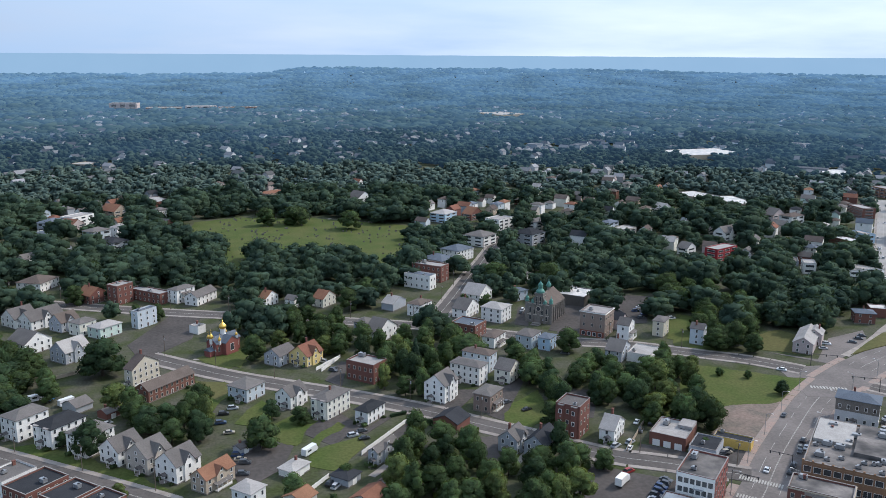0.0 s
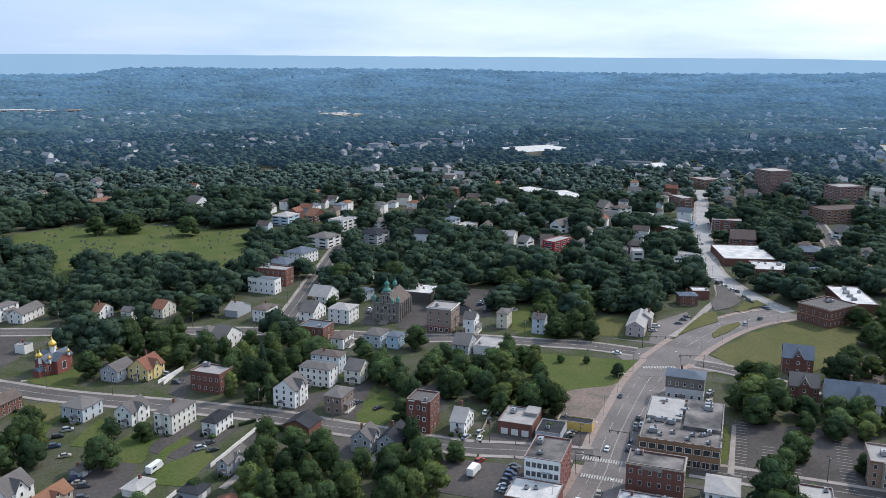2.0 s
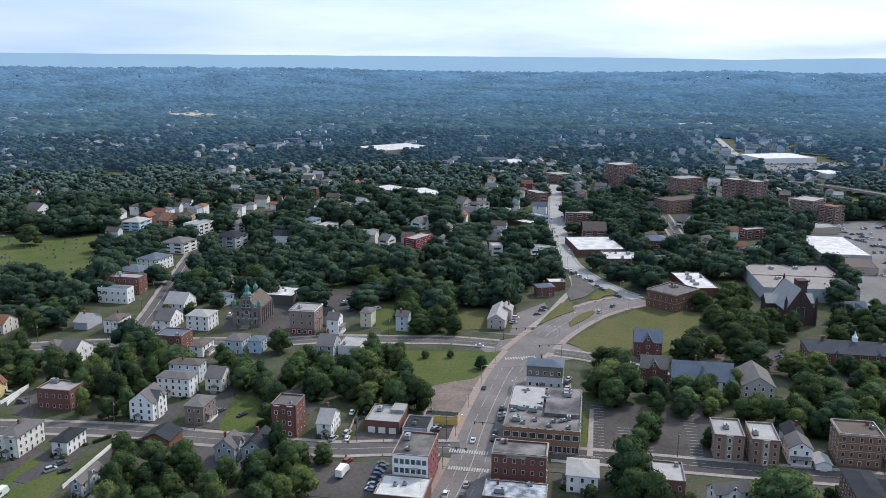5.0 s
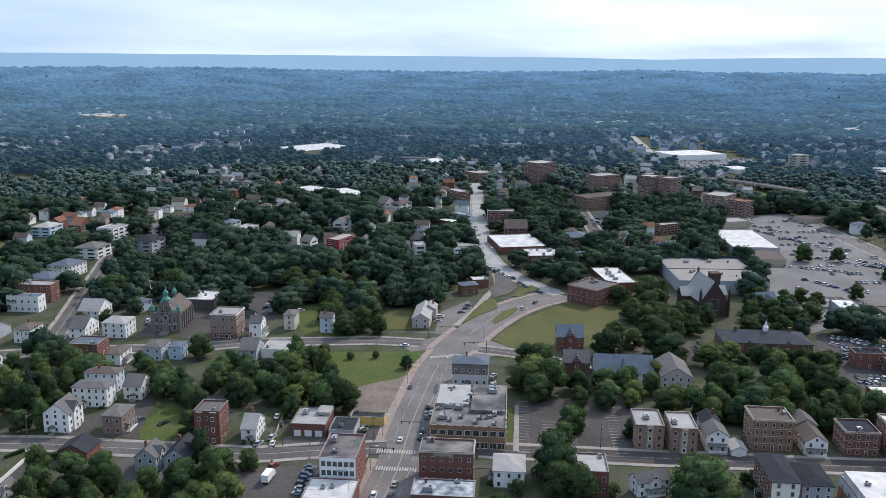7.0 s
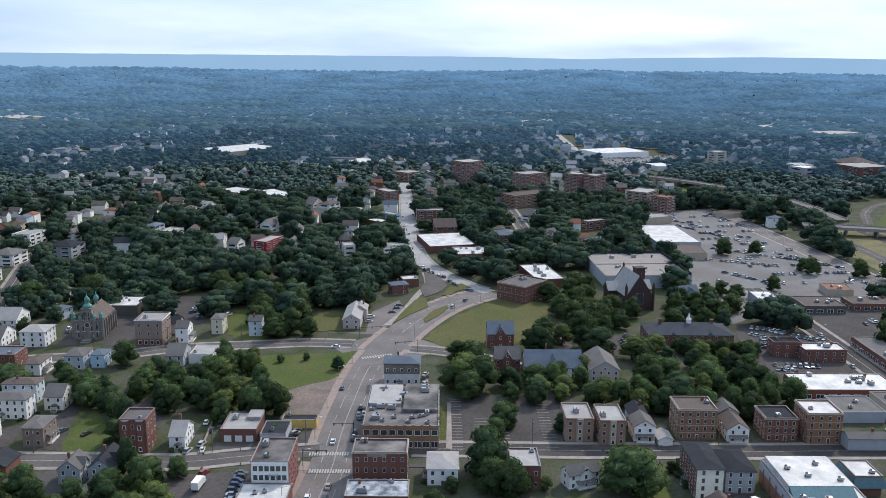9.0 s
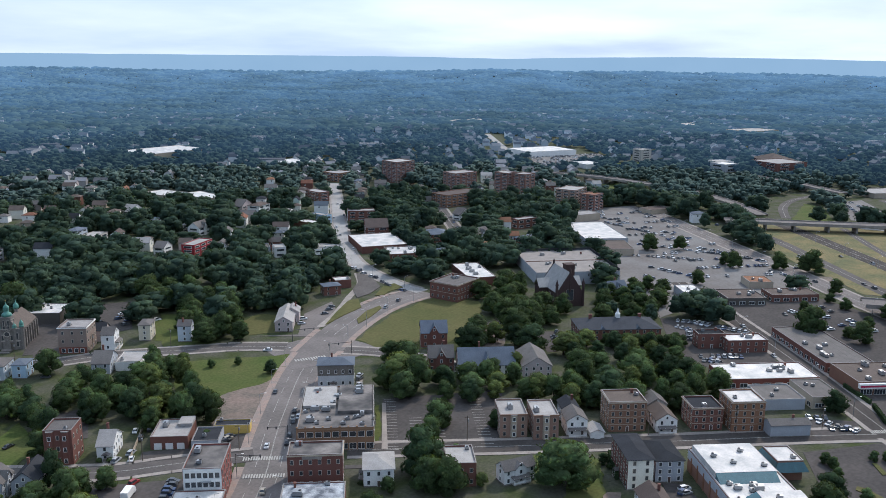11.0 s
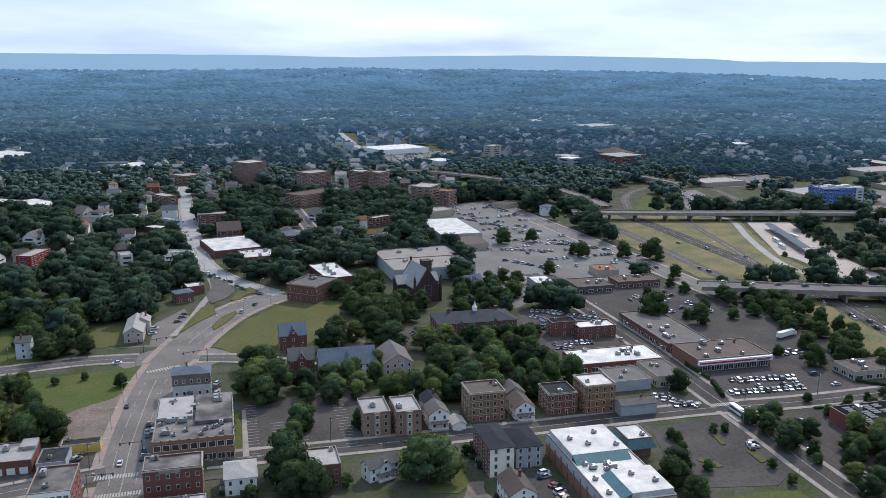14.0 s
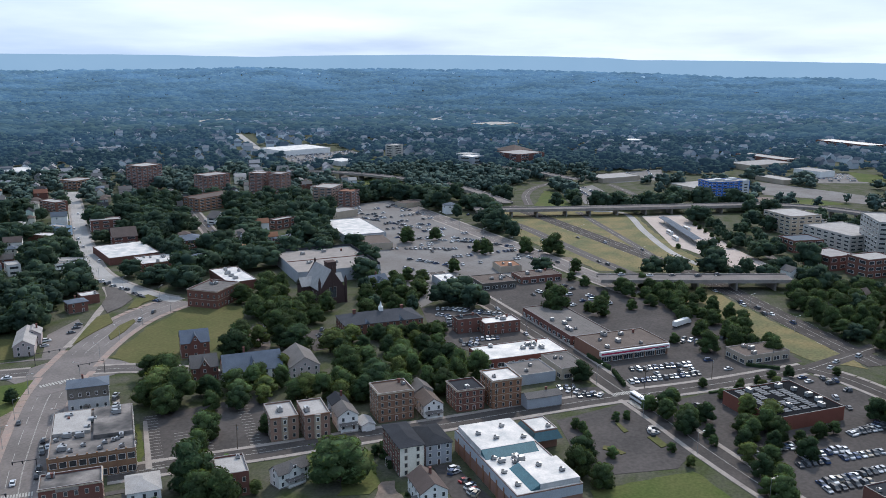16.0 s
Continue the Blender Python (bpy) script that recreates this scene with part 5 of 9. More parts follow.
    if extra in ("arch", "apart", "cornice"):
        part("cornice", Shape().box(-w / 2 - 0.3, -d / 2 - 0.3, h + 0.1, w / 2 + 0.3, -d / 2 + 0.01, h + 0.5).box(-w / 2 - 0.3, -d / 2, h + 0.1, -w / 2 + 0.01, d / 2 + 0.3, h + 0.5).mesh("cornice", TRIM if extra == "cornice" else MATS["wall_tan"]), root)
        if extra == "apart":
            for level in range(1, n):
                part("stone_course", Shape().box(-w / 2 - 0.05, -d / 2 - 0.05, level * st, w / 2 + 0.05, -d / 2 + 0.01, level * st + 0.22).box(-w / 2 - 0.05, -d / 2, level * st, -w / 2 + 0.01, d / 2, level * st + 0.22).mesh("stone_course", MATS["wall_tan"]), root)
        if extra == "arch":
            part("sign_board", Shape().box(-3.4, -0.1, 0, 3.4, 0.0, 0.9).mesh("sign_board", WALKWAY), root, "long pale painted sign band", side_at(w, d, 1, -1.0, h - 1.0))
        if extra == "cornice":
            part("shopfront", Shape().box(-d / 2 + 0.3, -0.25, 0, d / 2 - 0.3, 0, 3.2).mesh("shopfront", MATS["wall_redbrick"]), root, "red-painted ground floor front", side_at(w, d, 1, 0, 0))
            for i in range(4):
                part("shop_window", wide_window(1.8, 1.9), root, "", side_at(w, d, 1, (i - 1.5) * d / 4.6, 0.6) @ pose(0, -0.26, 0))
    if extra == "garage":
        for i in range(3):
            part("garage_door", Shape().box(-1.4, -0.08, 0, 1.4, 0.02, 2.5).box(-1.4, -0.1, 1.2, 1.4, 0.0, 1.26).mesh("garage_door", TRIM), root, "", side_at(w, d, 1, (i - 1) * d / 3.3, 0))
        part("upper_wall", Shape().box(w * 0.05, -d / 2 + 0.1, h, w / 2 - 0.1, -d / 2 + d * 0.4, h + 1.6).mesh("upper_wall", MATS["roof_light"]), root)
    if extra == "shop":
        for k in (0, 1):
            long = (w, d)[k]
            m = max(2, int(long / 5))
            for i in range(m):
                part("shop_window", wide_window(long / m * 0.6, 1.9), root, "", side_at(w, d, k, (i + 0.5) * long / m - long / 2, 0.6))
    if extra == "stripe":
        part("canopy", Shape().box(-w / 2, -1.6, -0.7, w / 2, 0.0, 1.5).mesh("canopy", TRIM), root, "white fascia canopy", side_at(w, d, 0, 0, h - 1.6))
        part("stripe", Shape().box(-w / 2 + 0.3, -1.68, -0.1, w * 0.24, -1.6, 0.75).box(w * 0.24, -1.68, 0.3, w * 0.49, -1.6, 0.75).mesh("stripe", STRIPE), root, "crimson stripe", side_at(w, d, 0, 0, h - 1.6))
        part("sign_board", Shape().box(w * 0.28, -1.66, -0.4, w * 0.46, -1.6, 0.2).mesh("sign_board", PANEL), root, "dark plain sign bar", side_at(w, d, 0, 0, h - 1.6))
        for i in range(6):
            part("shop_window", wide_window(w / 7.5, 2.4), root, "", side_at(w, d, 0, (i - 2.5) * w / 6.3, 0.4))
    if extra == "hall":
        for a in (-0.32, 0.30):
            part("chimney", Shape().box(-0.8, -0.5, h + 2.2, 0.8, 0.5, h + 5.2).box(-0.95, -0.65, h + 5.2, 0.95, 0.65, h + 5.5).mesh("chimney", MATS["wall_brick"]), root, "", pose(a * w, 0.6, 0))
        part("cupola", Shape().box(-1.1, -1.1, h + 2.4, 1.1, 1.1, h + 5.6).turned([(1.5, h + 5.6), (1.3, h + 5.9), (0.7, h + 6.6), (0.1, h + 9.0)], 8).mesh("cupola", TRIM), root, "white timber cupola", pose(w * 0.02, 0, 0))
        for a in (-0.22, 0.22):
            part("dormer", Shape().add([(-1.6, -d / 2 - 0.2, h), (1.6, -d / 2 - 0.2, h), (0, -d / 2 - 0.2, h + 1.9), (0, -d * 0.12, h + 1.9), (-1.6, -d * 0.38, h + 0.4), (1.6, -d * 0.38, h + 0.4)], [(0, 1, 2), (0, 2, 3, 4), (1, 5, 3, 2)]).mesh("dormer", MATS["roof_slate"]), root, "small gabled dormer", pose(a * w, 0, 0))
    if extra == "solar":
        panel = Shape().box(-1.75, -0.5, 0, 1.75, 0.5, 0.06).box(-1.7, 0.4, -0.25, 1.7, 0.46, 0.0).mesh("solar_panel", PANEL)
        for i in range(5):
            for j in range(15):
                if (i in (1, 3) and j % 5 == 2) or (i == 2 and 5 < j < 10) or (i == 4 and j > 11) or (i == 0 and j < 4):
                    continue
                part("solar_panel", panel, root, "", pose(-w * 0.34 + i * 4.6, -d * 0.36 + j * 1.75, h + 0.4, 10, 0, 0))
    if extra == "mall":
        part("loading_wall", Shape().box(-w / 2, d / 2 - 0.3, h, w / 2, d / 2, h + 2).box(w / 2 - 0.6, -d / 2, h, w / 2 - 0.3, d / 2, h + 2).mesh("loading_wall", MATS["roof_dark"]), root, "dark raised parapet screen")
        part("roof_seam", Shape().box(-w / 2 + 0.5, 0, h + 0.1, w / 2 - 0.7, 0.5, h + 0.5).mesh("roof_seam", MATS["wall_brick"]), root)
    if extra == "teal":
        for k, long in ((0, w), (1, d)):
            part("skylight", Shape().add([(-long / 2 - 1.6, -1.8, h - 3.2), (long / 2 + 1.6, -1.8, h - 3.2), (long / 2, -0.05, h - 0.1), (-long / 2, -0.05, h - 0.1), (-long / 2, 0.0, h - 3.2), (long / 2, 0.0, h - 3.2)], [(0, 1, 2, 3), (0, 3, 4), (1, 5, 2), (0, 4, 5, 1)]).mesh("skylight", TEAL), root, "sloping teal glazing", side_at(w, d, k, 0, 0))
    if extra == "market":
        part("raised_roof", Shape().box(-w * 0.46, d * 0.08, h + 0.1, w * 0.42, d * 0.48, h + 2.2).mesh("raised_roof", MATS["roof_white"]), root, "raised white roof deck")
        part("skylight", Shape().add([(-w * 0.46, d * 0.08, h + 2.1), (w * 0.40, d * 0.08, h + 2.1), (w * 0.40, d * 0.0, h + 0.15), (-w * 0.46, d * 0.0, h + 0.15), (-w * 0.46, d * 0.08, h + 0.1), (w * 0.40, d * 0.08, h + 0.1)], [(0, 3, 2, 1), (0, 4, 3), (1, 2, 5), (3, 4, 5, 2)]).mesh("skylight", TEAL), root, "sloping teal glazing")
        part("raised_roof", Shape().box(-w * 0.12, -d * 0.47, h + 0.1, w * 0.49, -d * 0.16, h + 2.0).mesh("raised_roof", MATS["roof_white"]), root, "raised white roof deck")
        part("skylight", Shape().add([(-w * 0.12, -d * 0.47, h + 1.9), (-w * 0.12, -d * 0.16, h + 1.9), (-w * 0.26, -d * 0.16, h + 0.15), (-w * 0.26, -d * 0.47, h + 0.15), (-w * 0.12, -d * 0.47, h + 0.1), (-w * 0.12, -d * 0.16, h + 0.1)], [(0, 1, 2, 3), (0, 3, 4), (1, 5, 2), (3, 2, 5, 4)]).mesh("skylight", TEAL), root, "sloping teal glazing")
        for k, long in ((0, w), (1, d)):
            part("wall_panel", Shape().box(-long / 2, -0.1, 0, long / 2, 0.0, h * 0.4).mesh("wall_panel", MATS["wall_grey"]), root, "grey upper panel", side_at(w, d, k, 0, h * 0.6))
        for a, b, z in ((-0.3, 0.3, 2.2), (-0.1, 0.2, 2.2), (0.15, 0.36, 2.2), (0.3, 0.15, 2.2), (0.1, -0.25, 2.0), (0.34, -0.36, 2.0), (-0.38, -0.2, 0.1), (-0.36, -0.38, 0.1)):
            part("rooftop_unit", unit_mesh(1), root, "grey sheet-metal air handler", pose(a * w, b * d, h + z))
        for i in range(9):
            part("pilaster", Shape().box(-0.5, -0.2, 0, 0.5, 0, h * 0.8).mesh("pilaster", MATS["wall_brick3"]), root, "", side_at(w, d, 1, (i - 4) * d / 9.4, 0))
    return root


def onion(r, h, z):
    """Profile of an onion dome with its spike, above z."""
    return [(r * 0.75, z), (r * 0.98, z + h * 0.12), (r, z + h * 0.25), (r * 0.82, z + h * 0.42), (r * 0.42, z + h * 0.58), (r * 0.14, z + h * 0.72), (r * 0.05, z + h)]


def cross_shape(z, size):
    return Shape().box(-0.06, -0.06, z, 0.06, 0.06, z + size).box(-size * 0.3, -0.06, z + size * 0.55, size * 0.3, 0.06, z + size * 0.66)


def copper_church(x, y, w, d, h, turn):
    """Stone church with a gabled front, a domed central tower and green copper turrets; the front looks to -x."""
    root = tagged(new("church"), "grey stone church with green copper onion domes and a brown roof", "church")
    root.matrix_basis = pose(x, y, 0, 0, 0, turn)
    c, s_ = math.cos(radians(turn)), math.sin(radians(turn))
    take([(x + c * a - s_ * b, y + s_ * a + c * b) for a, b in ((-w / 2, -d / 2), (w / 2, -d / 2), (w / 2, d / 2), (-w / 2, d / 2))], 3.0)
    part("wall", Shape().box(-w / 2, -d / 2, -0.5, w / 2, d / 2, h).mesh("wall", STONE), root)
    part("roof", gable(w * 0.96, d, h, d * 0.42).mesh("roof", MATS["roof_brown"]), root)
    front = Shape().prism([(-0.8, -d / 2 - 0.6), (0.6, -d / 2 - 0.6), (0.6, d / 2 + 0.6), (-0.8, d / 2 + 0.6)], -0.5, h + 0.8)
    front.add([(-0.8, -d * 0.36, h + 0.8), (-0.8, d * 0.36, h + 0.8), (-0.8, d * 0.2, h + d * 0.36), (-0.8, -d * 0.2, h + d * 0.36), (0.6, -d * 0.36, h + 0.8), (0.6, d * 0.36, h + 0.8), (0.6, d * 0.2, h + d * 0.36), (0.6, -d * 0.2, h + d * 0.36)],
              [(3, 2, 1, 0), (4, 5, 6, 7), (2, 3, 7, 6), (1, 2, 6, 5), (3, 0, 4, 7)])
    part("front_wall", front.mesh("front_wall", STONE), root, "", pose(-w / 2, 0, 0))
    tower = part("tower", Shape().box(-2.4, -2.4, h * 0.9, 2.4, 2.4, h + 6.5).box(-2.7, -2.7, h + 6.5, 2.7, 2.7, h + 7.0).mesh("tower", STONE), root, "", pose(-w / 2 + 1.6, 0, 0))
    part("dome", Shape().turned([(2.3, h + 7), (2.5, h + 7.8), (2.0, h + 8.6), (1.2, h + 9.0), (1.1, h + 10.4), (1.35, h + 10.6)] + onion(1.4, 3.8, h + 10.6), 10).mesh("dome", COPPER, smooth=True), tower, "green copper onion dome")
    part("cross", cross_shape(h + 14.2, 1.3).mesh("cross", GOLD), tower)
    for a, b, k in ((-w / 2, -d / 2 - 0.4, 1.0), (-w / 2, d / 2 + 0.4, 1.0), (-w / 2, -d * 0.26, 0.7), (-w / 2, d * 0.26, 0.7)):
        t = part("turret", Shape().turned([(1.3, -0.4), (1.3, h + 1.6 * k), (1.5, h + 1.8 * k)], 8).mesh("turret", STONE), root, "", pose(a, b, 0))
        part("dome", Shape().turned([(1.2, h + 1.8 * k), (1.2, h + 2.6 * k)] + onion(1.15, 3.6 * k, h + 2.6 * k), 8).mesh("dome", COPPER, smooth=True), t, "green copper cap")
    rear = part("turret", Shape().turned([(1.0, h), (1.0, h + d * 0.42 + 1.5)], 8).mesh("turret", STONE), root, "", pose(w * 0.15, 0, 0))
    part("dome", Shape().turned(onion(1.5, 5.0, h + d * 0.42 + 1.5), 8).mesh("dome", COPPER, smooth=True), rear, "green copper onion dome")
    part("rose_window", Shape().turned([(1.5, 0), (1.5, 0.25), (1.15, 0.25), (1.15, 0.1)], 16).turned([(1.16, 0.02), (1.16, 0.12)], 16, slot=1).mesh("rose_window", PALESTONE, GLASS), root, "round rose window in a pale stone ring", pose(-w / 2 - 0.85, 0, h * 0.82, 0, -90, 0))
    for along, z, tall in ((-d * 0.36, h * 0.16, 2.6), (d * 0.36, h * 0.16, 2.6), (-d * 0.36, h * 0.56, 3.0), (d * 0.36, h * 0.56, 3.0), (-d * 0.17, h * 0.50, 2.6), (d * 0.17, h * 0.50, 2.6), (-1.1, h * 1.02, 2.2), (1.1, h * 1.02, 2.2)):
        part("window", window_mesh(1.1, tall, PALESTONE), root, "", side_at(w, d, 1, along, z) @ pose(0, -0.84, 0))
    for z in (h * 0.45, h + 0.75):
        part("string_course", Shape().box(-d / 2 - 0.7, -0.25, 0, d / 2 + 0.7, 0, 0.3).mesh("string_course", PALESTONE), root, "pale stone band", side_at(w, d, 1, 0, z) @ pose(0, -0.78, 0))
    for side, turn2 in ((0, 0), (1, -90)):
        for e in (-1, 1):
            part("belfry_window", window_mesh(0.8, 2.6, PALESTONE), tower, "", pose(0, 0, 0, 0, 0, turn2) @ pose(e * 1.1, -2.42, h + 2.6))
    part("portal", Shape().box(-1.2, -1.8, 0, 0.0, 1.8, 3.4).add([(-1.2, -2.2, 3.4), (-1.2, 2.2, 3.4), (-1.2, 0, 5.6), (0, -2.2, 3.4), (0, 2.2, 3.4), (0, 0, 5.6)], [(2, 1, 0), (3, 4, 5), (0, 3, 5, 2), (2, 5, 4, 1)]).mesh("portal", STONE), root, "gabled stone portal", pose(-w / 2 - 0.8, 0, 0))
    part("steps", Shape().box(-6, -2.4, -0.3, -1.2, 2.4, 0.4).box(-4.4, -2.4, 0.4, -1.2, 2.4, 0.8).mesh("steps", STONE), root, "", pose(-w / 2 - 0.8, 0, 0))
    for i in range(6):
        for k in (0, 3):
            part("window", window_mesh(1.4, 4.2, WALKWAY), root, "", side_at(w, d, k, (i - 2.3) * w / 6.5, h * 0.3))
            part("buttress", Shape().box(-0.35, -0.7, 0, 0.35, 0.05, h * 0.9).mesh("buttress", STONE), root, "", side_at(w, d, k, (i - 1.8) * w / 6.5, 0))


def gilded_church(x, y, w, d, h, turn):
    """Brick church on a cross plan with gilded onion domes on white drums."""
    root = tagged(new("church"), "red brick church with gilded onion domes on white drums", "church")
    root.matrix_basis = pose(x, y, 0, 0, 0, turn)
    take([(x - 9, y - 9), (x + 9, y - 9), (x + 9, y + 9), (x - 9, y + 9)], 0)
    brick = MATS["wall_office"]
    part("wall", Shape().box(-w / 2, -d * 0.28, -0.5, w / 2, d * 0.28, h).box(-w * 0.26, -d / 2, -0.5, w * 0.26, d / 2, h).mesh("wall", brick), root)
    part("roof", gable(w, d * 0.56, h, 2.6).mesh("roof", MATS["roof_slate"]), root)
    other = gable(d, w * 0.52, h, 2.7)
    other.v = [(-b, a, z) for a, b, z in other.v]
    part("roof", other.mesh("roof", MATS["roof_slate"]), root)
    for e in (-1, 1):
        part("gable_wall", Shape().add([(e * w / 2, -d * 0.28, h), (e * w / 2, d * 0.28, h), (e * w / 2, 0, h + 2.6)], [(0, 1, 2) if e > 0 else (2, 1, 0)]).mesh("gable_wall", brick), root)
        part("gable_wall", Shape().add([(-w * 0.26, e * d / 2, h), (w * 0.26, e * d / 2, h), (0, e * d / 2, h + 2.7)], [(2, 1, 0) if e > 0 else (0, 1, 2)]).mesh("gable_wall", brick), root)
        part("window", window_mesh(2.0, 3.4), root, "", pose(0, -d / 2 if e < 0 else d / 2, 2.0, 0, 0, 0 if e < 0 else 180))
        part("window", window_mesh(1.6, 3.0), root, "", pose(e * w / 2, 0, 2.0, 0, 0, 90 * e))
    for a, b, z, r, k in ((0, 0, h + 2.6, 1.7, 4.6), (-w * 0.36, -d * 0.28, h, 0.72, 2.7), (-w * 0.4, d * 0.3, h, 0.72, 2.7), (w * 0.34, d * 0.3, h, 0.72, 2.7), (w * 0.36, -d * 0.28, h, 0.65, 2.4), (-w / 2, 0, h + 0.4, 1.1, 3.6)):
        t = part("drum", Shape().turned([(r * 0.8, z - 1), (r * 0.8, z + r * 1.5), (r * 1.0, z + r * 1.55), (r * 1.0, z + r * 1.7)], 10).mesh("drum", TRIM), root, "white drum", pose(a, b, 0))
        part("dome", Shape().turned(onion(r * 1.15, k, z + r * 1.7), 12).mesh("dome", GOLD, smooth=True), t, "gilded onion dome")
        part("cross", cross_shape(z + r * 1.7 + k * 0.95, 0.9 + r * 0.3).mesh("cross", GOLD), t)
    for e in (-1, 1):
        for a in (-w * 0.4, w * 0.4):
            part("window", window_mesh(0.9, 2.4, PALESTONE), root, "", pose(a, e * d * 0.28, 2.2, 0, 0, 0 if e < 0 else 180) @ pose(0, -0.02, 0))
    part("porch", Shape().box(-w / 2 - 3, -2, -0.3, -w / 2, 2, 3.0).mesh("porch", brick), root)
    part("porch_roof", Shape().add([(-w / 2 - 3.2, -2.4, 3), (-w / 2 - 3.2, 2.4, 3), (-w / 2 - 3.2, 0, 4.6), (-w / 2, -2.4, 3), (-w / 2, 2.4, 3), (-w / 2, 0, 4.6)], [(2, 1, 0), (0, 3, 5, 2), (2, 5, 4, 1)]).mesh("porch_roof", MATS["roof_slate"]), root)


def brick_church(x, y, w, d, h, turn):
    """Dark brick church with a tall pale slate roof and a square tower; the gable front looks to -y."""
    root = tagged(new("church"), "dark red brick church with a steep pale slate roof and tower", "church")
    root.matrix_basis = pose(x, y, 0, 0, 0, turn)
    take([(x - 17, y - 20), (x + 15, y - 17), (x + 15, y + 15), (x - 20, y + 15)], 0)
    brick, rise = MATS["wall_darkbrick"], w * 0.72
    body = Shape().box(-w / 2, -d / 2, -0.5, w / 2, d / 2, h)
    for e in (-1, 1):
        y0 = e * d / 2
        body.add([(-w / 2, y0, h), (w / 2, y0, h), (0, y0, h + rise + 0.6), (-w / 2, y0 - e * 0.8, h), (w / 2, y0 - e * 0.8, h), (0, y0 - e * 0.8, h + rise + 0.6)], [(0, 1, 2), (5, 4, 3), (0, 2, 5, 3), (1, 4, 5, 2)] if e < 0 else [(2, 1, 0), (3, 4, 5), (3, 5, 2, 0), (2, 5, 4, 1)])
    part("wall", body.mesh("wall", brick), root)
    top = gable(d - 1.6, w, h, rise, 0.3)
    top.v = [(-b, a, z) for a, b, z in top.v]
    part("roof", top.mesh("roof", MATS["roof_light"]), root, "pale grey slate roof")
    wing = gable(w * 1.7, 9, h, 4.5, 0.3)
    part("roof", wing.mesh("roof", MATS["roof_light"]), root, "", pose(0, d * 0.22, 0))
    part("transept", Shape().box(-w * 0.82, d * 0.22 - 4.2, -0.5, w * 0.82, d * 0.22 + 4.2, h).mesh("transept", brick), root)
    part("tower", Shape().box(-2.8, -2.8, -0.5, 2.8, 2.8, h + rise - 0.6).box(-3.1, -3.1, h + rise - 0.6, 3.1, 3.1, h + rise).mesh("tower", brick), root, "", pose(w / 2 + 0.5, d * 0.36, 0))
    for a in (-1, 1):
        part("turret", Shape().turned([(0.9, -0.4), (0.9, h + 4.5), (1.1, h + 4.7), (0.1, h + 8)], 8).mesh("turret", brick), root, "", pose(a * (w / 2 + 0.3), -d / 2, 0))
        part("turret", Shape().turned([(0.7, h), (0.7, h + rise + 1.4), (0.05, h + rise + 3)], 6).mesh("turret", brick), root, "", pose(0, a * (d / 2 - 0.4), 0))
    part("window", window_mesh(4.4, 6.5, WALKWAY), root, "tall dark traceried window", pose(0, -d / 2, h * 0.45))
    for i in range(4):
        part("window", window_mesh(1.2, 4.0, WALKWAY), root, "", side_at(w, d, 1, (i - 1.5) * 5, h * 0.3))


copper_church(179.7, 439.0, 23.0, 13.3, 10.0, 48)
gilded_church(1.0, 424.0, 15.5, 12.5, 6.5, 42)
brick_church(434.0, 270.5, 16.3, 27.0, 9.0, 325)

# ---- buildings: x, y, width, depth, height, turn, storeys, wall, roof form, roof colour, extra, detail ----
building(-75.3, 343.0, 13.8, 9.9, 9.0, 45, 3, 'white', 'hip', 'grey', '', 2)
fitted(-61.3, 333.8, 15.3, 10.8, 8.2, 45, 3, 'white', 'hip', 'dark', 'bays', 2)
building(-49.0, 322.0, 13.0, 10.7, 8.2, 45, 3, 'white', 'hip', 'grey', '', 2)
building(-37.2, 311.1, 11.3, 9.9, 6.1, 45, 2, 'white', 'cross', 'grey', '', 2)
building(-27.2, 302.3, 11.1, 10.9, 6.7, 45, 2, 'beige', 'cross', 'grey', '', 2)
building(-16.8, 293.0, 11.4, 10.3, 6.8, 45, 2, 'white', 'cross', 'grey', '', 2)
fitted(-5.1, 283.0, 13.7, 7.2, 5.5, 45, 2, 'tan', 'cross', 'rust', 'porch', 2)
building(-70.2, 290.8, 12.7, 10.7, 9.0, 45, 3, 'white', 'flat', 'grey', '', 2)
building(-60.6, 281.4, 15.6, 12.2, 9.0, 45, 3, 'brick', 'flat', 'dark', '', 2)
building(-48.9, 271.4, 13.5, 12.1, 9.0, 45, 3, 'brick', 'flat', 'dark', '', 2)
building(-38.7, 263.7, 11.0, 10.2, 9.0, 45, 3, 'brick', 'flat', 'dark', '', 2)
building(-59.3, 363.9, 8.1, 9.1, 3.0, 45, 1, 'grey', 'gu', 'grey', '', 2)
building(-45.9, 352.6, 6.7, 5.7, 3.0, 45, 1, 'brick', 'gu', 'grey', '', 2)
building(-35.3, 389.7, 15.2, 5.3, 8.5, 45, 3, 'cream', 'gv', 'brown', '', 2)
building(-24.7, 375.1, 26.1, 8.3, 5.5, 45, 2, 'brick', 'gu', 'brown', '', 2)
building(9.5, 360.4, 11.5, 10.8, 6.1, 45, 2, 'bluegrey', 'hip', 'grey', '', 2)
building(27.6, 347.2, 11.0, 8.3, 6.0, 45, 2, 'white', 'cross', 'grey', '', 2)
fitted(42.5, 334.2, 15.5, 8.5, 8.3, 45, 3, 'cream2', 'hip', 'grey', 'bays', 2)
building(57.1, 323.9, 12.1, 6.3, 5.6, 45, 2, 'white', 'hip', 'dark', '', 2)
building(55.3, 287.5, 13.2, 3.9, 5.5, 45, 2, 'grey', 'cross', 'grey', '', 2)
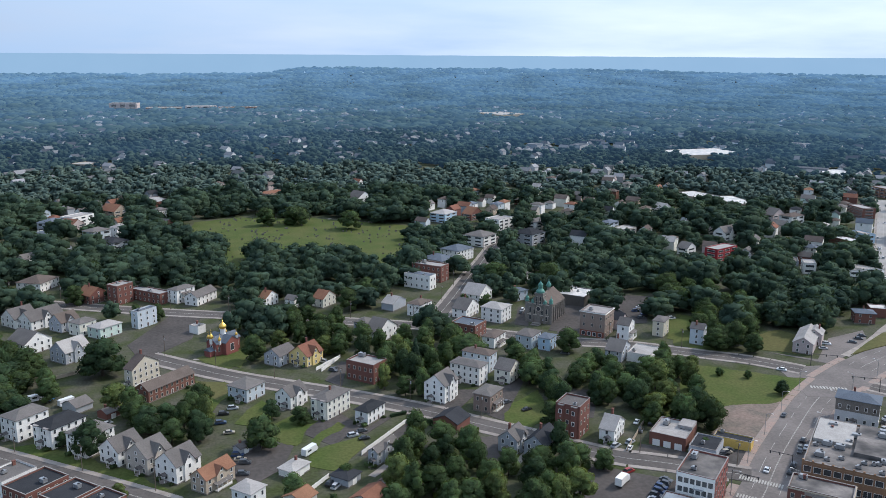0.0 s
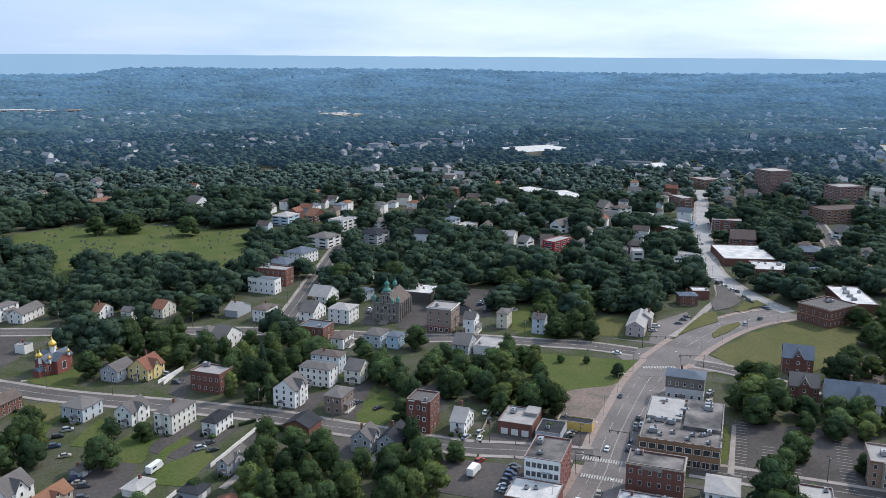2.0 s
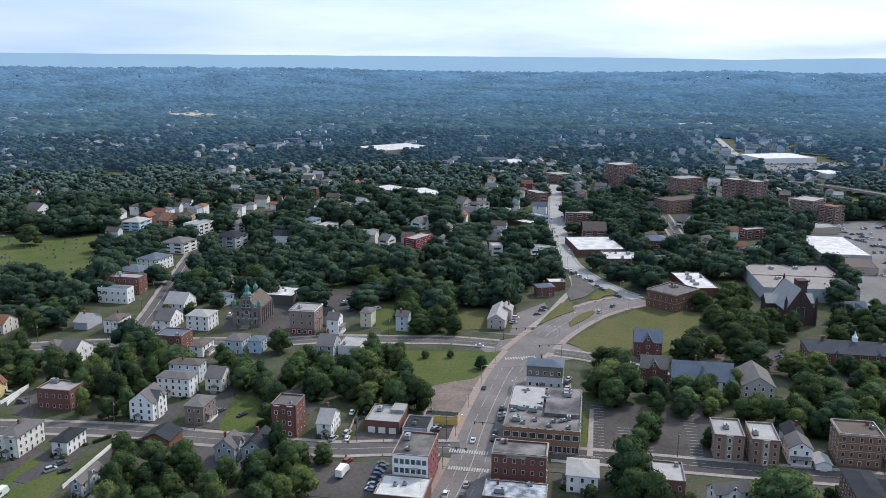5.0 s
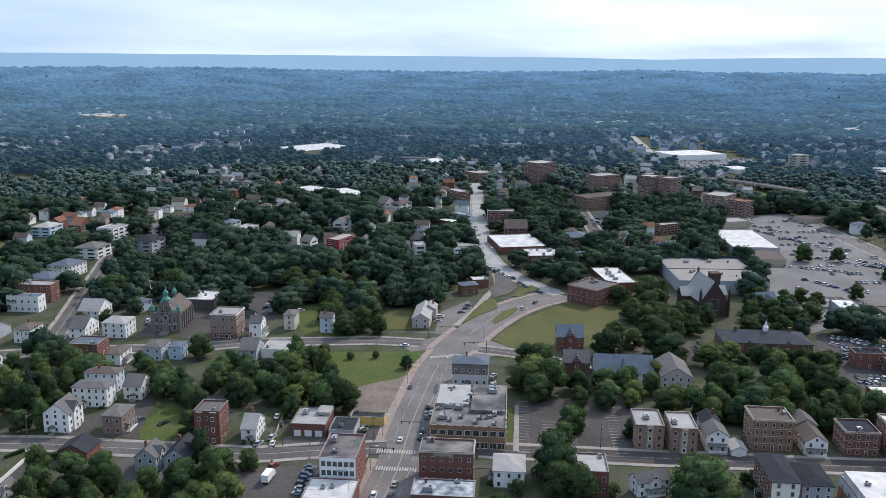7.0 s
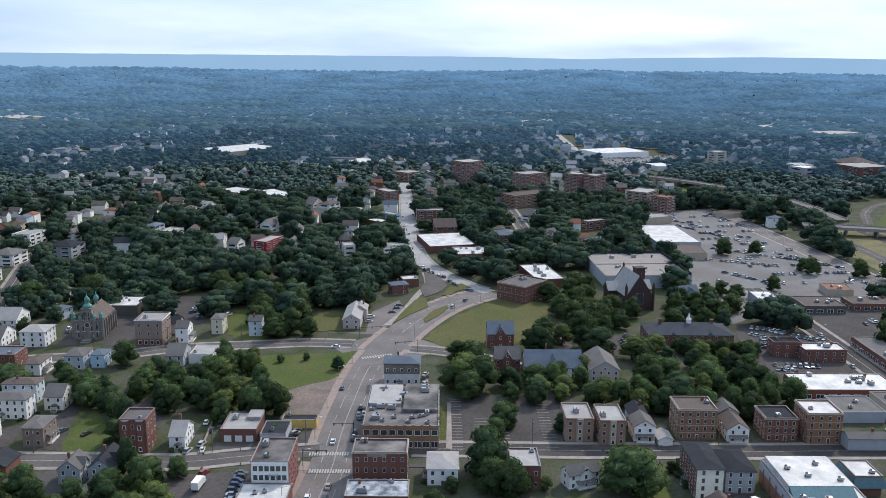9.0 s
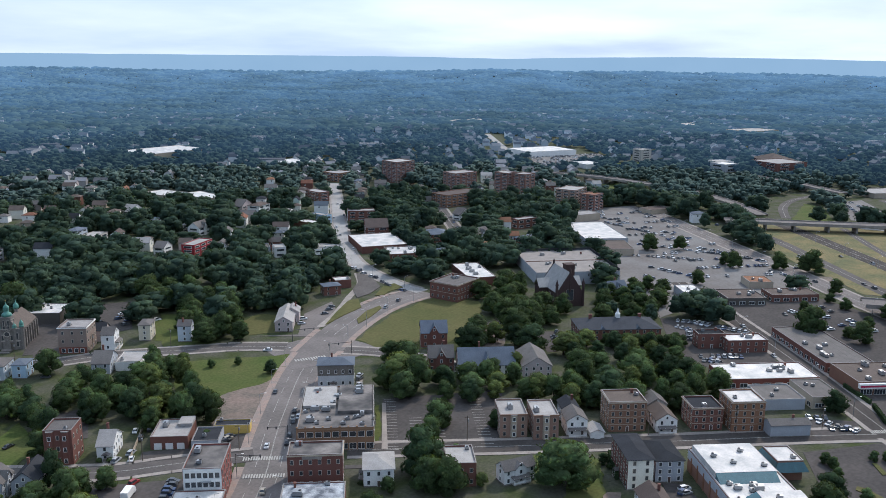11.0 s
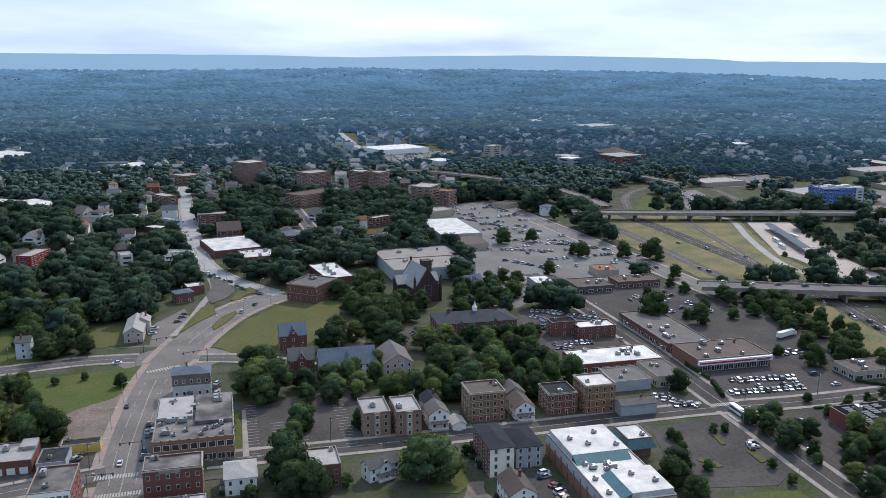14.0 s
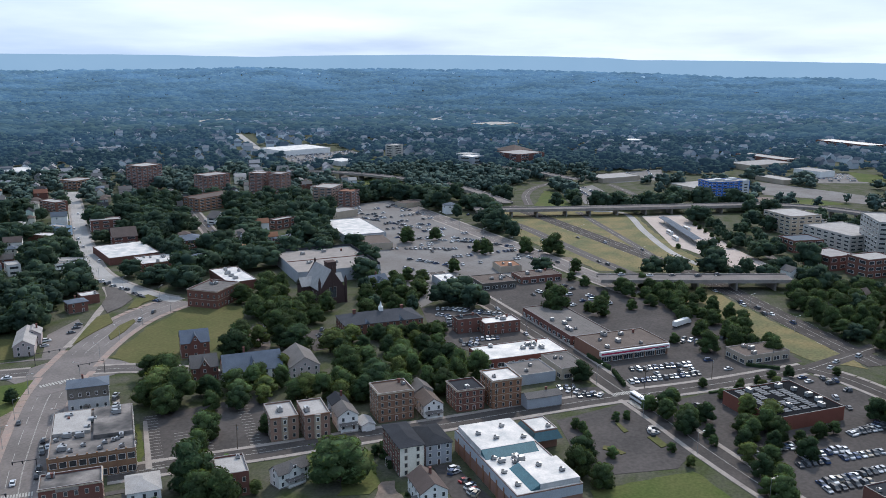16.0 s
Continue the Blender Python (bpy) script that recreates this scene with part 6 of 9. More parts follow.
building(6.2, 264.6, 7.2, 8.3, 7.0, 45, 2, 'white', 'hip', 'light', '', 2)
building(5.7, 305.9, 6.5, 3.7, 3.0, 45, 1, 'grey', 'gu', 'grey', '', 2)
building(22.7, 284.3, 9.1, 6.6, 3.0, 45, 1, 'white', 'hip', 'light', '', 2)
building(39.4, 273.6, 7.3, 7.6, 3.0, 45, 1, 'grey', 'hip', 'dark', '', 2)
building(52.7, 265.0, 3.6, 5.3, 3.0, 45, 1, 'beige', 'gu', 'brown', '', 2)
building(22.4, 260.9, 7.8, 7.9, 4.0, 45, 1, 'beige', 'gu', 'rust', '', 2)
building(44.9, 254.8, 10.9, 9.0, 4.2, 45, 1, 'beige', 'gu', 'rust', '', 2)
building(39.3, 397.9, 12.1, 10.9, 5.5, 45, 2, 'yellow', 'cross', 'rust', '', 2)
building(27.1, 400.7, 12.0, 9.4, 5.5, 45, 2, 'grey', 'gu', 'grey', '', 1)
building(63.9, 369.7, 10.7, 15.0, 8.6, 45, 2, 'brick', 'flat', 'light', '', 2)
building(91.0, 338.4, 11.5, 10.3, 8.2, 45, 3, 'white', 'cross', 'grey', '', 2)
building(108.6, 355.0, 8.3, 15.0, 8.7, 45, 3, 'white', 'hip', 'grey', '', 2)
building(117.9, 368.9, 7.8, 14.5, 8.8, 45, 3, 'bluegrey', 'hip', 'brown', '', 2)
building(126.3, 352.4, 11.3, 7.9, 6.5, 45, 2, 'cream2', 'gv', 'grey', '', 2)
fitted(107.5, 323.3, 11.6, 7.9, 7.7, 45, 2, 'brickst', 'hip', 'grey', 'porch', 2)
fitted(132.1, 291.8, 11.0, 10.0, 12.9, 45, 3, 'brick', 'flat', 'grey', 'bays', 2)
building(145.2, 283.4, 12.2, 5.9, 5.7, 45, 2, 'white', 'gv', 'light', '', 2)
building(104.3, 283.3, 9.4, 7.7, 6.0, 45, 2, 'grey', 'cross', 'grey', '', 2)
building(113.8, 278.1, 13.4, 8.2, 6.0, 45, 2, 'grey', 'cross', 'dark', '', 2)
building(87.3, 308.4, 10.6, 11.0, 4.2, 45, 1, 'brick', 'gu', 'dark', '', 2)
fitted(151.7, 230.3, 18.7, 12.6, 13.0, 45, 4, 'office', 'flat', 'patchy', 'office', 2)
building(138.9, 218.5, 14.1, 16.5, 6.0, 45, 1, 'brick', 'flat', 'white', '', 2)
fitted(167.3, 275.5, 16.4, 13.9, 4.7, 45, 1, 'brick', 'flat', 'light', 'garage', 2)
building(173.4, 262.0, 12.6, 9.9, 4.2, 45, 1, 'grey', 'flat', 'dark', '', 2)
building(187.3, 265.4, 5.6, 13.9, 3.2, 45, 1, 'yellowshop', 'flat', 'dark', '', 2)
fitted(217.2, 236.8, 42.4, 28.8, 8.5, 45, 2, 'arcade', 'flat', 'patchy', 'arcade', 2)
fitted(181.1, 208.9, 10.8, 18.8, 12.0, 45, 3, 'brick', 'flat', 'patchy', 'arch', 2)
building(169.2, 196.9, 11.5, 20.8, 5.0, 45, 1, 'brick', 'flat', 'silver', '', 2)
building(248.7, 271.8, 10.4, 16.0, 10.8, 45, 2, 'sign', 'hip', 'slate', '', 2)
building(197.1, 194.2, 10.5, 13.0, 6.5, 315, 2, 'white', 'hip', 'light', '', 2)
building(216.3, 173.1, 14.2, 10.2, 8.2, 45, 2, 'brick', 'flat', 'light', '', 2)
fitted(228.4, 157.4, 12.6, 5.8, 5.5, 337, 2, 'white', 'cross', 'grey', 'porch', 2)
fitted(261.1, 183.4, 10.8, 15.7, 9.0, 315, 3, 'twin', 'flat', 'light', 'bay1', 2)
fitted(267.7, 172.7, 9.8, 15.8, 9.6, 315, 3, 'twin', 'flat', 'light', 'bay1', 2)
fitted(276.8, 163.5, 8.2, 10.4, 6.5, 315, 2, 'white', 'gv', 'grey', 'porch', 2)
building(285.0, 171.5, 7.0, 9.0, 6.5, 315, 2, 'grey', 'gv', 'dark', '', 2)
building(312.5, 147.0, 8.0, 9.5, 6.5, 315, 2, 'beige', 'gv', 'grey', '', 2)
building(278.8, 155.1, 5.4, 8.1, 2.7, 315, 1, 'white', 'gv', 'light', '', 2)
fitted(294.5, 151.6, 15.0, 13.3, 12.0, 315, 4, 'brick2', 'flat', 'brown', 'apart', 2)
fitted(304.3, 139.7, 8.4, 15.0, 5.5, 315, 2, 'white', 'gv', 'brown', 'porch', 2)
fitted(257.1, 127.6, 9.0, 20.6, 11.2, 315, 4, 'brick', 'hip', 'dark', 'cream_end', 2)
building(267.3, 121.0, 10.1, 16.6, 8.2, 315, 3, 'grey', 'hip', 'dark', '', 2)
building(237.4, 108.5, 9.3, 13.9, 6.0, 315, 2, 'white', 'gv', 'brown', '', 2)
fitted(316.4, 127.7, 12.4, 12.6, 9.0, 315, 3, 'brick', 'flat', 'dark', 'apart', 2)
fitted(326.4, 115.4, 13.4, 13.6, 12.0, 315, 4, 'brick3', 'flat', 'white', 'apart', 2)
building(329.9, 98.0, 16.3, 6.1, 5.1, 315, 1, 'grey', 'gu', 'grey', '', 2)
fitted(382.6, 127.0, 43.9, 20.4, 4.2, 315, 1, 'redbrick', 'flat', 'white', 'shop', 1)
fitted(374.4, 100.9, 14.0, 20.9, 5.0, 315, 1, 'tan', 'flat', 'grey', 'shop', 2)
building(359.5, 113.1, 18.0, 17.2, 4.5, 315, 1, 'grey', 'flat', 'grey', '', 2)
fitted(264.4, 87.1, 24.1, 53.6, 8.0, 315, 1, 'market', 'flat', 'white', 'market', 2)
fitted(295.3, 88.1, 9.5, 12.1, 7.0, 315, 1, 'market', 'flat', 'white', 'teal', 2)
fitted(364.9, 3.6, 35.6, 31.5, 5.8, 315, 1, 'redbrick', 'flat', 'black', 'solar', 2)
fitted(432.6, 18.6, 26.7, 15.0, 4.2, 315, 1, 'tan', 'flat', 'brown', 'shop', 1)
building(296.4, -32.8, 13.1, 8.4, 6.0, 315, 1, 'brick', 'flat', 'dark', '', 2)
fitted(413.7, 82.7, 39.6, 24.1, 6.0, 315, 1, 'brick2', 'flat', 'brown', 'stripe', 1)
fitted(439.9, 119.5, 23.8, 56.6, 4.5, 315, 1, 'brick', 'flat', 'grey', 'shop', 1)
fitted(507.8, 187.8, 24.1, 21.7, 4.2, 315, 1, 'shed', 'flat', 'brown', 'shop', 1)
fitted(533.5, 166.2, 29.8, 15.5, 4.2, 315, 1, 'brick', 'flat', 'brown', 'shop', 1)
building(551.1, 193.5, 15.6, 16.7, 4.2, 310, 1, 'tan', 'flat', 'rust', '', 1)
building(412.0, 166.2, 14.2, 8.2, 7.3, 315, 2, 'brick', 'flat', 'dark', '', 1)
building(419.1, 150.7, 20.8, 11.1, 6.0, 315, 2, 'brick', 'flat', 'white', '', 1)
building(497.6, 216.5, 12.9, 18.7, 4.2, 315, 1, 'grey', 'flat', 'white', '', 1)
fitted(497.2, 307.8, 56.7, 65.1, 8.0, 318, 1, 'grey', 'flat', 'taupe', 'mall', 1)
fitted(397.0, 212.3, 43.6, 20.5, 6.0, 315, 2, 'brick', 'hip', 'charcoal', 'hall', 1)
building(307.1, 231.5, 26.5, 15.2, 5.5, 315, 2, 'white', 'cross', 'slate', '', 2)
building(323.5, 215.3, 13.7, 22.0, 5.5, 315, 2, 'pink', 'gv', 'grey', '', 2)
building(296.0, 250.0, 12.0, 10.8, 7.0, 315, 2, 'brick', 'cross', 'grey', '', 2)
building(320.2, 275.5, 13.5, 12.0, 8.0, 315, 2, 'brick', 'cross', 'slate', '', 1)
building(291.2, 358.5, 9.5, 27.1, 5.5, 315, 2, 'pink', 'gv', 'light', '', 1)
building(299.4, 362.7, 7.9, 10.5, 6.0, 315, 2, 'pink', 'gv', 'light', '', 1)
fitted(398.9, 326.3, 24.6, 20.3, 10.1, 6, 2, 'brick', 'flat', 'grey', 'apart', 1)
building(439.5, 343.5, 18.3, 40.7, 6.0, 326, 1, 'brick', 'flat', 'white', '', 1)
building(470.9, 464.9, 35.8, 47.7, 5.0, 329, 1, 'brick', 'flat', 'white', '', 0)
building(453.5, 419.5, 26.0, 26.0, 6.0, 325, 2, 'brick', 'flat', 'white', '', 1)
building(506.0, 501.0, 19.0, 19.0, 7.0, 321, 2, 'brick', 'gu', 'brown', '', 0)
building(511.3, 436.5, 14.8, 19.0, 9.0, 326, 3, 'brick', 'hip', 'slate', '', 0)
building(1543.2, 1238.4, 110.0, 50.0, 8.0, 355, 1, 'white', 'flat', 'light', '', 0)
building(1815.6, 815.8, 90.0, 45.0, 8.0, 345, 1, 'white', 'flat', 'light', '', 0)
building(1718.7, 643.1, 86.3, 58.6, 10.0, 342, 1, 'tan', 'flat', 'light', '', 0)
building(1150.0, 590.0, 22.0, 16.0, 17.0, 345, 5, 'concrete', 'flat', 'light', '', 0)
building(702.4, 2051.0, 81.3, 110.3, 11.0, 18, 1, 'tan', 'flat', 'light', '', 0)
building(764.2, 918.8, 37.0, 39.9, 6.0, 360, 1, 'white', 'flat', 'white', '', 0)
building(677.6, 405.8, 32.8, 16.6, 6.0, 339, 1, 'tan', 'flat', 'light', '', 0)
building(591.6, 671.5, 12.9, 26.0, 9.0, 351, 3, 'brick', 'flat', 'light', '', 0)
building(509.5, 573.5, 8.8, 18.4, 7.0, 358, 2, 'blue', 'flat', 'light', '', 0)
building(486.1, 567.8, 10.8, 25.3, 5.0, 6, 1, 'brick', 'flat', 'white', '', 0)
building(424.8, 472.4, 11.8, 20.3, 6.0, 21, 2, 'white', 'flat', 'light', '', 0)
building(536.9, 550.7, 24.0, 13.0, 10.0, 320, 3, 'brick', 'flat', 'light', '', 0)
building(326.5, 662.4, 14.2, 10.1, 8.2, 30, 3, 'bluegrey', 'hip', 'slate', '', 0)
building(331.2, 643.3, 17.6, 12.4, 6.0, 27, 2, 'beige', 'flat', 'light', '', 0)
building(399.1, 666.7, 13.6, 11.2, 6.0, 24, 2, 'bluegrey', 'flat', 'slate', '', 0)
building(404.8, 607.6, 17.6, 11.0, 7.0, 22, 2, 'white', 'cross', 'grey', '', 0)
building(402.6, 629.0, 13.9, 10.6, 6.0, 22, 2, 'beige', 'flat', 'light', '', 0)
building(344.5, 566.3, 12.4, 8.6, 5.5, 28, 2, 'white', 'gv', 'grey', '', 0)
building(411.5, 723.8, 17.1, 11.1, 6.0, 25, 2, 'white', 'gv', 'light', '', 0)
building(497.2, 672.6, 17.9, 10.4, 6.0, 20, 2, 'pink', 'gv', 'grey', '', 0)
building(505.5, 658.1, 19.0, 12.7, 7.0, 19, 2, 'white', 'hip', 'brown', '', 0)
building(228.6, 743.0, 17.6, 10.7, 6.0, 36, 2, 'brick', 'gv', 'rust', '', 0)
building(-76.1, 693.1, 14.1, 18.1, 5.5, 39, 2, 'grey', 'hip', 'dark', '', 0)
building(-117.5, 772.3, 13.6, 15.2, 5.5, 51, 2, 'pink', 'gv', 'rust', '', 0)
building(-89.6, 834.8, 16.7, 18.6, 6.0, 48, 2, 'tan', 'gv', 'rust', '', 0)
building(552.2, 379.1, 19.0, 9.4, 7.0, 355, 2, 'brick', 'hip', 'slate', '', 0)
building(613.1, 423.0, 23.0, 8.8, 8.0, 346, 2, 'brick', 'flat', 'light', '', 0)
building(544.8, 421.3, 17.5, 9.8, 6.0, 1, 2, 'grey', 'cross', 'grey', '', 0)
building(605.7, 488.7, 15.9, 9.4, 6.0, 4, 2, 'white', 'gv', 'grey', '', 0)
building(466.8, 251.6, 12.2, 8.9, 6.0, 332, 2, 'grey', 'cross', 'slate', '', 1)
building(1036.5, 232.0, 57.7, 34.0, 5.0, 323, 1, 'tan', 'flat', 'light', '', 0)
building(1161.8, 395.0, 51.7, 47.0, 14.0, 334, 4, 'brick', 'flat', 'light', '', 0)
building(1144.5, 469.1, 26.0, 26.0, 10.0, 327, 3, 'white', 'flat', 'light', '', 0)
building(418.9, 469.0, 17.5, 6.7, 6.0, 333, 2, 'white', 'flat', 'light', '', 0)
building(393.5, 508.4, 8.8, 14.7, 6.0, 327, 2, 'grey', 'flat', 'grey', '', 0)
building(397.8, 495.4, 8.4, 12.7, 7.0, 330, 2, 'white', 'flat', 'light', '', 0)
building(360.5, 545.4, 25.0, 10.8, 9.0, 24, 3, 'red', 'flat', 'light', '', 0)
building(350.6, 387.2, 10.8, 8.7, 6.0, 333, 2, 'brick', 'hip', 'slate', '', 1)
building(367.8, 395.5, 10.4, 9.2, 5.0, 331, 1, 'brick', 'flat', 'white', '', 1)
building(228.0, 395.0, 10.7, 5.9, 8.5, 45, 3, 'cream', 'hip', 'grey', '', 1)
building(239.4, 376.7, 7.0, 6.9, 8.8, 45, 3, 'bluegrey', 'gv', 'grey', '', 1)
building(209.6, 465.1, 17.7, 19.4, 6.0, 315, 1, 'shed', 'flat', 'white', '', 1)
fitted(195.5, 405.4, 14.4, 13.9, 12.8, 45, 3, 'brickst', 'flat', 'light', 'cornice', 1)
fitted(206.8, 394.0, 9.2, 6.4, 8.4, 45, 2, 'white', 'gv', 'grey', 'porch', 1)
building(188.9, 366.8, 13.5, 8.4, 5.5, 45, 2, 'grey', 'gv', 'grey', '', 1)
building(200.6, 362.8, 15.1, 11.6, 4.2, 45, 1, 'white', 'flat', 'light', '', 1)
building(160.1, 388.1, 8.6, 6.3, 6.6, 45, 2, 'blue', 'hip', 'slate', '', 1)
building(152.3, 394.6, 11.9, 8.9, 7.0, 45, 2, 'bluegrey', 'hip', 'grey', '', 1)
fitted(135.7, 400.5, 13.0, 6.8, 5.8, 45, 2, 'white', 'hip', 'brown', 'porch', 1)
building(127.8, 419.5, 12.9, 14.6, 7.0, 45, 2, 'brick', 'flat', 'slate', '', 1)
building(150.6, 441.3, 12.6, 12.7, 8.2, 45, 3, 'white', 'hip', 'light', '', 1)
building(136.4, 454.0, 15.2, 9.0, 5.6, 45, 2, 'white', 'gv', 'grey', '', 1)
building(152.2, 482.8, 16.1, 12.2, 5.5, 45, 2, 'white', 'gv', 'light', '', 1)
building(176.9, 478.3, 9.4, 7.8, 6.0, 24, 2, 'bluegrey', 'hip', 'slate', '', 1)
building(194.2, 514.8, 5.9, 6.0, 7.0, 25, 2, 'white', 'hip', 'grey', '', 1)
building(111.3, 462.4, 12.7, 8.8, 7.3, 45, 2, 'white', 'hip', 'brown', '', 1)
building(99.5, 478.4, 14.0, 8.1, 4.4, 45, 1, 'grey', 'gv', 'light', '', 1)
building(125.6, 520.6, 8.0, 19.2, 8.6, 45, 2, 'white', 'flat', 'slate', '', 1)
building(137.1, 539.1, 10.7, 22.2, 10.3, 45, 3, 'brick', 'flat', 'light', '', 1)
building(148.6, 561.3, 16.4, 19.0, 9.0, 37, 3, 'white', 'hip', 'slate', '', 1)
building(170.5, 591.7, 19.0, 16.3, 8.2, 36, 3, 'white', 'hip', 'slate', '', 1)
building(202.3, 636.4, 19.0, 18.5, 8.2, 39, 3, 'white', 'hip', 'grey', '', 0)
building(199.9, 739.1, 19.0, 16.6, 8.2, 42, 3, 'blue', 'hip', 'light', '', 0)
building(238.6, 695.8, 21.4, 15.3, 9.0, 35, 3, 'white', 'flat', 'light', '', 0)
building(242.1, 632.5, 19.0, 19.0, 9.0, 36, 3, 'grey', 'hip', 'dark', '', 0)
building(268.0, 681.9, 19.0, 12.5, 8.2, 32, 3, 'white', 'hip', 'grey', '', 0)
building(-110.3, 575.2, 19.0, 16.9, 5.8, 64, 2, 'white', 'hip', 'brown', '', 1)
building(-56.9, 529.9, 11.7, 9.0, 11.1, 45, 3, 'brick', 'flat', 'light', '', 1)
building(-40.2, 530.1, 8.2, 26.7, 6.1, 45, 2, 'brick', 'flat', 'light', '', 1)
fitted(-21.8, 524.3, 14.2, 7.8, 8.2, 45, 3, 'white', 'hip', 'grey', 'porch', 1)
building(-10.4, 519.0, 19.6, 8.7, 5.5, 55, 2, 'white', 'gu', 'grey', '', 1)
building(-73.5, 535.8, 12.8, 11.7, 5.5, 45, 2, 'brick', 'gv', 'rust', '', 1)
building(-106.3, 496.1, 13.5, 11.9, 5.5, 45, 2, 'white', 'cross', 'grey', '', 1)
building(-94.4, 492.0, 20.2, 11.2, 5.5, 45, 2, 'white', 'cross', 'grey', '', 1)
building(-81.1, 481.4, 11.5, 10.1, 5.7, 45, 2, 'grey', 'cross', 'brown', '', 1)
building(-70.7, 471.4, 10.4, 8.9, 7.0, 45, 2, 'cream2', 'hip', 'grey', '', 1)
building(-59.1, 465.2, 13.6, 10.2, 6.0, 45, 2, 'mint', 'hip', 'light', '', 1)
building(-40.1, 478.2, 13.2, 5.2, 9.0, 45, 3, 'bluegrey', 'flat', 'slate', '', 1)
building(-92.7, 449.3, 15.0, 14.1, 6.0, 45, 2, 'white', 'gv', 'grey', '', 1)
building(-71.1, 430.3, 14.1, 11.5, 6.0, 45, 2, 'grey', 'cross', 'light', '', 1)
building(-11.9, 458.4, 5.7, 6.2, 4.0, 45, 1, 'white', 'flat', 'light', '', 1)
building(28.4, 502.7, 11.3, 5.7, 5.5, 45, 2, 'white', 'gv', 'rust', '', 1)
building(42.2, 494.1, 6.5, 7.2, 5.5, 45, 2, 'white', 'gv', 'grey', '', 1)
building(60.5, 494.4, 12.4, 7.9, 5.5, 45, 2, 'cream2', 'gv', 'rust', '', 1)
building(81.1, 424.5, 17.2, 9.0, 6.0, 45, 2, 'white', 'gv', 'grey', '', 1)
building(-132.4, 773.7, 19.0, 15.3, 8.0, 55, 2, 'grey', 'hip', 'slate', '', 0)
building(-92.2, 725.3, 17.1, 13.3, 8.0, 46, 2, 'bluegrey', 'hip', 'grey', '', 0)
building(-135.5, 739.0, 15.0, 15.6, 5.0, 46, 1, 'white', 'flat', 'slate', '', 0)
building(-115.3, 791.8, 24.4, 13.9, 9.0, 52, 3, 'white', 'flat', 'light', '', 0)
building(-58.7, 890.7, 24.9, 32.3, 5.0, 29, 1, 'brick', 'flat', 'light', '', 0)
building(-159.9, 1206.7, 26.0, 26.0, 7.0, 50, 2, 'tan', 'flat', 'light', '', 0)
building(61.1, 915.8, 30.6, 21.8, 5.0, 35, 1, 'tan', 'flat', 'rust', '', 0)
building(142.4, 852.2, 19.0, 16.4, 7.0, 33, 2, 'white', 'gv', 'grey', '', 0)
building(492.6, 796.4, 29.6, 43.5, 5.0, 11, 1, 'tan', 'flat', 'white', '', 0)
building(506.4, 751.5, 24.1, 49.4, 6.0, 355, 1, 'tan', 'flat', 'white', '', 0)
building(722.0, 1163.2, 109.3, 78.1, 7.0, 5, 1, 'tan', 'flat', 'white', '', 0)
building(-215.0, 2440.0, 70.0, 40.0, 24.0, 352, 7, 'pink', 'flat', 'light', '', 0)
building(-115.0, 2440.0, 90.0, 50.0, 12.0, 356, 2, 'twin', 'flat', 'light', '', 0)
building(-20.0, 2430.0, 80.0, 40.0, 15.0, 358, 3, 'pink', 'flat', 'white', '', 0)
building(80.0, 2440.0, 110.0, 40.0, 11.0, 3, 2, 'twin', 'flat', 'light', '', 0)
building(26.1, 2495.2, 26.0, 26.0, 10.0, 35, 3, 'tan', 'flat', 'light', '', 0)
building(735.2, 690.4, 28.0, 25.9, 27.0, 354, 9, 'tower', 'flat', 'light', '', 0)
building(741.4, 601.6, 31.0, 22.1, 21.0, 349, 7, 'tower', 'flat', 'light', '', 0)
building(670.4, 546.3, 50.6, 22.8, 12.0, 351, 4, 'brick3', 'flat', 'brown', '', 0)
building(756.4, 549.5, 17.6, 17.0, 24.0, 4, 8, 'tower', 'flat', 'light', '', 0)
building(761.0, 527.6, 18.2, 15.4, 24.0, 359, 8, 'tower', 'flat', 'light', '', 0)
building(743.3, 456.8, 29.0, 21.3, 17.0, 9, 6, 'twin', 'flat', 'light', '', 0)
building(737.3, 429.3, 17.7, 16.1, 15.0, 1, 5, 'tower', 'flat', 'rust', '', 0)
building(706.4, 763.7, 26.0, 26.0, 10.0, 3, 3, 'brick3', 'flat', 'light', '', 0)
building(1122.6, 748.0, 85.9, 64.5, 8.0, 337, 1, 'white', 'flat', 'white', '', 0)
building(1028.5, 609.5, 29.7, 35.8, 6.0, 338, 1, 'white', 'flat', 'white', '', 0)
building(1120.1, 452.6, 26.0, 26.0, 10.0, 340, 2, 'grey', 'flat', 'white', '', 0)
building(761.4, 372.4, 26.8, 15.9, 4.2, 341, 1, 'tan', 'flat', 'brown', '', 0)
building(616.0, 354.7, 35.0, 70.4, 6.0, 317, 1, 'grey', 'flat', 'white', '', 0)
building(579.3, 315.9, 24.6, 31.9, 5.0, 312, 1, 'tan', 'flat', 'brown', '', 0)
fitted(962.0, 94.0, 46.0, 26.0, 17.0, 309, 6, 'bluewrap', 'flat', 'light', 'shell', 0)
building(785.5, 18.1, 31.0, 35.5, 16.0, 311, 5, 'tan', 'flat', 'light', '', 0)
building(747.1, -24.0, 40.0, 51.3, 12.0, 313, 4, 'concrete', 'flat', 'light', '', 0)
building(709.3, 8.0, 25.7, 20.9, 9.0, 305, 2, 'brick', 'flat', 'slate', '', 0)
building(657.0, -12.8, 24.1, 24.1, 10.0, 316, 2, 'brick', 'flat', 'light', '', 0)
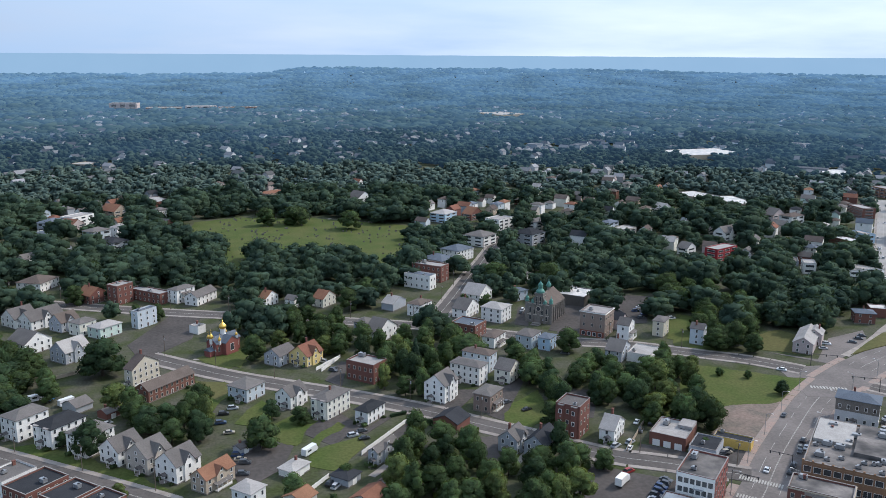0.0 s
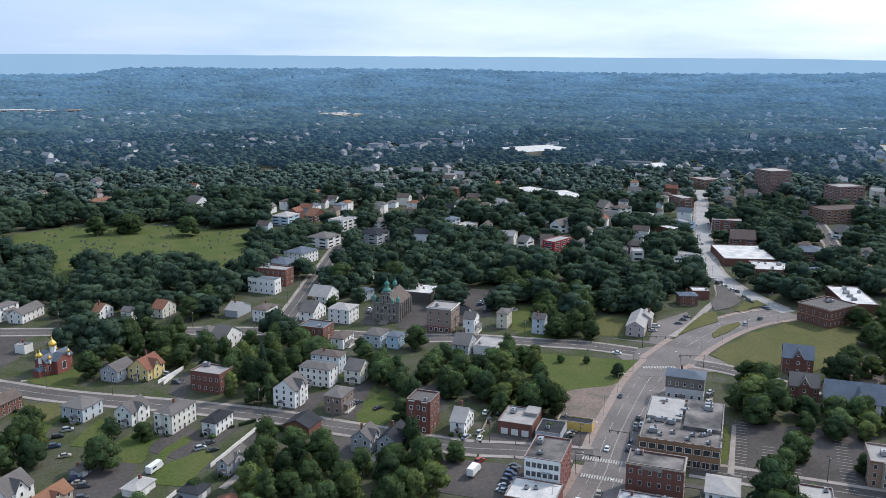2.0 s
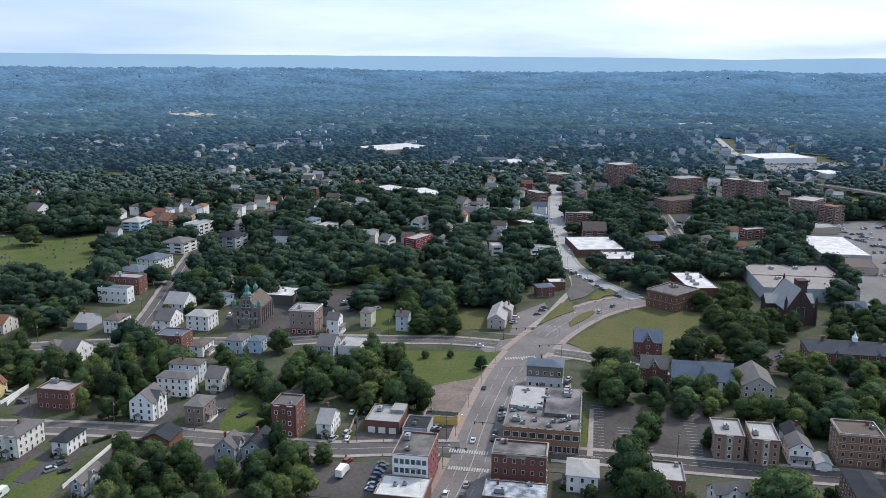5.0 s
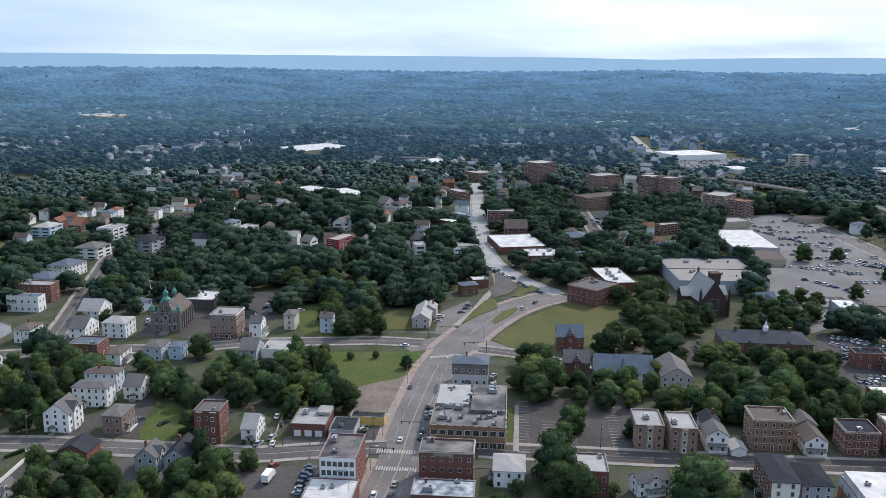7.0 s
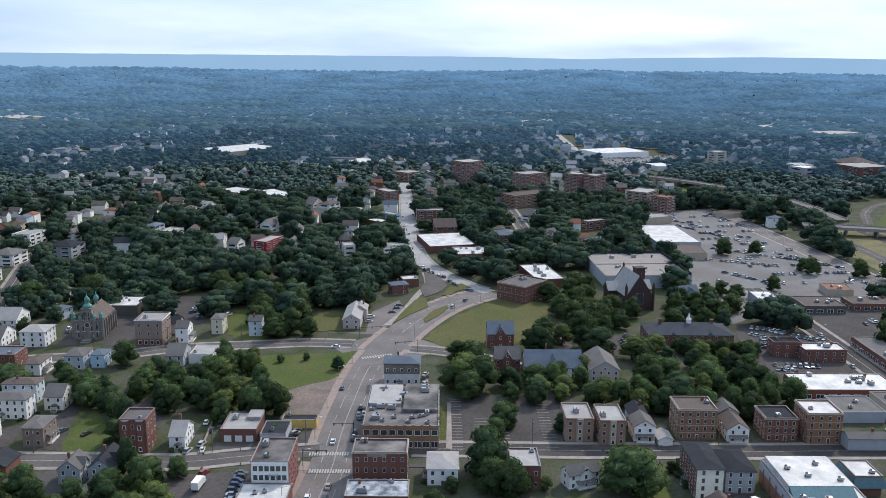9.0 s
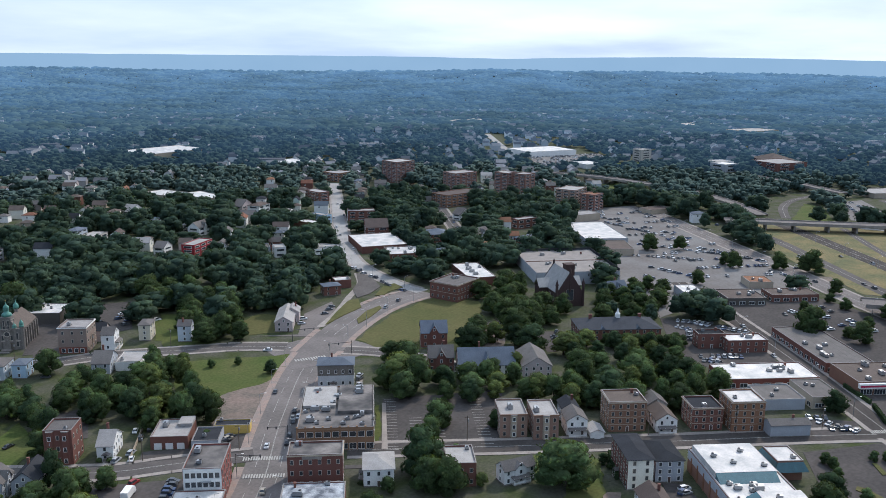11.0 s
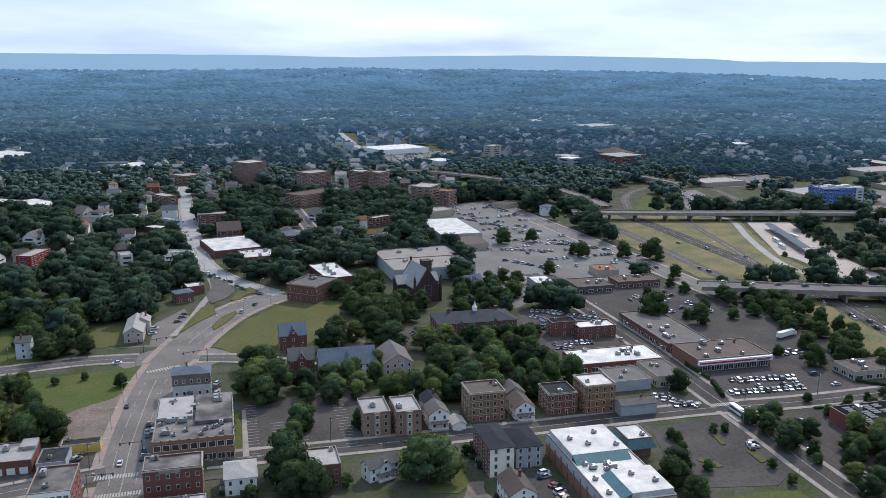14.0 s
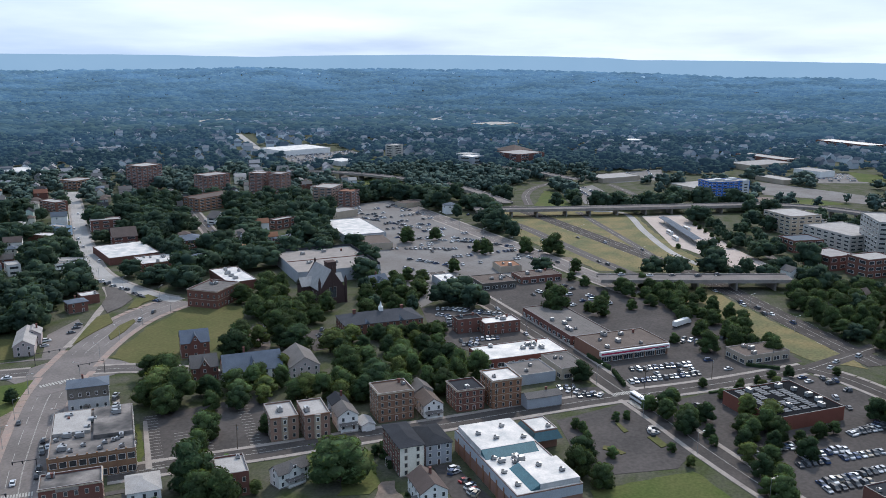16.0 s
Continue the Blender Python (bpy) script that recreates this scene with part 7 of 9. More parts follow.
building(642.6, -39.1, 26.0, 18.7, 13.0, 314, 3, 'brick', 'flat', 'light', '', 0)
building(717.2, -48.5, 20.5, 42.8, 28.0, 285, 8, 'concrete', 'flat', 'light', '', 0)
building(1004.2, 126.7, 47.1, 44.3, 5.0, 320, 1, 'tan', 'flat', 'light', '', 0)
building(1105.0, 48.0, 22.0, 46.0, 5.0, 318, 1, 'tan', 'flat', 'light', '', 0)
building(1190.0, 8.0, 28.0, 40.0, 7.0, 322, 1, 'white', 'flat', 'light', '', 0)
building(1318.0, 74.0, 30.0, 90.0, 8.0, 320, 2, 'brick', 'flat', 'light', '', 0)
building(1596.0, -40.0, 40.0, 110.0, 9.0, 318, 2, 'brick', 'flat', 'white', '', 0)
building(1206.0, 419.0, 40.0, 44.0, 12.0, 330, 3, 'brick', 'hip', 'brown', '', 0)
building(1484.7, 301.8, 26.0, 26.0, 9.0, 318, 2, 'white', 'flat', 'white', '', 0)
building(1243.4, 77.2, 79.0, 41.2, 7.0, 323, 1, 'tan', 'flat', 'light', '', 0)


# ---- trees by stretch, then the woods and houses beyond ----
RNG = random.Random(11)
STANDING, MORE_TREES = [], []


def clear_of_trees(x, y, gap):
    return all((x - a) ** 2 + (y - b) ** 2 > gap * gap for a, b in STANDING)


def grove(poly, spacing, low, high, conifer=0.0, lots=False):
    xs, ys = [p[0] for p in poly], [p[1] for p in poly]
    size = abs(area(poly)) / 2
    for _ in range(int(size / (spacing * spacing) * 6)):
        x, y = RNG.uniform(min(xs), max(xs)), RNG.uniform(min(ys), max(ys))
        if inside(poly, x, y) and clear_of_trees(x, y, spacing) and free(x, y, 1.0, lots):
            STANDING.append((x, y))
            h = RNG.uniform(low, high)
            r = spacing * RNG.uniform(0.46, 0.74)
            if TREE_COUNT[0] < 310:
                tree(x, y, r, h, RNG, RNG.random() < conifer)
            else:
                MORE_TREES.append((x, y, -0.6, r * 1.05, h * 1.05))


def lone(x, y, r, conifer=False):
    STANDING.append((x, y))
    tree(x, y, r, min(18, max(4.5, r * 2.3)), RNG, conifer)

# the grass and drive beside the low brick building stay open
take([(65.6, 330.9), (74.9, 325.1), (83.0, 318.4), (79.4, 306.5), (65.7, 308.7), (58.8, 302.7)])
take([(21.3, 411.0), (33.0, 405.0), (42.0, 404.0), (49.2, 401.7), (45.1, 369.0), (17.2, 382.0)])
grove([(75.3, 402.6), (101.5, 390.5), (93.9, 353.6), (82.8, 340.3), (66.3, 350.7)], 7, 10, 15, 0.1, lots=True)
grove([(93.8, 270.8), (121.2, 273.5), (126.4, 260.1), (113.3, 233.8), (84.5, 231.9), (79.8, 246.3)], 8, 10, 15)
grove([(61.1, 303.0), (81.2, 302.2), (87.3, 270.1), (74.7, 236.3), (47.1, 243.4)], 8, 12, 17)
grove([(299.0, 82.1), (296.4, 69.2), (271.3, 52.6), (264.0, 60.7)], 8, 9, 13, lots=True)
grove([(312.5, 27.9), (332.2, 3.1), (321.4, -9.2), (307.1, 5.5)], 7, 8, 12, lots=True)
grove([(-41.6, 363.7), (-8.3, 355.2), (-2.9, 326.5), (-10.2, 310.7), (-35.0, 322.2)], 8, 11, 15)
grove([(135.8, 354.4), (166.4, 346.7), (153.9, 314.0), (139.0, 303.8), (122.8, 297.2), (124.7, 321.4)], 8, 10, 13)
grove([(165.9, 357.4), (191.2, 345.1), (202.7, 319.4), (194.4, 285.0), (179.0, 270.6), (165.2, 290.7), (153.6, 321.7)], 8, 10, 15, lots=True)
grove([(163.8, 353.7), (197.5, 362.1), (209.6, 345.5), (207.6, 300.3), (194.2, 283.7), (171.8, 280.2), (167.9, 310.4), (154.3, 320.5)], 7.8, 10, 15)
grove([(284.9, 269.7), (295.9, 264.3), (256.9, 228.7), (249.3, 231.3)], 10, 12, 16, lots=True)
grove([(280.3, 239.7), (320.3, 218.8), (292.9, 196.3), (261.7, 220.1)], 8.0, 9, 13, lots=True)
grove([(310.4, 198.0), (364.9, 139.9), (341.3, 130.6), (322.1, 138.9), (298.1, 167.8), (290.1, 185.3)], 8.5, 11, 15)
grove([(140.5, 387.2), (148.3, 376.2), (135.6, 339.4), (126.9, 349.0)], 7, 10, 13)
grove([(70.1, 419.0), (89.0, 424.2), (122.5, 401.0), (110.0, 369.0), (80.8, 360.7), (64.9, 388.6)], 8, 10, 15)
grove([(-113.4, 460.3), (-89.7, 445.1), (-76.1, 408.0), (-70.3, 371.0), (-85.3, 381.4), (-101.8, 406.9)], 8.5, 10, 14)
grove([(32.8, 453.9), (64.8, 462.6), (58.3, 398.9), (44.4, 398.1)], 8, 10, 15)
grove([(367.4, 223.6), (399.4, 173.0), (375.2, 162.4), (346.0, 209.1)], 7, 8, 11, lots=True)
grove([(389.8, 315.7), (418.7, 325.9), (436.6, 319.5), (433.9, 260.0), (392.6, 248.2), (361.7, 244.9), (367.1, 271.0), (356.8, 274.5), (320.4, 249.1), (315.2, 253.8)], 10, 11, 15)
grove([(278.8, 494.4), (300.5, 428.0), (285.3, 406.1), (233.6, 357.4), (227.3, 361.2), (261.5, 420.5), (256.4, 454.8)], 9.5, 10, 15, lots=True)
grove([(571.7, 118.4), (541.4, 73.4), (491.4, 35.7), (461.2, 13.9), (433.0, 14.5), (450.1, 42.0), (489.0, 71.0), (521.2, 108.5)], 7.5, 8, 12, lots=True)
grove([(346.3, 22.8), (357.2, 12.7), (341.0, 1.9), (326.1, 4.2), (317.3, 17.7)], 7.5, 8, 12, lots=True)
grove([(-46.5, 486.9), (-27.0, 485.5), (-28.6, 453.6), (-42.4, 433.2)], 7, 9, 13, 0.8)
grove([(569.8, 7.5), (582.4, -52.2), (460.9, -45.1), (461.2, -24.8), (509.1, 3.6)], 10.5, 10, 16)
grove([(473.8, 266.4), (502.2, 230.7), (430.0, 202.6), (410.5, 230.9)], 8.5, 9, 13, lots=True)
grove([(180.4, 583.8), (214.4, 563.2), (180.9, 477.1), (162.8, 466.2), (155.4, 500.3)], 10, 10, 15, lots=True)
grove([(780.6, 93.2), (757.9, 48.4), (667.8, 9.4), (652.4, 20.3), (710.0, 66.0)], 8, 9, 12)
WOODLANDS = [
    [(-113.8, 659.9), (-60.6, 699.8), (-22.8, 726.7), (14.8, 628.8), (36.6, 654.3), (122.8, 583.4), (150.8, 595.8), (105.9, 479.3), (71.3, 463.3), (15.7, 471.4), (2.5, 504.9), (-0.1, 554.5), (-88.4, 547.3)],
    [(171.7, 544.7), (207.3, 582.1), (272.4, 586.7), (308.1, 547.8), (323.0, 452.8), (276.3, 389.7), (235.2, 342.7), (236.2, 360.0), (262.7, 409.9), (269.3, 466.0), (215.8, 496.9), (207.3, 514.5), (167.9, 491.0)],
    [(340.6, 478.6), (387.1, 444.3), (387.9, 416.0), (346.0, 394.9), (295.9, 364.1), (273.7, 352.4), (282.3, 388.2)],
    [(-23.7, 766.6), (95.5, 822.0), (171.7, 740.5), (170.7, 655.9), (136.1, 615.5), (159.2, 704.0), (86.4, 746.2), (24.0, 761.0), (-15.9, 712.6)],
]
NO_HOUSES = [
    [(1032.0, 592.0), (1183.4, 486.3), (1291.6, 348.7), (1233.8, 64.4), (824.3, 36.9), (758.1, 252.3), (715.9, 409.6)],
    [(-44.2, 796.1), (-31.9, 992.6), (222.5, 892.0), (180.0, 742.7)],
]
OPEN = [
    [(960, 270), (1190, 150), (1300, -80), (847, -60), (843, 0), (925, 62), (845, 230)],
    [(833.7, 111.1), (913.5, 49.2), (796.5, -11.8), (682.6, -12.7), (646.7, 18.3)],
    [(786.5, 352.1), (823.3, 329.7), (718.1, 229.1), (670.4, 217.3), (680.3, 255.6)],
    [(1377, 1066), (1359, 831), (1087, 616), (948, 665), (1023, 780)],
]
lone(69.3, 753, 12.0)
lone(111.4, 720.9, 10.8)
lone(42.9, 753.6, 8.1)
lone(12.7, 306.4, 6.2)
lone(-53.6, 402.3, 10.1)
lone(-44.4, 358, 5.6)
lone(20.9, 265.5, 4.3)
lone(-49.3, 317.2, 6)
lone(-35.1, 279.1, 2.9)
lone(-59.5, 327.4, 2.8)
lone(18.4, 334.5, 3.6)
lone(28.9, 325.9, 3.7)
lone(-85.9, 402.9, 7.4)
lone(33.1, 258.4, 1.5)
lone(39.8, 275.5, 2.7)
lone(237.5, 304.9, 3)
lone(234.5, 325.6, 1.7)
lone(223.9, 332.2, 1.9)
lone(174.9, 264.8, 2.3)
lone(152.7, 314.2, 3)
lone(130.3, 259.1, 3.8)
lone(-83, 529.8, 5.8)
lone(15.3, 405.4, 6.2)
lone(28.6, 419.9, 4.7)
lone(72.1, 478.7, 6.6)
lone(86, 501.2, 6.2)
lone(205.6, 500.4, 8.1)
lone(171.9, 508.7, 8.7)
lone(141, 474.3, 3.4)
lone(152.2, 465.1, 4)
lone(219.9, 454.8, 3.8)
lone(168, 380.3, 5.8)
lone(136.9, 346.5, 5.7)
lone(215.3, 342.4, 3.4)
lone(136.4, 318.4, 4.9)
lone(245.9, 206.4, 5.1)
lone(213.1, 187.2, 5.8)
lone(204.3, 167.8, 6.3)
lone(215.9, 162.7, 2.4)
lone(228.2, 184.2, 2.3)
lone(191.7, 184.6, 2.8)
lone(258.2, 187.8, 3.7)
lone(176.7, 177.5, 4.1)
lone(279, 255.9, 7.4)
lone(265.8, 238.5, 8.1)
lone(383.2, 259.4, 6.4)
lone(235.4, 141.6, 10.5)
lone(210.9, 185.3, 8.2)
lone(202.2, 175.6, 5.9)
lone(294.1, 192.1, 5.5)
lone(242.4, 206.2, 5.5)
lone(257.9, 185.2, 3.2)
lone(246.8, 148.9, 1.9)
lone(237.5, 158.3, 1.9)
lone(228.4, 178.3, 1.9)
lone(233.4, 201.5, 4.4)
lone(258.8, 139.7, 2.1)
lone(312.8, 78.1, 2.1)
lone(304, 71.2, 1.8)
lone(293.1, 58.7, 2.2)
lone(279.5, 60.6, 1.9)
lone(340.3, 31.5, 3.9)
lone(325.5, 37.1, 4.7)
lone(336.6, 46.6, 4.3)
lone(342.9, 54.7, 3.4)
lone(369.2, 28.1, 2.3)
lone(379.4, 22, 2.4)
lone(387.2, 13.1, 2.4)
lone(393.7, 7.6, 2.5)
lone(379.8, 37.8, 2.1)
lone(329.9, 61.4, 1.7)
lone(286.6, 4.2, 3.3)
lone(282.6, -1.3, 5)
lone(307.2, 39.5, 1.8)
lone(298, 30.9, 2)
lone(528.7, 223.7, 4.7)
lone(589.1, 224.1, 5.9)
lone(595.8, 233.7, 4.3)
lone(607.5, 199, 6)
lone(610.7, 177.7, 8.6)
lone(564.2, 147.3, 4.7)
lone(601.8, 297, 6.3)
lone(617.7, 279.3, 5.5)
lone(364.1, 89.5, 4.7)
lone(462.9, 131.2, 7.9)
lone(467.5, 107.4, 5.9)
lone(523.7, 106.9, 5.1)
lone(453.2, 48.9, 4.4)
lone(430.6, 41.7, 5.4)
lone(455.6, 32, 4.4)
lone(437.6, 59.7, 2.7)
lone(439.7, 11.5, 4.8)
lone(373.8, 257.9, 7.5)
lone(348.4, 242.3, 5.3)
lone(343.6, 252.8, 5.3)
lone(332.6, 255.1, 4.6)
lone(284.7, 271.5, 5.5)
lone(263.2, 244.1, 9.1)
lone(259.7, 251.7, 5.1)

lone(345.7, 47.8, 4.5)
lone(333.4, 37.8, 4.5)
lone(354.7, 47.0, 3.5)
lone(326.2, 28.1, 2.6)
lone(319.0, 25.7, 2.2)
lone(300.3, 6.4, 4.2)
lone(293.1, -0.5, 4.5)
lone(344.2, -11.4, 3.2)
lone(349.3, -16.4, 2.8)
lone(335.5, -4.5, 2.6)
lone(371.5, -32.3, 4.6)
lone(421.3, -17.5, 2.0)
lone(387.5, 22.2, 2.0)
lone(394.4, 15.5, 1.8)
lone(403.1, 10.0, 2.2)
lone(409.5, 3.0, 2.6)
lone(310.6, 74.9, 2.2)
lone(327.0, 65.1, 1.8)
lone(530.5, 132.1, 3.5)
lone(498.2, 111.5, 3.6)
lone(475.9, 115.7, 3.0)
lone(539.9, 144.0, 3.0)
lone(489.0, 93.0, 3.2)
lone(512.1, 150.5, 3.0)

lone(378.4, 206.7, 3.1)
lone(380.9, 203.7, 3.4)
lone(383.4, 200.7, 2.7)
lone(385.9, 197.8, 3.3)
lone(388.4, 194.8, 3.2)
lone(391.0, 191.8, 2.7)
lone(393.5, 188.8, 3.5)
lone(396.0, 185.8, 2.9)
lone(398.5, 182.9, 2.9)
lone(401.0, 179.9, 3.5)
lone(403.5, 176.9, 2.8)
lone(774.5, 96.8, 2.2)
lone(760.0, 91.0, 2.0)
lone(745.0, 84.0, 2.2)
lone(730.0, 77.0, 2.0)
lone(708.0, 69.7, 2.3)
lone(689.8, 59.0, 2.4)
lone(672.8, 95.3, 2.0)
lone(682.2, 75.2, 2.2)
lone(246.2, 367.3, 6.0)
lone(253.3, 365.2, 6.5)
lone(266.7, 373.7, 6.5)
lone(268.6, 393.2, 6.5)
lone(280.6, 396.4, 7.0)
lone(257.4, 395.8, 5.0)
lone(257.7, 354.9, 5.0)


def hedge(x0, y0, x1, y1, tall=1.8, wide=1.4):
    """A clipped hedge: a long leafy box with an uneven skin."""
    rng = np.random.default_rng(int(abs(x0) * 10))
    long = math.hypot(x1 - x0, y1 - y0)
    n = int(long * tall * 26)
    box = Shape().box(-long / 2, -wide * 0.42, -0.2, long / 2, wide * 0.42, tall * 0.93)
    mid = np.stack([rng.uniform(-long / 2, long / 2, n), rng.uniform(-wide / 2, wide / 2, n), rng.uniform(0.1, tall, n)], 1)
    side = rng.integers(0, 3, n)
    mid[side == 0, 2] = tall * rng.uniform(0.95, 1.05, (side == 0).sum())
    mid[side == 1, 1], mid[side == 2, 1] = -wide / 2, wide / 2
    a, b = rng.normal(size=(n, 3)) * 0.14, rng.normal(size=(n, 3)) * 0.14
    tri = np.stack([mid - a, mid + a, mid + b], 1).reshape(-1, 3)
    box.add(tri.tolist(), [(3 * i, 3 * i + 1, 3 * i + 2) for i in range(n)])
    ob = tagged(new("hedge", box.mesh("hedge", DEEPLEAF)), "clipped dark green hedge along the edge of a plot", "hedge", group="hedges")
    ob.matrix_basis = pose((x0 + x1) / 2, (y0 + y1) / 2, 0.05, 0, 0, math.degrees(math.atan2(y1 - y0, x1 - x0)))


hedge(72.4, 316.8, 81.5, 310.3, 2.6)
hedge(381.2, 78.9, 365.6, 70.1, 2.2)
hedge(397.8, 95.5, 384.4, 81.0, 2.0)
hedge(373.3, 34.0, 383.9, 21.9, 1.0)
hedge(417.2, 22.4, 418.2, 7.1, 1.6)
hedge(266.3, 141.4, 251.2, 129.9, 2.4)
hedge(65.5, 323.7, 72.6, 325.6, 1.2)

# ---- vehicles ----
def car_meshes():
    """Body and glasshouse of a saloon, and of a taller wagon; wheels."""
    out = {}
    for kind, (long, wide, low, tall, cab0, cab1) in {"saloon": (4.6, 1.8, 0.85, 1.42, -1.45, 0.95), "wagon": (4.7, 1.9, 1.0, 1.72, -2.05, 0.95)}.items():
        a, b = long / 2, wide / 2
        side = [(-a, 0.35), (-a + 0.1, low - 0.05), (cab0 - 0.2, low), (cab1 + 0.45, low), (a - 0.15, low - 0.18), (a, 0.5), (a - 0.08, 0.28), (-a + 0.06, 0.25)]
        n = len(side)
        verts = [(x, -b, z) for x, z in side] + [(x, b, z) for x, z in side]
        faces = [tuple(range(n)), tuple(range(2 * n - 1, n - 1, -1))] + [(i, n + i, n + (i + 1) % n, (i + 1) % n) for i in range(n)]
        roof = [(cab0 + 0.35, -b + 0.25, tall), (cab1 - 0.5, -b + 0.25, tall), (cab1 - 0.5, b - 0.25, tall), (cab0 + 0.35, b - 0.25, tall)]
        k = len(verts)
        verts += roof + [(x, y, z + 0.05) for x, y, z in roof]
        faces += [(k, k + 3, k + 2, k + 1), (k + 4, k + 5, k + 6, k + 7)] + [(k + i, k + (i + 1) % 4, k + 4 + (i + 1) % 4, k + 4 + i) for i in range(4)]
        glass = [(cab0 - 0.15, -b + 0.08, low - 0.02), (cab1 + 0.4, -b + 0.08, low - 0.02), (cab1 + 0.4, b - 0.08, low - 0.02), (cab0 - 0.15, b - 0.08, low - 0.02)] + roof
        gmesh = link_mesh("glasshouse", glass, [(0, 1, 5, 4), (1, 2, 6, 5), (2, 3, 7, 6), (3, 0, 4, 7)], [GLASS])
        bodies = {p: link_mesh("car", verts, faces, [m]) for p, m in PAINTS.items()}
        out[kind] = (bodies, gmesh)
    w = Shape().turned([(0.33, -0.11), (0.33, 0.11)], 12).turned([(0.18, -0.12), (0.18, 0.12)], 8, slot=1)
    w.v = [(a, c, b) for a, b, c in w.v]
    out["wheel"] = w.mesh("wheel", TYRE, METAL)
    return out


CARS = car_meshes()
LOT_CARS = Shape()
CR = random.Random(8)


def car(x, y, turn, colour="", z=0.1):
    """A car at rest."""
    colour = colour or CR.choice(("white", "white", "silver", "silver", "silver", "black", "black", "dark grey", "dark grey", "black", "dark blue", "dark blue", "pale tan") if CR.random() < 0.95 else ("red",))
    kind = CR.choice(("saloon", "wagon"))
    bodies, glass = CARS[kind]
    if math.hypot(x, y) > 345:
        # far cars join the crowd in the lots
        m = pose(x, y, z, 0, 0, turn)
        k = {"white": 0, "silver": 1, "pale tan": 1, "dark blue": 3}.get(colour, 2)
        LOT_CARS.add([m @ v.co for v in bodies[colour].vertices], [tuple(f.vertices) for f in bodies[colour].polygons], k)
        LOT_CARS.add([m @ v.co for v in glass.vertices], [tuple(f.vertices) for f in glass.polygons], 4)
        return
    root = tagged(new("car", bodies[colour]), "%s %s standing on the asphalt" % (colour, "saloon car" if kind == "saloon" else "tall sport-utility car"), "car", group="cars of the town")
    root.matrix_basis = pose(x, y, z, 0, 0, turn)
    part("glasshouse", glass, root, "dark car glass")
    if math.hypot(x, y) < 285:
        for a in (-1.4, 1.4):
            for b in (-0.8, 0.8):
                part("wheel", CARS["wheel"], root, "", pose(a, b, 0.33))


def row_of_cars(x0, y0, x1, y1, turn, gap=2.8, fill=0.9):
    n = int(math.hypot(x1 - x0, y1 - y0) / gap)
    if gap < 3.5:
        turn = math.degrees(math.atan2(y1 - y0, x1 - x0)) + 82
    for i in range(n):
        if CR.random() < fill:
            t = (i + 0.5) / n
            car(x0 + (x1 - x0) * t + CR.uniform(-0.2, 0.2), y0 + (y1 - y0) * t + CR.uniform(-0.2, 0.2), turn + CR.uniform(-2, 2) + CR.choice((0, 180)))


def many_cars(quad, rows):
    """Rows of cars over a large lot, too many to count."""
    a, b, c, d = [Vector(p) for p in quad]
    for i in range(rows):
        p, q = a.lerp(d, (i + 0.5) / rows), b.lerp(c, (i + 0.5) / rows)
        n = int((q - p).length / 2.9)
        along = (q - p).normalized()
        for j in range(n):
            if CR.random() < 0.42 + 0.5 * noise.noise(Vector((p.x / 30 + j / 6, i * 0.4, 2))):
                at = p.lerp(q, (j + 0.5) / n)
                me, glass = CARS["saloon"][0]["white"], CARS["saloon"][1]
                k = CR.choice((0, 0, 1, 1, 2, 2, 3))
                m = Matrix(((-along.y, -along.x, 0, at.x), (along.x, -along.y, 0, at.y), (0, 0, 1, 0.35), (0, 0, 0, 1)))
                LOT_CARS.add([m @ v.co for v in me.vertices], [tuple(f.vertices) for f in me.polygons], k)
                LOT_CARS.add([m @ v.co for v in glass.vertices], [tuple(f.vertices) for f in glass.polygons], 4)


def parked_cars():
    me = LOT_CARS.mesh("parked_cars", PAINTS["white"], PAINTS["silver"], PAINTS["dark grey"], PAINTS["dark blue"], GLASS)
    tagged(new("parked_cars", me), "rows of many parked cars on the large asphalt lots", "cars", kind="stuff")


def bus(x, y, turn):
    """A white city bus with a dark window band."""
    root = tagged(new("bus"), "white city bus with a dark window band on the street", "bus")
    root.matrix_basis = pose(x, y, 0.1, 0, 0, turn)
    part("body", Shape().prism([(-5.6, -1.2), (5.4, -1.2), (5.6, -1.0), (5.6, 1.0), (5.4, 1.2), (-5.6, 1.2)], 0.35, 2.95).box(-5.3, -1.05, 2.95, 5.1, 1.05, 3.05).mesh("body", PAINTS["white"]), root)
    for e in (-1, 1):
        part("window_band", Shape().box(-5.2, e * 1.21 - 0.02, 1.5, 5.0, e * 1.21 + 0.02, 2.45).mesh("window_band", GLASS), root, "dark side windows")
    part("windscreen", Shape().box(5.59, -0.95, 1.2, 5.63, 0.95, 2.6).mesh("windscreen", GLASS), root)
    part("roof_unit", Shape().box(-3.6, -0.7, 3.05, -1.2, 0.7, 3.35).mesh("roof_unit", METAL), root)
    for a in (-3.4, 3.6):
        for b in (-1.0, 1.0):
            part("wheel", CARS["wheel"], root, "", pose(a, b, 0.48) @ Matrix.Scale(1.45, 4))


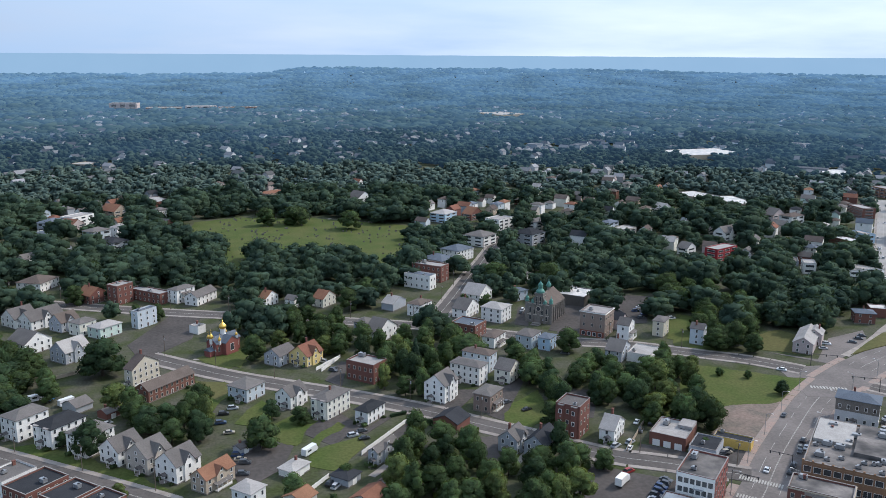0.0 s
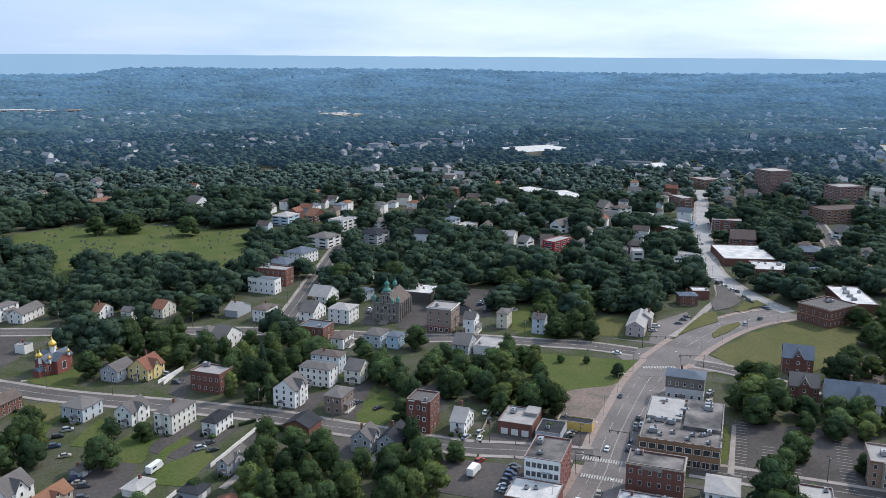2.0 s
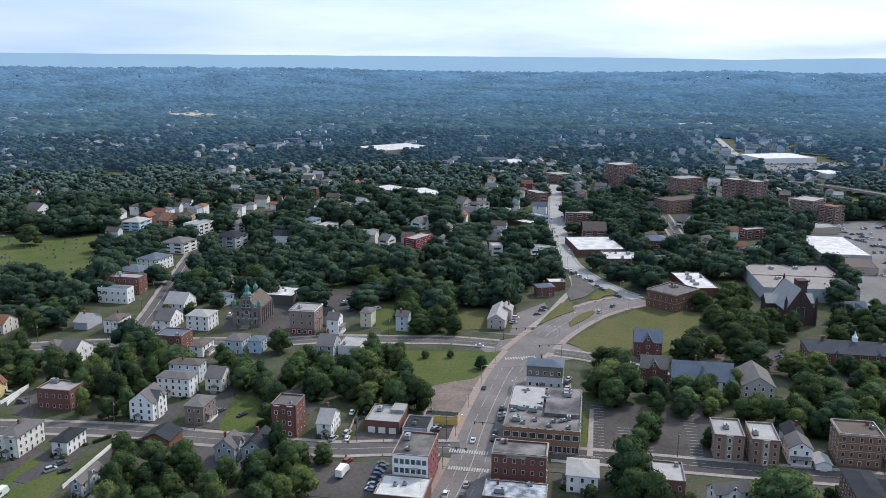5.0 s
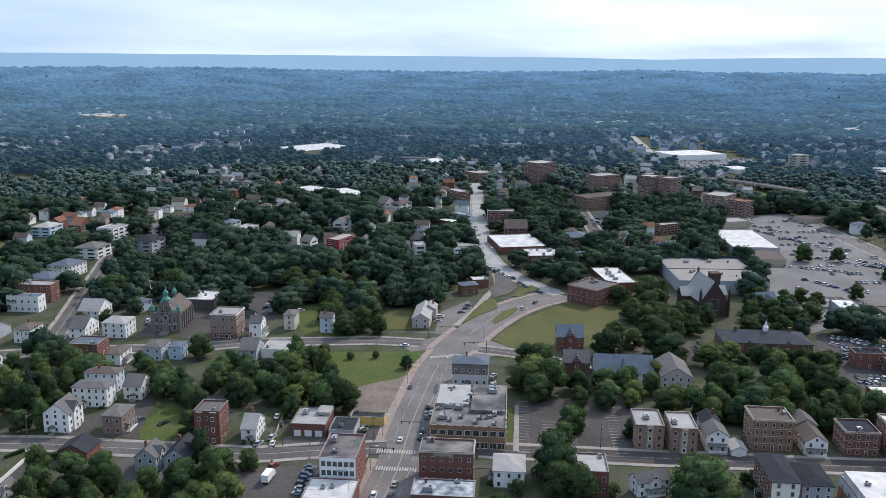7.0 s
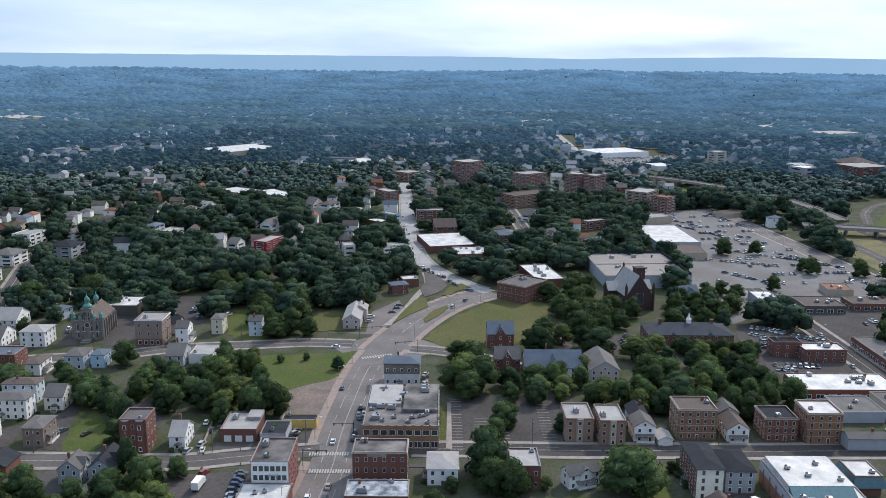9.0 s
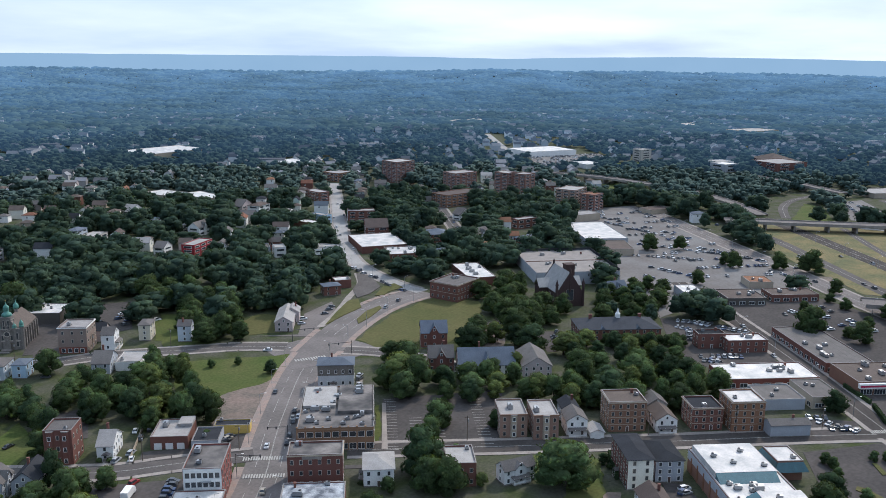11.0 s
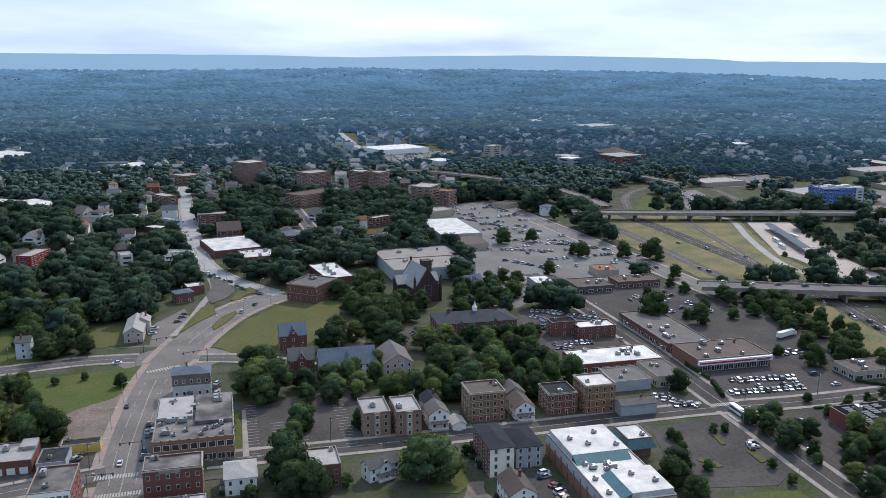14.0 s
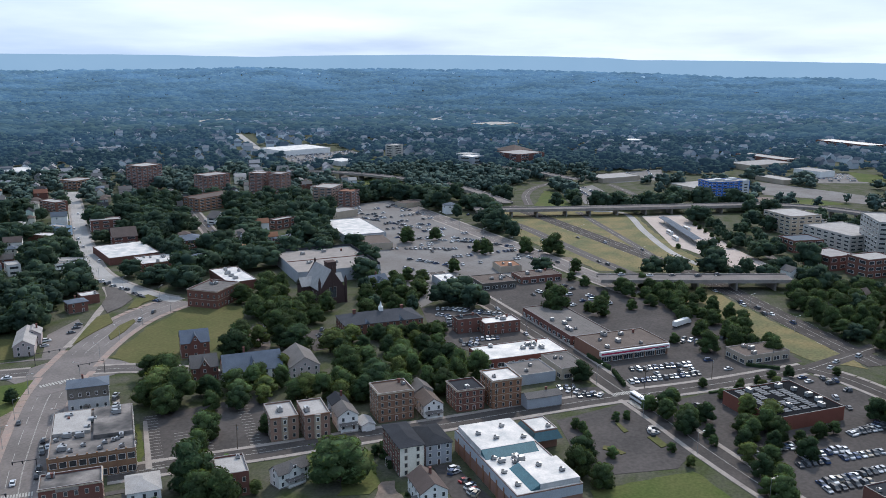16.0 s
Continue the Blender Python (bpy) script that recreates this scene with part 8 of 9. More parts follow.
def truck(x, y, turn, long, label):
    root = tagged(new("truck"), label, "truck")
    root.matrix_basis = pose(x, y, 0.1, 0, 0, turn)
    part("cargo_box", Shape().box(-long / 2, -1.25, 1.0, long / 2 - 2.4, 1.25, 3.7).box(-long / 2 + 0.2, -1.0, 0.7, long / 2 - 2.6, 1.0, 1.0, 1).mesh("cargo_box", TRIM, DARKMETAL), root)
    part("cab", Shape().add([(long / 2 - 2.2, -1.1, 0.6), (long / 2, -1.1, 0.6), (long / 2, 1.1, 0.6), (long / 2 - 2.2, 1.1, 0.6), (long / 2 - 2.2, -1.1, 2.6), (long / 2 - 0.7, -1.05, 2.6), (long / 2 - 0.7, 1.05, 2.6), (long / 2 - 2.2, 1.1, 2.6), (long / 2, -1.1, 1.5), (long / 2, 1.1, 1.5)],
                           [(3, 2, 1, 0), (4, 5, 6, 7), (0, 1, 8, 5, 4), (2, 3, 7, 6, 9), (1, 2, 9, 8), (8, 9, 6, 5), (3, 0, 4, 7)]).mesh("cab", PAINTS["white"]), root)
    part("windscreen", Shape().add([(long / 2 + 0.01, -0.95, 1.55), (long / 2 + 0.01, 0.95, 1.55), (long / 2 - 0.66, 0.9, 2.5), (long / 2 - 0.66, -0.9, 2.5)], [(0, 1, 2, 3)]).mesh("windscreen", GLASS), root)
    for a in (-long / 2 + 1.2, long / 2 - 1.2):
        for b in (-0.95, 0.95):
            part("wheel", CARS["wheel"], root, "", pose(a, b, 0.45) @ Matrix.Scale(1.35, 4))


# ---- street furniture ----
def lamp_meshes():
    s = Shape().turned([(0.11, 0), (0.07, 9.0)], 7)
    arm = Shape().add([(0, -0.05, 8.8), (0, 0.05, 8.8), (2.2, 0.05, 9.4), (2.2, -0.05, 9.4), (0, -0.05, 8.95), (0, 0.05, 8.95), (2.2, 0.05, 9.5), (2.2, -0.05, 9.5)], [(0, 1, 2, 3), (7, 6, 5, 4), (0, 3, 7, 4), (1, 5, 6, 2), (3, 2, 6, 7)])
    head = Shape().box(2.0, -0.16, 9.35, 2.8, 0.16, 9.52)
    return s.mesh("pole", METAL), arm.mesh("arm", METAL), head.mesh("lamp_head", TRIM)


LAMP = lamp_meshes()
POLE = (Shape().turned([(0.16, -0.3), (0.11, 10.5)], 7).mesh("pole", POLEWOOD), Shape().box(-1.2, -0.06, 9.6, 1.2, 0.06, 9.75).mesh("crossarm", POLEWOOD), Shape().turned([(0.25, 8.0), (0.25, 9.0)], 8, 0.35).mesh("transformer", METAL))


def street_lamp(x, y, turn):
    root = tagged(new("street_lamp"), "tall grey metal street lamp with a curved arm", "street lamp", group="street lamps")
    root.matrix_basis = pose(x, y, 0, 0, 0, turn)
    for name, mesh in zip(("pole", "arm", "lamp_head"), LAMP):
        part(name, mesh, root)


def utility_pole(x, y, turn):
    root = tagged(new("utility_pole"), "weathered wooden utility pole with a crossarm beside the street", "utility pole", group="utility poles")
    root.matrix_basis = pose(x, y, 0, 0, 0, turn)
    for name, mesh in zip(("pole", "crossarm", "transformer"), POLE):
        part(name, mesh, root)


def along_street(street, start, step, count, offset, maker, turn=0.0):
    """Posts at even steps beside a street."""
    line, width = street
    run, nexts, made = 0.0, start, 0
    for a, b in zip(line, line[1:]):
        d = b - a
        while nexts <= run + d.length and made < count:
            u = d.normalized()
            n = Vector((-u.y, u.x)) * (1 if offset > 0 else -1)
            q = a + u * (nexts - run) + n * (width / 2 + abs(offset))
            if free_of_roads(q.x, q.y):
                maker(q.x, q.y, math.degrees(math.atan2(-n.y, -n.x)) + turn)
            nexts += step
            made += 1
        run += d.length


along_street(main_street, 8, 28, 6, 1.0, street_lamp)
along_street(main_street, 20, 28, 6, -1.0, street_lamp)
along_street(main_street_upper, 20, 30, 5, -1.2, street_lamp)
along_street(hill_street, 10, 36, 10, 1.0, street_lamp)
along_street(market_street, 8, 38, 9, 1.0, street_lamp)
along_street(mall_avenue, 20, 42, 8, 1.2, street_lamp)
along_street(highway, 10, 45, 9, 2.0, street_lamp)
along_street(cross_street_west, 6, 34, 9, 1.0, utility_pole, 90)
along_street(cross_street_east, 10, 36, 9, 1.0, utility_pole, 90)
along_street(church_street, 10, 36, 12, 1.0, utility_pole, 90)
along_street(side_street, 10, 36, 8, 1.0, utility_pole, 90)
along_street(lower_street, 10, 34, 3, 1.0, utility_pole, 90)


def crossing(x, y, turn, wide, n):
    """A zebra crossing of white bars."""
    s = Shape()
    for i in range(n):
        a = (i + 0.5) * wide / n - wide / 2
        s.box(a - wide / n * 0.3, -1.5, 0.10, a + wide / n * 0.3, 1.5, 0.19)
    ob = tagged(new("crosswalk", s.mesh("crosswalk", PAINT)), "white zebra crossing bars painted on the asphalt", "crosswalk", kind="structure")
    ob.matrix_basis = pose(x, y, 0, 0, 0, turn)


def signal_mast(x, y, turn, reach):
    root = tagged(new("traffic_signal"), "dark metal traffic signal on a long mast arm", "traffic signal")
    root.matrix_basis = pose(x, y, 0, 0, 0, turn)
    part("mast", Shape().turned([(0.16, -0.2), (0.12, 7.0)], 8).mesh("mast", DARKMETAL), root)
    part("mast_arm", Shape().box(0, -0.08, 6.2, reach, 0.08, 6.38).mesh("mast_arm", DARKMETAL), root)
    for k in (0.55, 0.95):
        part("signal_head", Shape().box(reach * k - 0.2, -0.2, 5.4, reach * k + 0.2, 0.2, 6.5).box(reach * k - 0.12, -0.3, 6.2, reach * k + 0.12, -0.2, 6.3).mesh("signal_head", DARKMETAL), root)


def bays_lines(x, y, turn, n, gap=2.75, long=5.0, double=False):
    """White lines of parking bays."""
    s = Shape()
    for i in range(n + 1):
        s.box(i * gap - 0.09, -long if double else 0, 0.06, i * gap + 0.09, long, 0.16)
    ob = tagged(new("bay_lines", s.mesh("bay_lines", PAINT)), "white painted parking bay lines on asphalt", "road markings", kind="structure")
    ob.matrix_basis = pose(x, y, 0, 0, 0, turn)



def fence(x0, y0, x1, y1, tall=1.7, mat=TRIM, label="white board fence along a yard"):
    root = tagged(new("fence"), label, "fence")
    long = math.hypot(x1 - x0, y1 - y0)
    root.matrix_basis = pose(x0, y0, 0, 0, 0, math.degrees(math.atan2(y1 - y0, x1 - x0)))
    n = max(1, int(long / 3))
    panel = Shape().box(0.06, -0.03, 0.1, long / n - 0.06, 0.03, tall).box(0.06, -0.06, tall, long / n - 0.06, 0.06, tall + 0.08).mesh("panel", mat)
    post = Shape().box(-0.08, -0.08, -0.3, 0.08, 0.08, tall + 0.15).mesh("post", mat)
    for i in range(n + 1):
        part("post", post, root, "", pose(i * long / n, 0, 0))
        if i < n:
            part("panel", panel, root, "", pose(i * long / n, 0, 0))


def camper(x, y, turn):
    root = tagged(new("camper"), "white camper van parked in a back yard", "camper")
    root.matrix_basis = pose(x, y, 0.1, 0, 0, turn)
    part("body", Shape().prism([(-3.6, 0.5), (2.4, 0.5), (3.6, 0.9), (3.3, 2.0), (2.9, 2.3), (2.9, 3.0), (-3.6, 3.0)], -1.15, 1.15).mesh("body", PAINTS["white"]), root, "", pose(0, 0, 0, 90, 0, 0))
    part("window", Shape().box(-2.4, -1.19, 1.6, -0.4, -1.14, 2.3).mesh("window", GLASS), root)
    part("windscreen", Shape().add([(3.56, -1.0, 1.3), (3.56, 1.0, 1.3), (3.32, 1.0, 2.0), (3.32, -1.0, 2.0)], [(0, 1, 2, 3)]).mesh("windscreen", GLASS), root)
    for a in (-2.2, 2.3):
        for b in (-1.0, 1.0):
            part("wheel", CARS["wheel"], root, "", pose(a, b, 0.36))


def covered_boat(x, y, turn):
    """A boat under a bright blue tarpaulin."""
    blue = material("blue_tarpaulin", (0.04, 0.22, 0.48), 0.6, 0.15, 1.0)
    s = Shape().add([(-2.6, -1.1, 0.5), (2.6, -1.1, 0.5), (2.6, 1.1, 0.5), (-2.6, 1.1, 0.5), (-2.4, -0.9, 1.4), (2.2, -0.8, 1.3), (2.2, 0.8, 1.3), (-2.4, 0.9, 1.4), (-2.2, 0, 2.1), (2.3, 0, 1.8)],
                    [(3, 2, 1, 0), (0, 1, 5, 4), (2, 3, 7, 6), (4, 5, 9, 8), (6, 7, 8, 9), (1, 2, 6, 9, 5), (3, 0, 4, 8, 7)])
    root = tagged(new("covered_boat"), "boat under a bright blue tarpaulin on a trailer", "boat")
    root.matrix_basis = pose(x, y, 0.0, 0, 0, turn)
    part("tarpaulin", s.mesh("tarpaulin", blue), root)
    for b in (-0.9, 0.9):
        part("wheel", CARS["wheel"], root, "", pose(0, b, 0.33))


crossing(179.7, 236.9, -45, 15, 16)
crossing(171.2, 225.7, -45, 15, 16)
crossing(263.0, 306.1, -25, 16, 12)
crossing(357.2, 69.2, -45, 11, 11)
crossing(346.8, 61.4, 45, 10, 10)
signal_mast(166.9, 235.6, -45, 9)
signal_mast(195.0, 241.0, 135, 8)
signal_mast(281.5, 296.2, 150, 12)
signal_mast(274.1, 332.8, -30, 12)
bays_lines(218.1, 204.1, 45, 18)
bays_lines(245.9, 180.2, 45, 16)
bays_lines(226.2, 198.0, 45, 10)
bays_lines(232.6, 192.3, 45, 10)
bays_lines(360.5, 24.3, -45, 8)
truck(132.0, 247.6, 40, 8, 'white box truck parked on the asphalt lot')
bus(350.8, 60.5, 45)
for x, y in ((726.4, 110.9), (750.1, 100.5), (704.8, 102.7)):
    bus(x, y, 30)
truck(470.2, 60.9, -25, 15, 'long white trailer truck parked in the lot')
truck(290.1, -0.6, 225, 10, 'white box truck with a red cab on the street')
fence(44.7, 382.5, 55.1, 398.3)
fence(48.2, 292.2, 75.1, 321.5)
fence(26.3, 268.9, 34.0, 277.7)
fence(42.6, 385.1, 56.0, 399.5)
fence(-37.8, 382.1, -27.5, 391.6)
fence(89.1, 331.9, 100.6, 345.5)
fence(226.5, 154.8, 232.9, 165.6)
fence(145.2, 270.2, 171.5, 301.6, mat=MATS["wall_tan"], label="weathered brown board fence beside a yard")
fence(-73.5, 402.5, -63.5, 408.9, mat=MATS["wall_tan"], label="weathered brown board fence beside a yard")
camper(-77.2, 377.7, 30)
camper(-64.4, 370.0, 40)
covered_boat(-71.8, 377.7, 60)
camper(29.7, 298.3, 45)
car(51.5, 384.0, 60, "black")
car(223.7, 284.3, 45)
car(186.8, 243.6, 45)
car(163.7, 216.6, 45)
car(153.7, 215.0, 45)
car(157.5, 210.6, 45)
car(215.5, 261.6, 45)
car(210.4, 256.6, 45)
car(198.3, 244.3, 45)
car(193.8, 240.1, 45)
car(256.6, 331.0, 135)
car(318.3, 357.0, -30)
car(325.7, 361.3, -30)
car(330.7, 364.8, -30)
car(296.9, 352.4, -30)
car(303.4, 358.2, -30)
car(351.5, 339.9, 25)
car(366.8, 344.2, 25)
car(390.5, 377.1, 75)
car(386.5, 358.1, 75)
car(397.9, 394.4, 75)
car(401.5, 407.9, 52)
car(405.9, 417.0, 52)
car(407.9, 424.2, 52)
car(449.1, 469.4, 52)
car(477.2, 502.3, 52)
car(509.0, 539.7, 52)
car(545.5, 582.5, 52)
car(502.3, 545.6, 52)
car(585.5, 633.9, 52)
car(138.1, 255.0, 20)
row_of_cars(325.8, 3.8, 339.2, -9.0, 0, 2.9, 0.9)
row_of_cars(316.8, 12.0, 322.2, 4.8, 0, 3.0, 0.8)
row_of_cars(352.1, -22.6, 368.6, -35.5, 0, 2.9, 0.9)
car(413.0, -11.5, 20)
car(412.4, -17.1, 20)
car(402.8, -22.6, 20)
car(390.2, -17.1, 20)
car(380.3, -22.3, 20)
car(260.0, 108.6, -30, "white")
car(257.8, 107.0, -30, "silver")
car(253.4, 101.7, -30, "red")
car(250.1, 98.2, -30, "white")
car(247.3, 95.8, -30, "white")
car(323.9, 49.6, -50, "dark grey")
car(320.9, 48.4, -50, "silver")
car(362.3, 1.5, 30, "black")
car(366.1, 0.3, 30, "dark grey")
row_of_cars(440.5, 198.5, 450.0, 179.4, 0)
row_of_cars(431.5, 193.2, 430.0, 179.1, 0)
row_of_cars(444.0, 175.7, 446.5, 158.2, 0)
row_of_cars(392.6, 162.9, 406.6, 145.1, 0)
row_of_cars(387.6, 159.7, 392.0, 151.3, 0)
row_of_cars(349.9, 97.5, 356.4, 89.5, 0)
row_of_cars(344.4, 87.0, 354.7, 75.8, 0, 3.2, 0.7)
row_of_cars(372.4, 235.7, 360.4, 222.8, 0, 3.0, 0.8)
row_of_cars(444.5, 57.9, 443.7, 47.2, 0)
row_of_cars(456.1, 38.6, 452.6, 29.2, 0)
row_of_cars(148.8, 247.0, 133.7, 231.2, -20, 2.9, 0.95)
car(180.7, 259.6, 0)
car(178.6, 258.6, 0)
car(182.4, 260.9, 0)
car(176.6, 257.7, 0)
car(166.0, 290.4, 50)
car(161.2, 293.3, 50)
car(158.9, 285.7, 50)
car(147.2, 272.2, 50)
car(149.7, 276.6, 30)
car(-0.7, 342.7, 0)
car(3.2, 347.8, 0)
car(-2.0, 333.8, 0)
car(1.1, 323.6, 0)
car(47.7, 309.0, 10)
car(51.5, 305.4, 10)
car(51.6, 312.3, 10)
car(33.9, 272.5, 50)
car(35.5, 270.0, 50)
car(-21.7, 326.2, 0)
car(-41.9, 361.7, 45)
car(-45.7, 344.4, 45)
car(4.5, 299.1, -10)
car(6.0, 295.9, -10)
car(5.0, 287.2, -10)
car(3.6, 302.7, -10)
car(72.3, 312.5, -45)
car(50.2, 382.0, -45)
car(47.9, 394.6, -45)
car(122.2, 316.2, 20, "black")
car(116.8, 325.7, 20, "black")
car(224.2, 436.6, 0)
car(214.0, 421.0, 0)
car(234.9, 436.3, 0)
car(237.0, 429.9, 0)
car(231.6, 423.2, 0)
car(241.0, 443.2, 0)
car(171.4, 454.5, 60)
car(168.5, 449.3, 60)
car(166.5, 465.4, 60)
car(171.1, 542.2, 63)
car(161.8, 521.1, 63)
car(156.0, 512.2, 63)
car(247.7, 418.1, 0)
car(262.2, 411.1, 0)
car(263.0, 406.5, 0)
car(130.1, 260.3, 30)
car(143.0, 275.2, 30)
car(165.5, 377.5, -40)
car(176.7, 362.0, -40)
row_of_cars(313.7, -4.2, 340.2, -33.6, -45, 2.7, 0.95)
row_of_cars(319.1, -3.1, 337.3, -21.3, -45, 2.7, 0.95)
row_of_cars(301.6, -11.6, 325.2, -33.8, -45, 2.7, 0.95)
row_of_cars(297.8, -13.8, 312.8, -29.2, -45, 2.7, 0.9)
row_of_cars(351.2, -21.5, 365.3, -35.7, -45, 2.8, 0.8)
row_of_cars(317.0, 11.6, 337.3, -9.4, -45, 3.2, 0.7)
row_of_cars(387.9, 72.8, 406.9, 46.2, -45, 2.8, 0.95)
row_of_cars(370.8, 69.7, 396.7, 40.9, -45, 2.8, 0.9)
row_of_cars(423.7, 48.7, 406.8, 27.9, -45, 4, 0.5)
row_of_cars(443.4, 196.8, 445.9, 161.4, -45, 2.8, 0.85)
row_of_cars(430.2, 184.8, 406.9, 173.0, 45, 3, 0.6)
row_of_cars(390.1, 161.8, 389.7, 149.7, -45, 3, 0.8)
row_of_cars(401.1, 151.0, 419.5, 133.7, -45, 3, 0.5)
row_of_cars(349.5, 93.1, 350.4, 75.5, -45, 3.4, 0.7)
car(321.9, 50.4, 20)
car(319.2, 48.7, 20)
car(351.9, 34.8, 45)
car(356.2, 37.0, 45)
car(262.5, 270.8, 20)
car(259.1, 267.5, 20)
car(253.9, 262.4, 20)
car(257.3, 108.1, 0)
car(260.5, 108.4, 0)
car(253.6, 101.1, 0)
car(251.3, 98.0, 0)
car(248.6, 96.3, 0)
car(246.4, 94.6, 0)
car(212.7, 255.8, 45)
car(208.3, 253.8, 45)
car(379.2, 238.0, 20)
car(374.5, 231.6, 20)
car(365.8, 227.9, 20)
car(359.8, 219.1, 20)
car(361.8, 241.1, 20)
car(372.4, 245.5, 20)
car(368.3, 268.7, 20)
car(360.4, 262.3, 20)
car(431.1, 223.5, 20)
car(531.1, 35.7, 35)
car(525.3, 33.6, 35)
car(522.6, 25.3, 35)
car(511.9, 20.8, 35)
car(512.5, 16.8, 35)
car(500.1, 4.7, 35)
car(551.7, 53.1, 35)
car(600.4, 140.2, 45)
car(594.4, 132.5, 45)
car(607.3, 108.8, 45)
car(655.6, 200.6, 45)
car(456.6, 165.4, 45)
car(488.6, 192.7, 45)
car(444.4, 153.9, 45)
car(553.8, 80.4, -50, z=7)
car(559.2, 65.1, -50, z=7)
car(567.8, 53.8, -50, z=7)
car(547.5, 93.8, -50, z=7)
car(541.3, 110.8, -50, z=7)
car(440.4, -17.5, -25)
car(430.6, -15.0, -25)
car(454.2, -27.8, -25)
car(410.4, -3.1, -45)
car(406.2, -6.1, -45)
car(408.1, -15.1, -45)
car(402.2, -22.1, -45)
car(379.0, -17.5, -45)
row_of_cars(703.3, 407.8, 671.2, 309.2, 135, 3.6, 0.5)
row_of_cars(681.7, 383.3, 650.0, 283.6, 45, 3.6, 0.5)
row_of_cars(615.0, 314.0, 625.9, 238.3, 135, 3.6, 0.5)
row_of_cars(574.9, 298.3, 610.1, 222.8, 45, 3.6, 0.5)
row_of_cars(550.9, 281.1, 544.1, 232.4, 135, 3.6, 0.5)
row_of_cars(527.1, 268.9, 515.0, 236.7, 45, 3.6, 0.5)
row_of_cars(634.8, 271.8, 615.4, 187.9, 135, 3.6, 0.5)
row_of_cars(697.4, 442.1, 727.3, 408.9, 45, 3.6, 0.5)
row_of_cars(757.0, 393.1, 716.4, 330.2, 135, 3.6, 0.5)
row_of_cars(595.3, 208.2, 584.8, 165.4, 45, 3.6, 0.5)
row_of_cars(505.0, 138.1, 494.6, 100.1, -45, 5, 0.4)
row_of_cars(496.0, 157.4, 479.0, 134.0, 45, 4, 0.5)
row_of_cars(441.0, 64.2, 439.0, 46.6, -45, 3, 0.5)
car(405.1, 425.0, 69)
car(402.9, 417.0, 69)
car(400.7, 409.3, 69)
car(397.8, 398.7, 69)
car(392.8, 383.3, 76)
car(388.5, 373.0, 76)
car(385.5, 359.5, 85)
car(529.6, 579.2, 48)
car(500.5, 543.9, 50)
car(479.9, 517.0, 50)
car(436.0, 465.6, 51)
car(556.7, 615.1, 48)
car(605.8, 501.8, -132)
car(587.4, 483.0, -132)
car(570.5, 465.2, -132)
car(551.2, 445.6, -132)
car(737.3, 299.9, 47)
car(668.2, 152.4, 44)
car(654.0, 119.6, 44)
car(677.5, 177.2, 45)
many_cars([(1091.2, 752.4), (1187.3, 682.7), (1119.7, 626.9), (974.3, 649.9)], 9)
many_cars([(716.1, 412.0), (763.2, 389.8), (587.6, 179.0), (531.4, 226.9)], 11)
many_cars([(536.0, 150.0), (498.0, 104.0), (470.0, 118.0), (500.0, 160.0)], 3)
many_cars([(1160.0, 200.0), (1075.0, 180.0), (1015.0, 225.0), (1066.0, 262.0)], 3)
many_cars([(960.0, 245.0), (890.0, 190.0), (866.0, 220.0), (942.0, 255.0)], 2)
many_cars([(1215.0, 8.0), (1218.0, -28.0), (1145.0, -48.0), (1118.0, 0.0)], 4)
many_cars([(390.7, 72.9), (410.5, 46.7), (399.2, 39.9), (373.0, 69.1)], 2)
parked_cars()

# ---- bridges, platform roof, headstones ----
def bridge(points, width, z, label):
    """A road deck on beams and piers."""
    line = smooth_line(points, 12)
    root = tagged(new("bridge"), label, "bridge")
    s = Shape()
    band(line, -width / 2, width / 2, z - 0.5, z, s)
    part("deck", s.mesh("deck", ASPHALT), root)
    for side in (-1, 1):
        s = Shape()
        band(line, side * width / 2 - 0.25, side * width / 2 + 0.25, z - 1.6, z + 0.9, s)
        part("girder_wall", s.mesh("girder_wall", WALKWAY), root)
    for i in range(1, len(line) - 1, 2):
        d = (line[i + 1] - line[i - 1]).normalized()
        part("pier", Shape().box(-0.6, -width * 0.42, -0.5, 0.6, width * 0.42, z - 0.6).mesh("pier", WALKWAY), root, "", pose(line[i].x, line[i].y, 0, 0, 0, math.degrees(math.atan2(d.y, d.x))))
    for a, b in zip(line, line[1:]):
        n = (b - a).normalized()
        n = Vector((-n.y, n.x)) * (width / 2 + 4)
        take([(a + n)[:], (b + n)[:], (b - n)[:], (a - n)[:]])
    return root


bridge([(529.0, 122.7), (581.5, 9.6)], 16, 7.0, "concrete road bridge over the highway with parapets")
bridge([(732.4, 291.1), (774.6, 216.3), (845.0, 104.6), (850.3, 94.7), (877.0, 48.0), (881.0, -2.7), (857.7, -58.3)], 15, 7.0, "long concrete overpass carrying a road across the highway")
bridge([(891.7, 603.9), (906.2, 551.5), (904.3, 496.3), (890.0, 440.0)], 12, 7.0, "grey elevated highway viaduct among trees")
bridge([(1053.6, 412.6), (1036.1, 366.7), (1014.4, 321.8), (971.1, 259.5)], 12, 7.0, "grey elevated highway between the woods")
bridge([(874.5, 386.8), (843.9, 342.6), (810.5, 305.2), (780.0, 276.0)], 12, 7.0, "grey elevated highway ramp among trees")


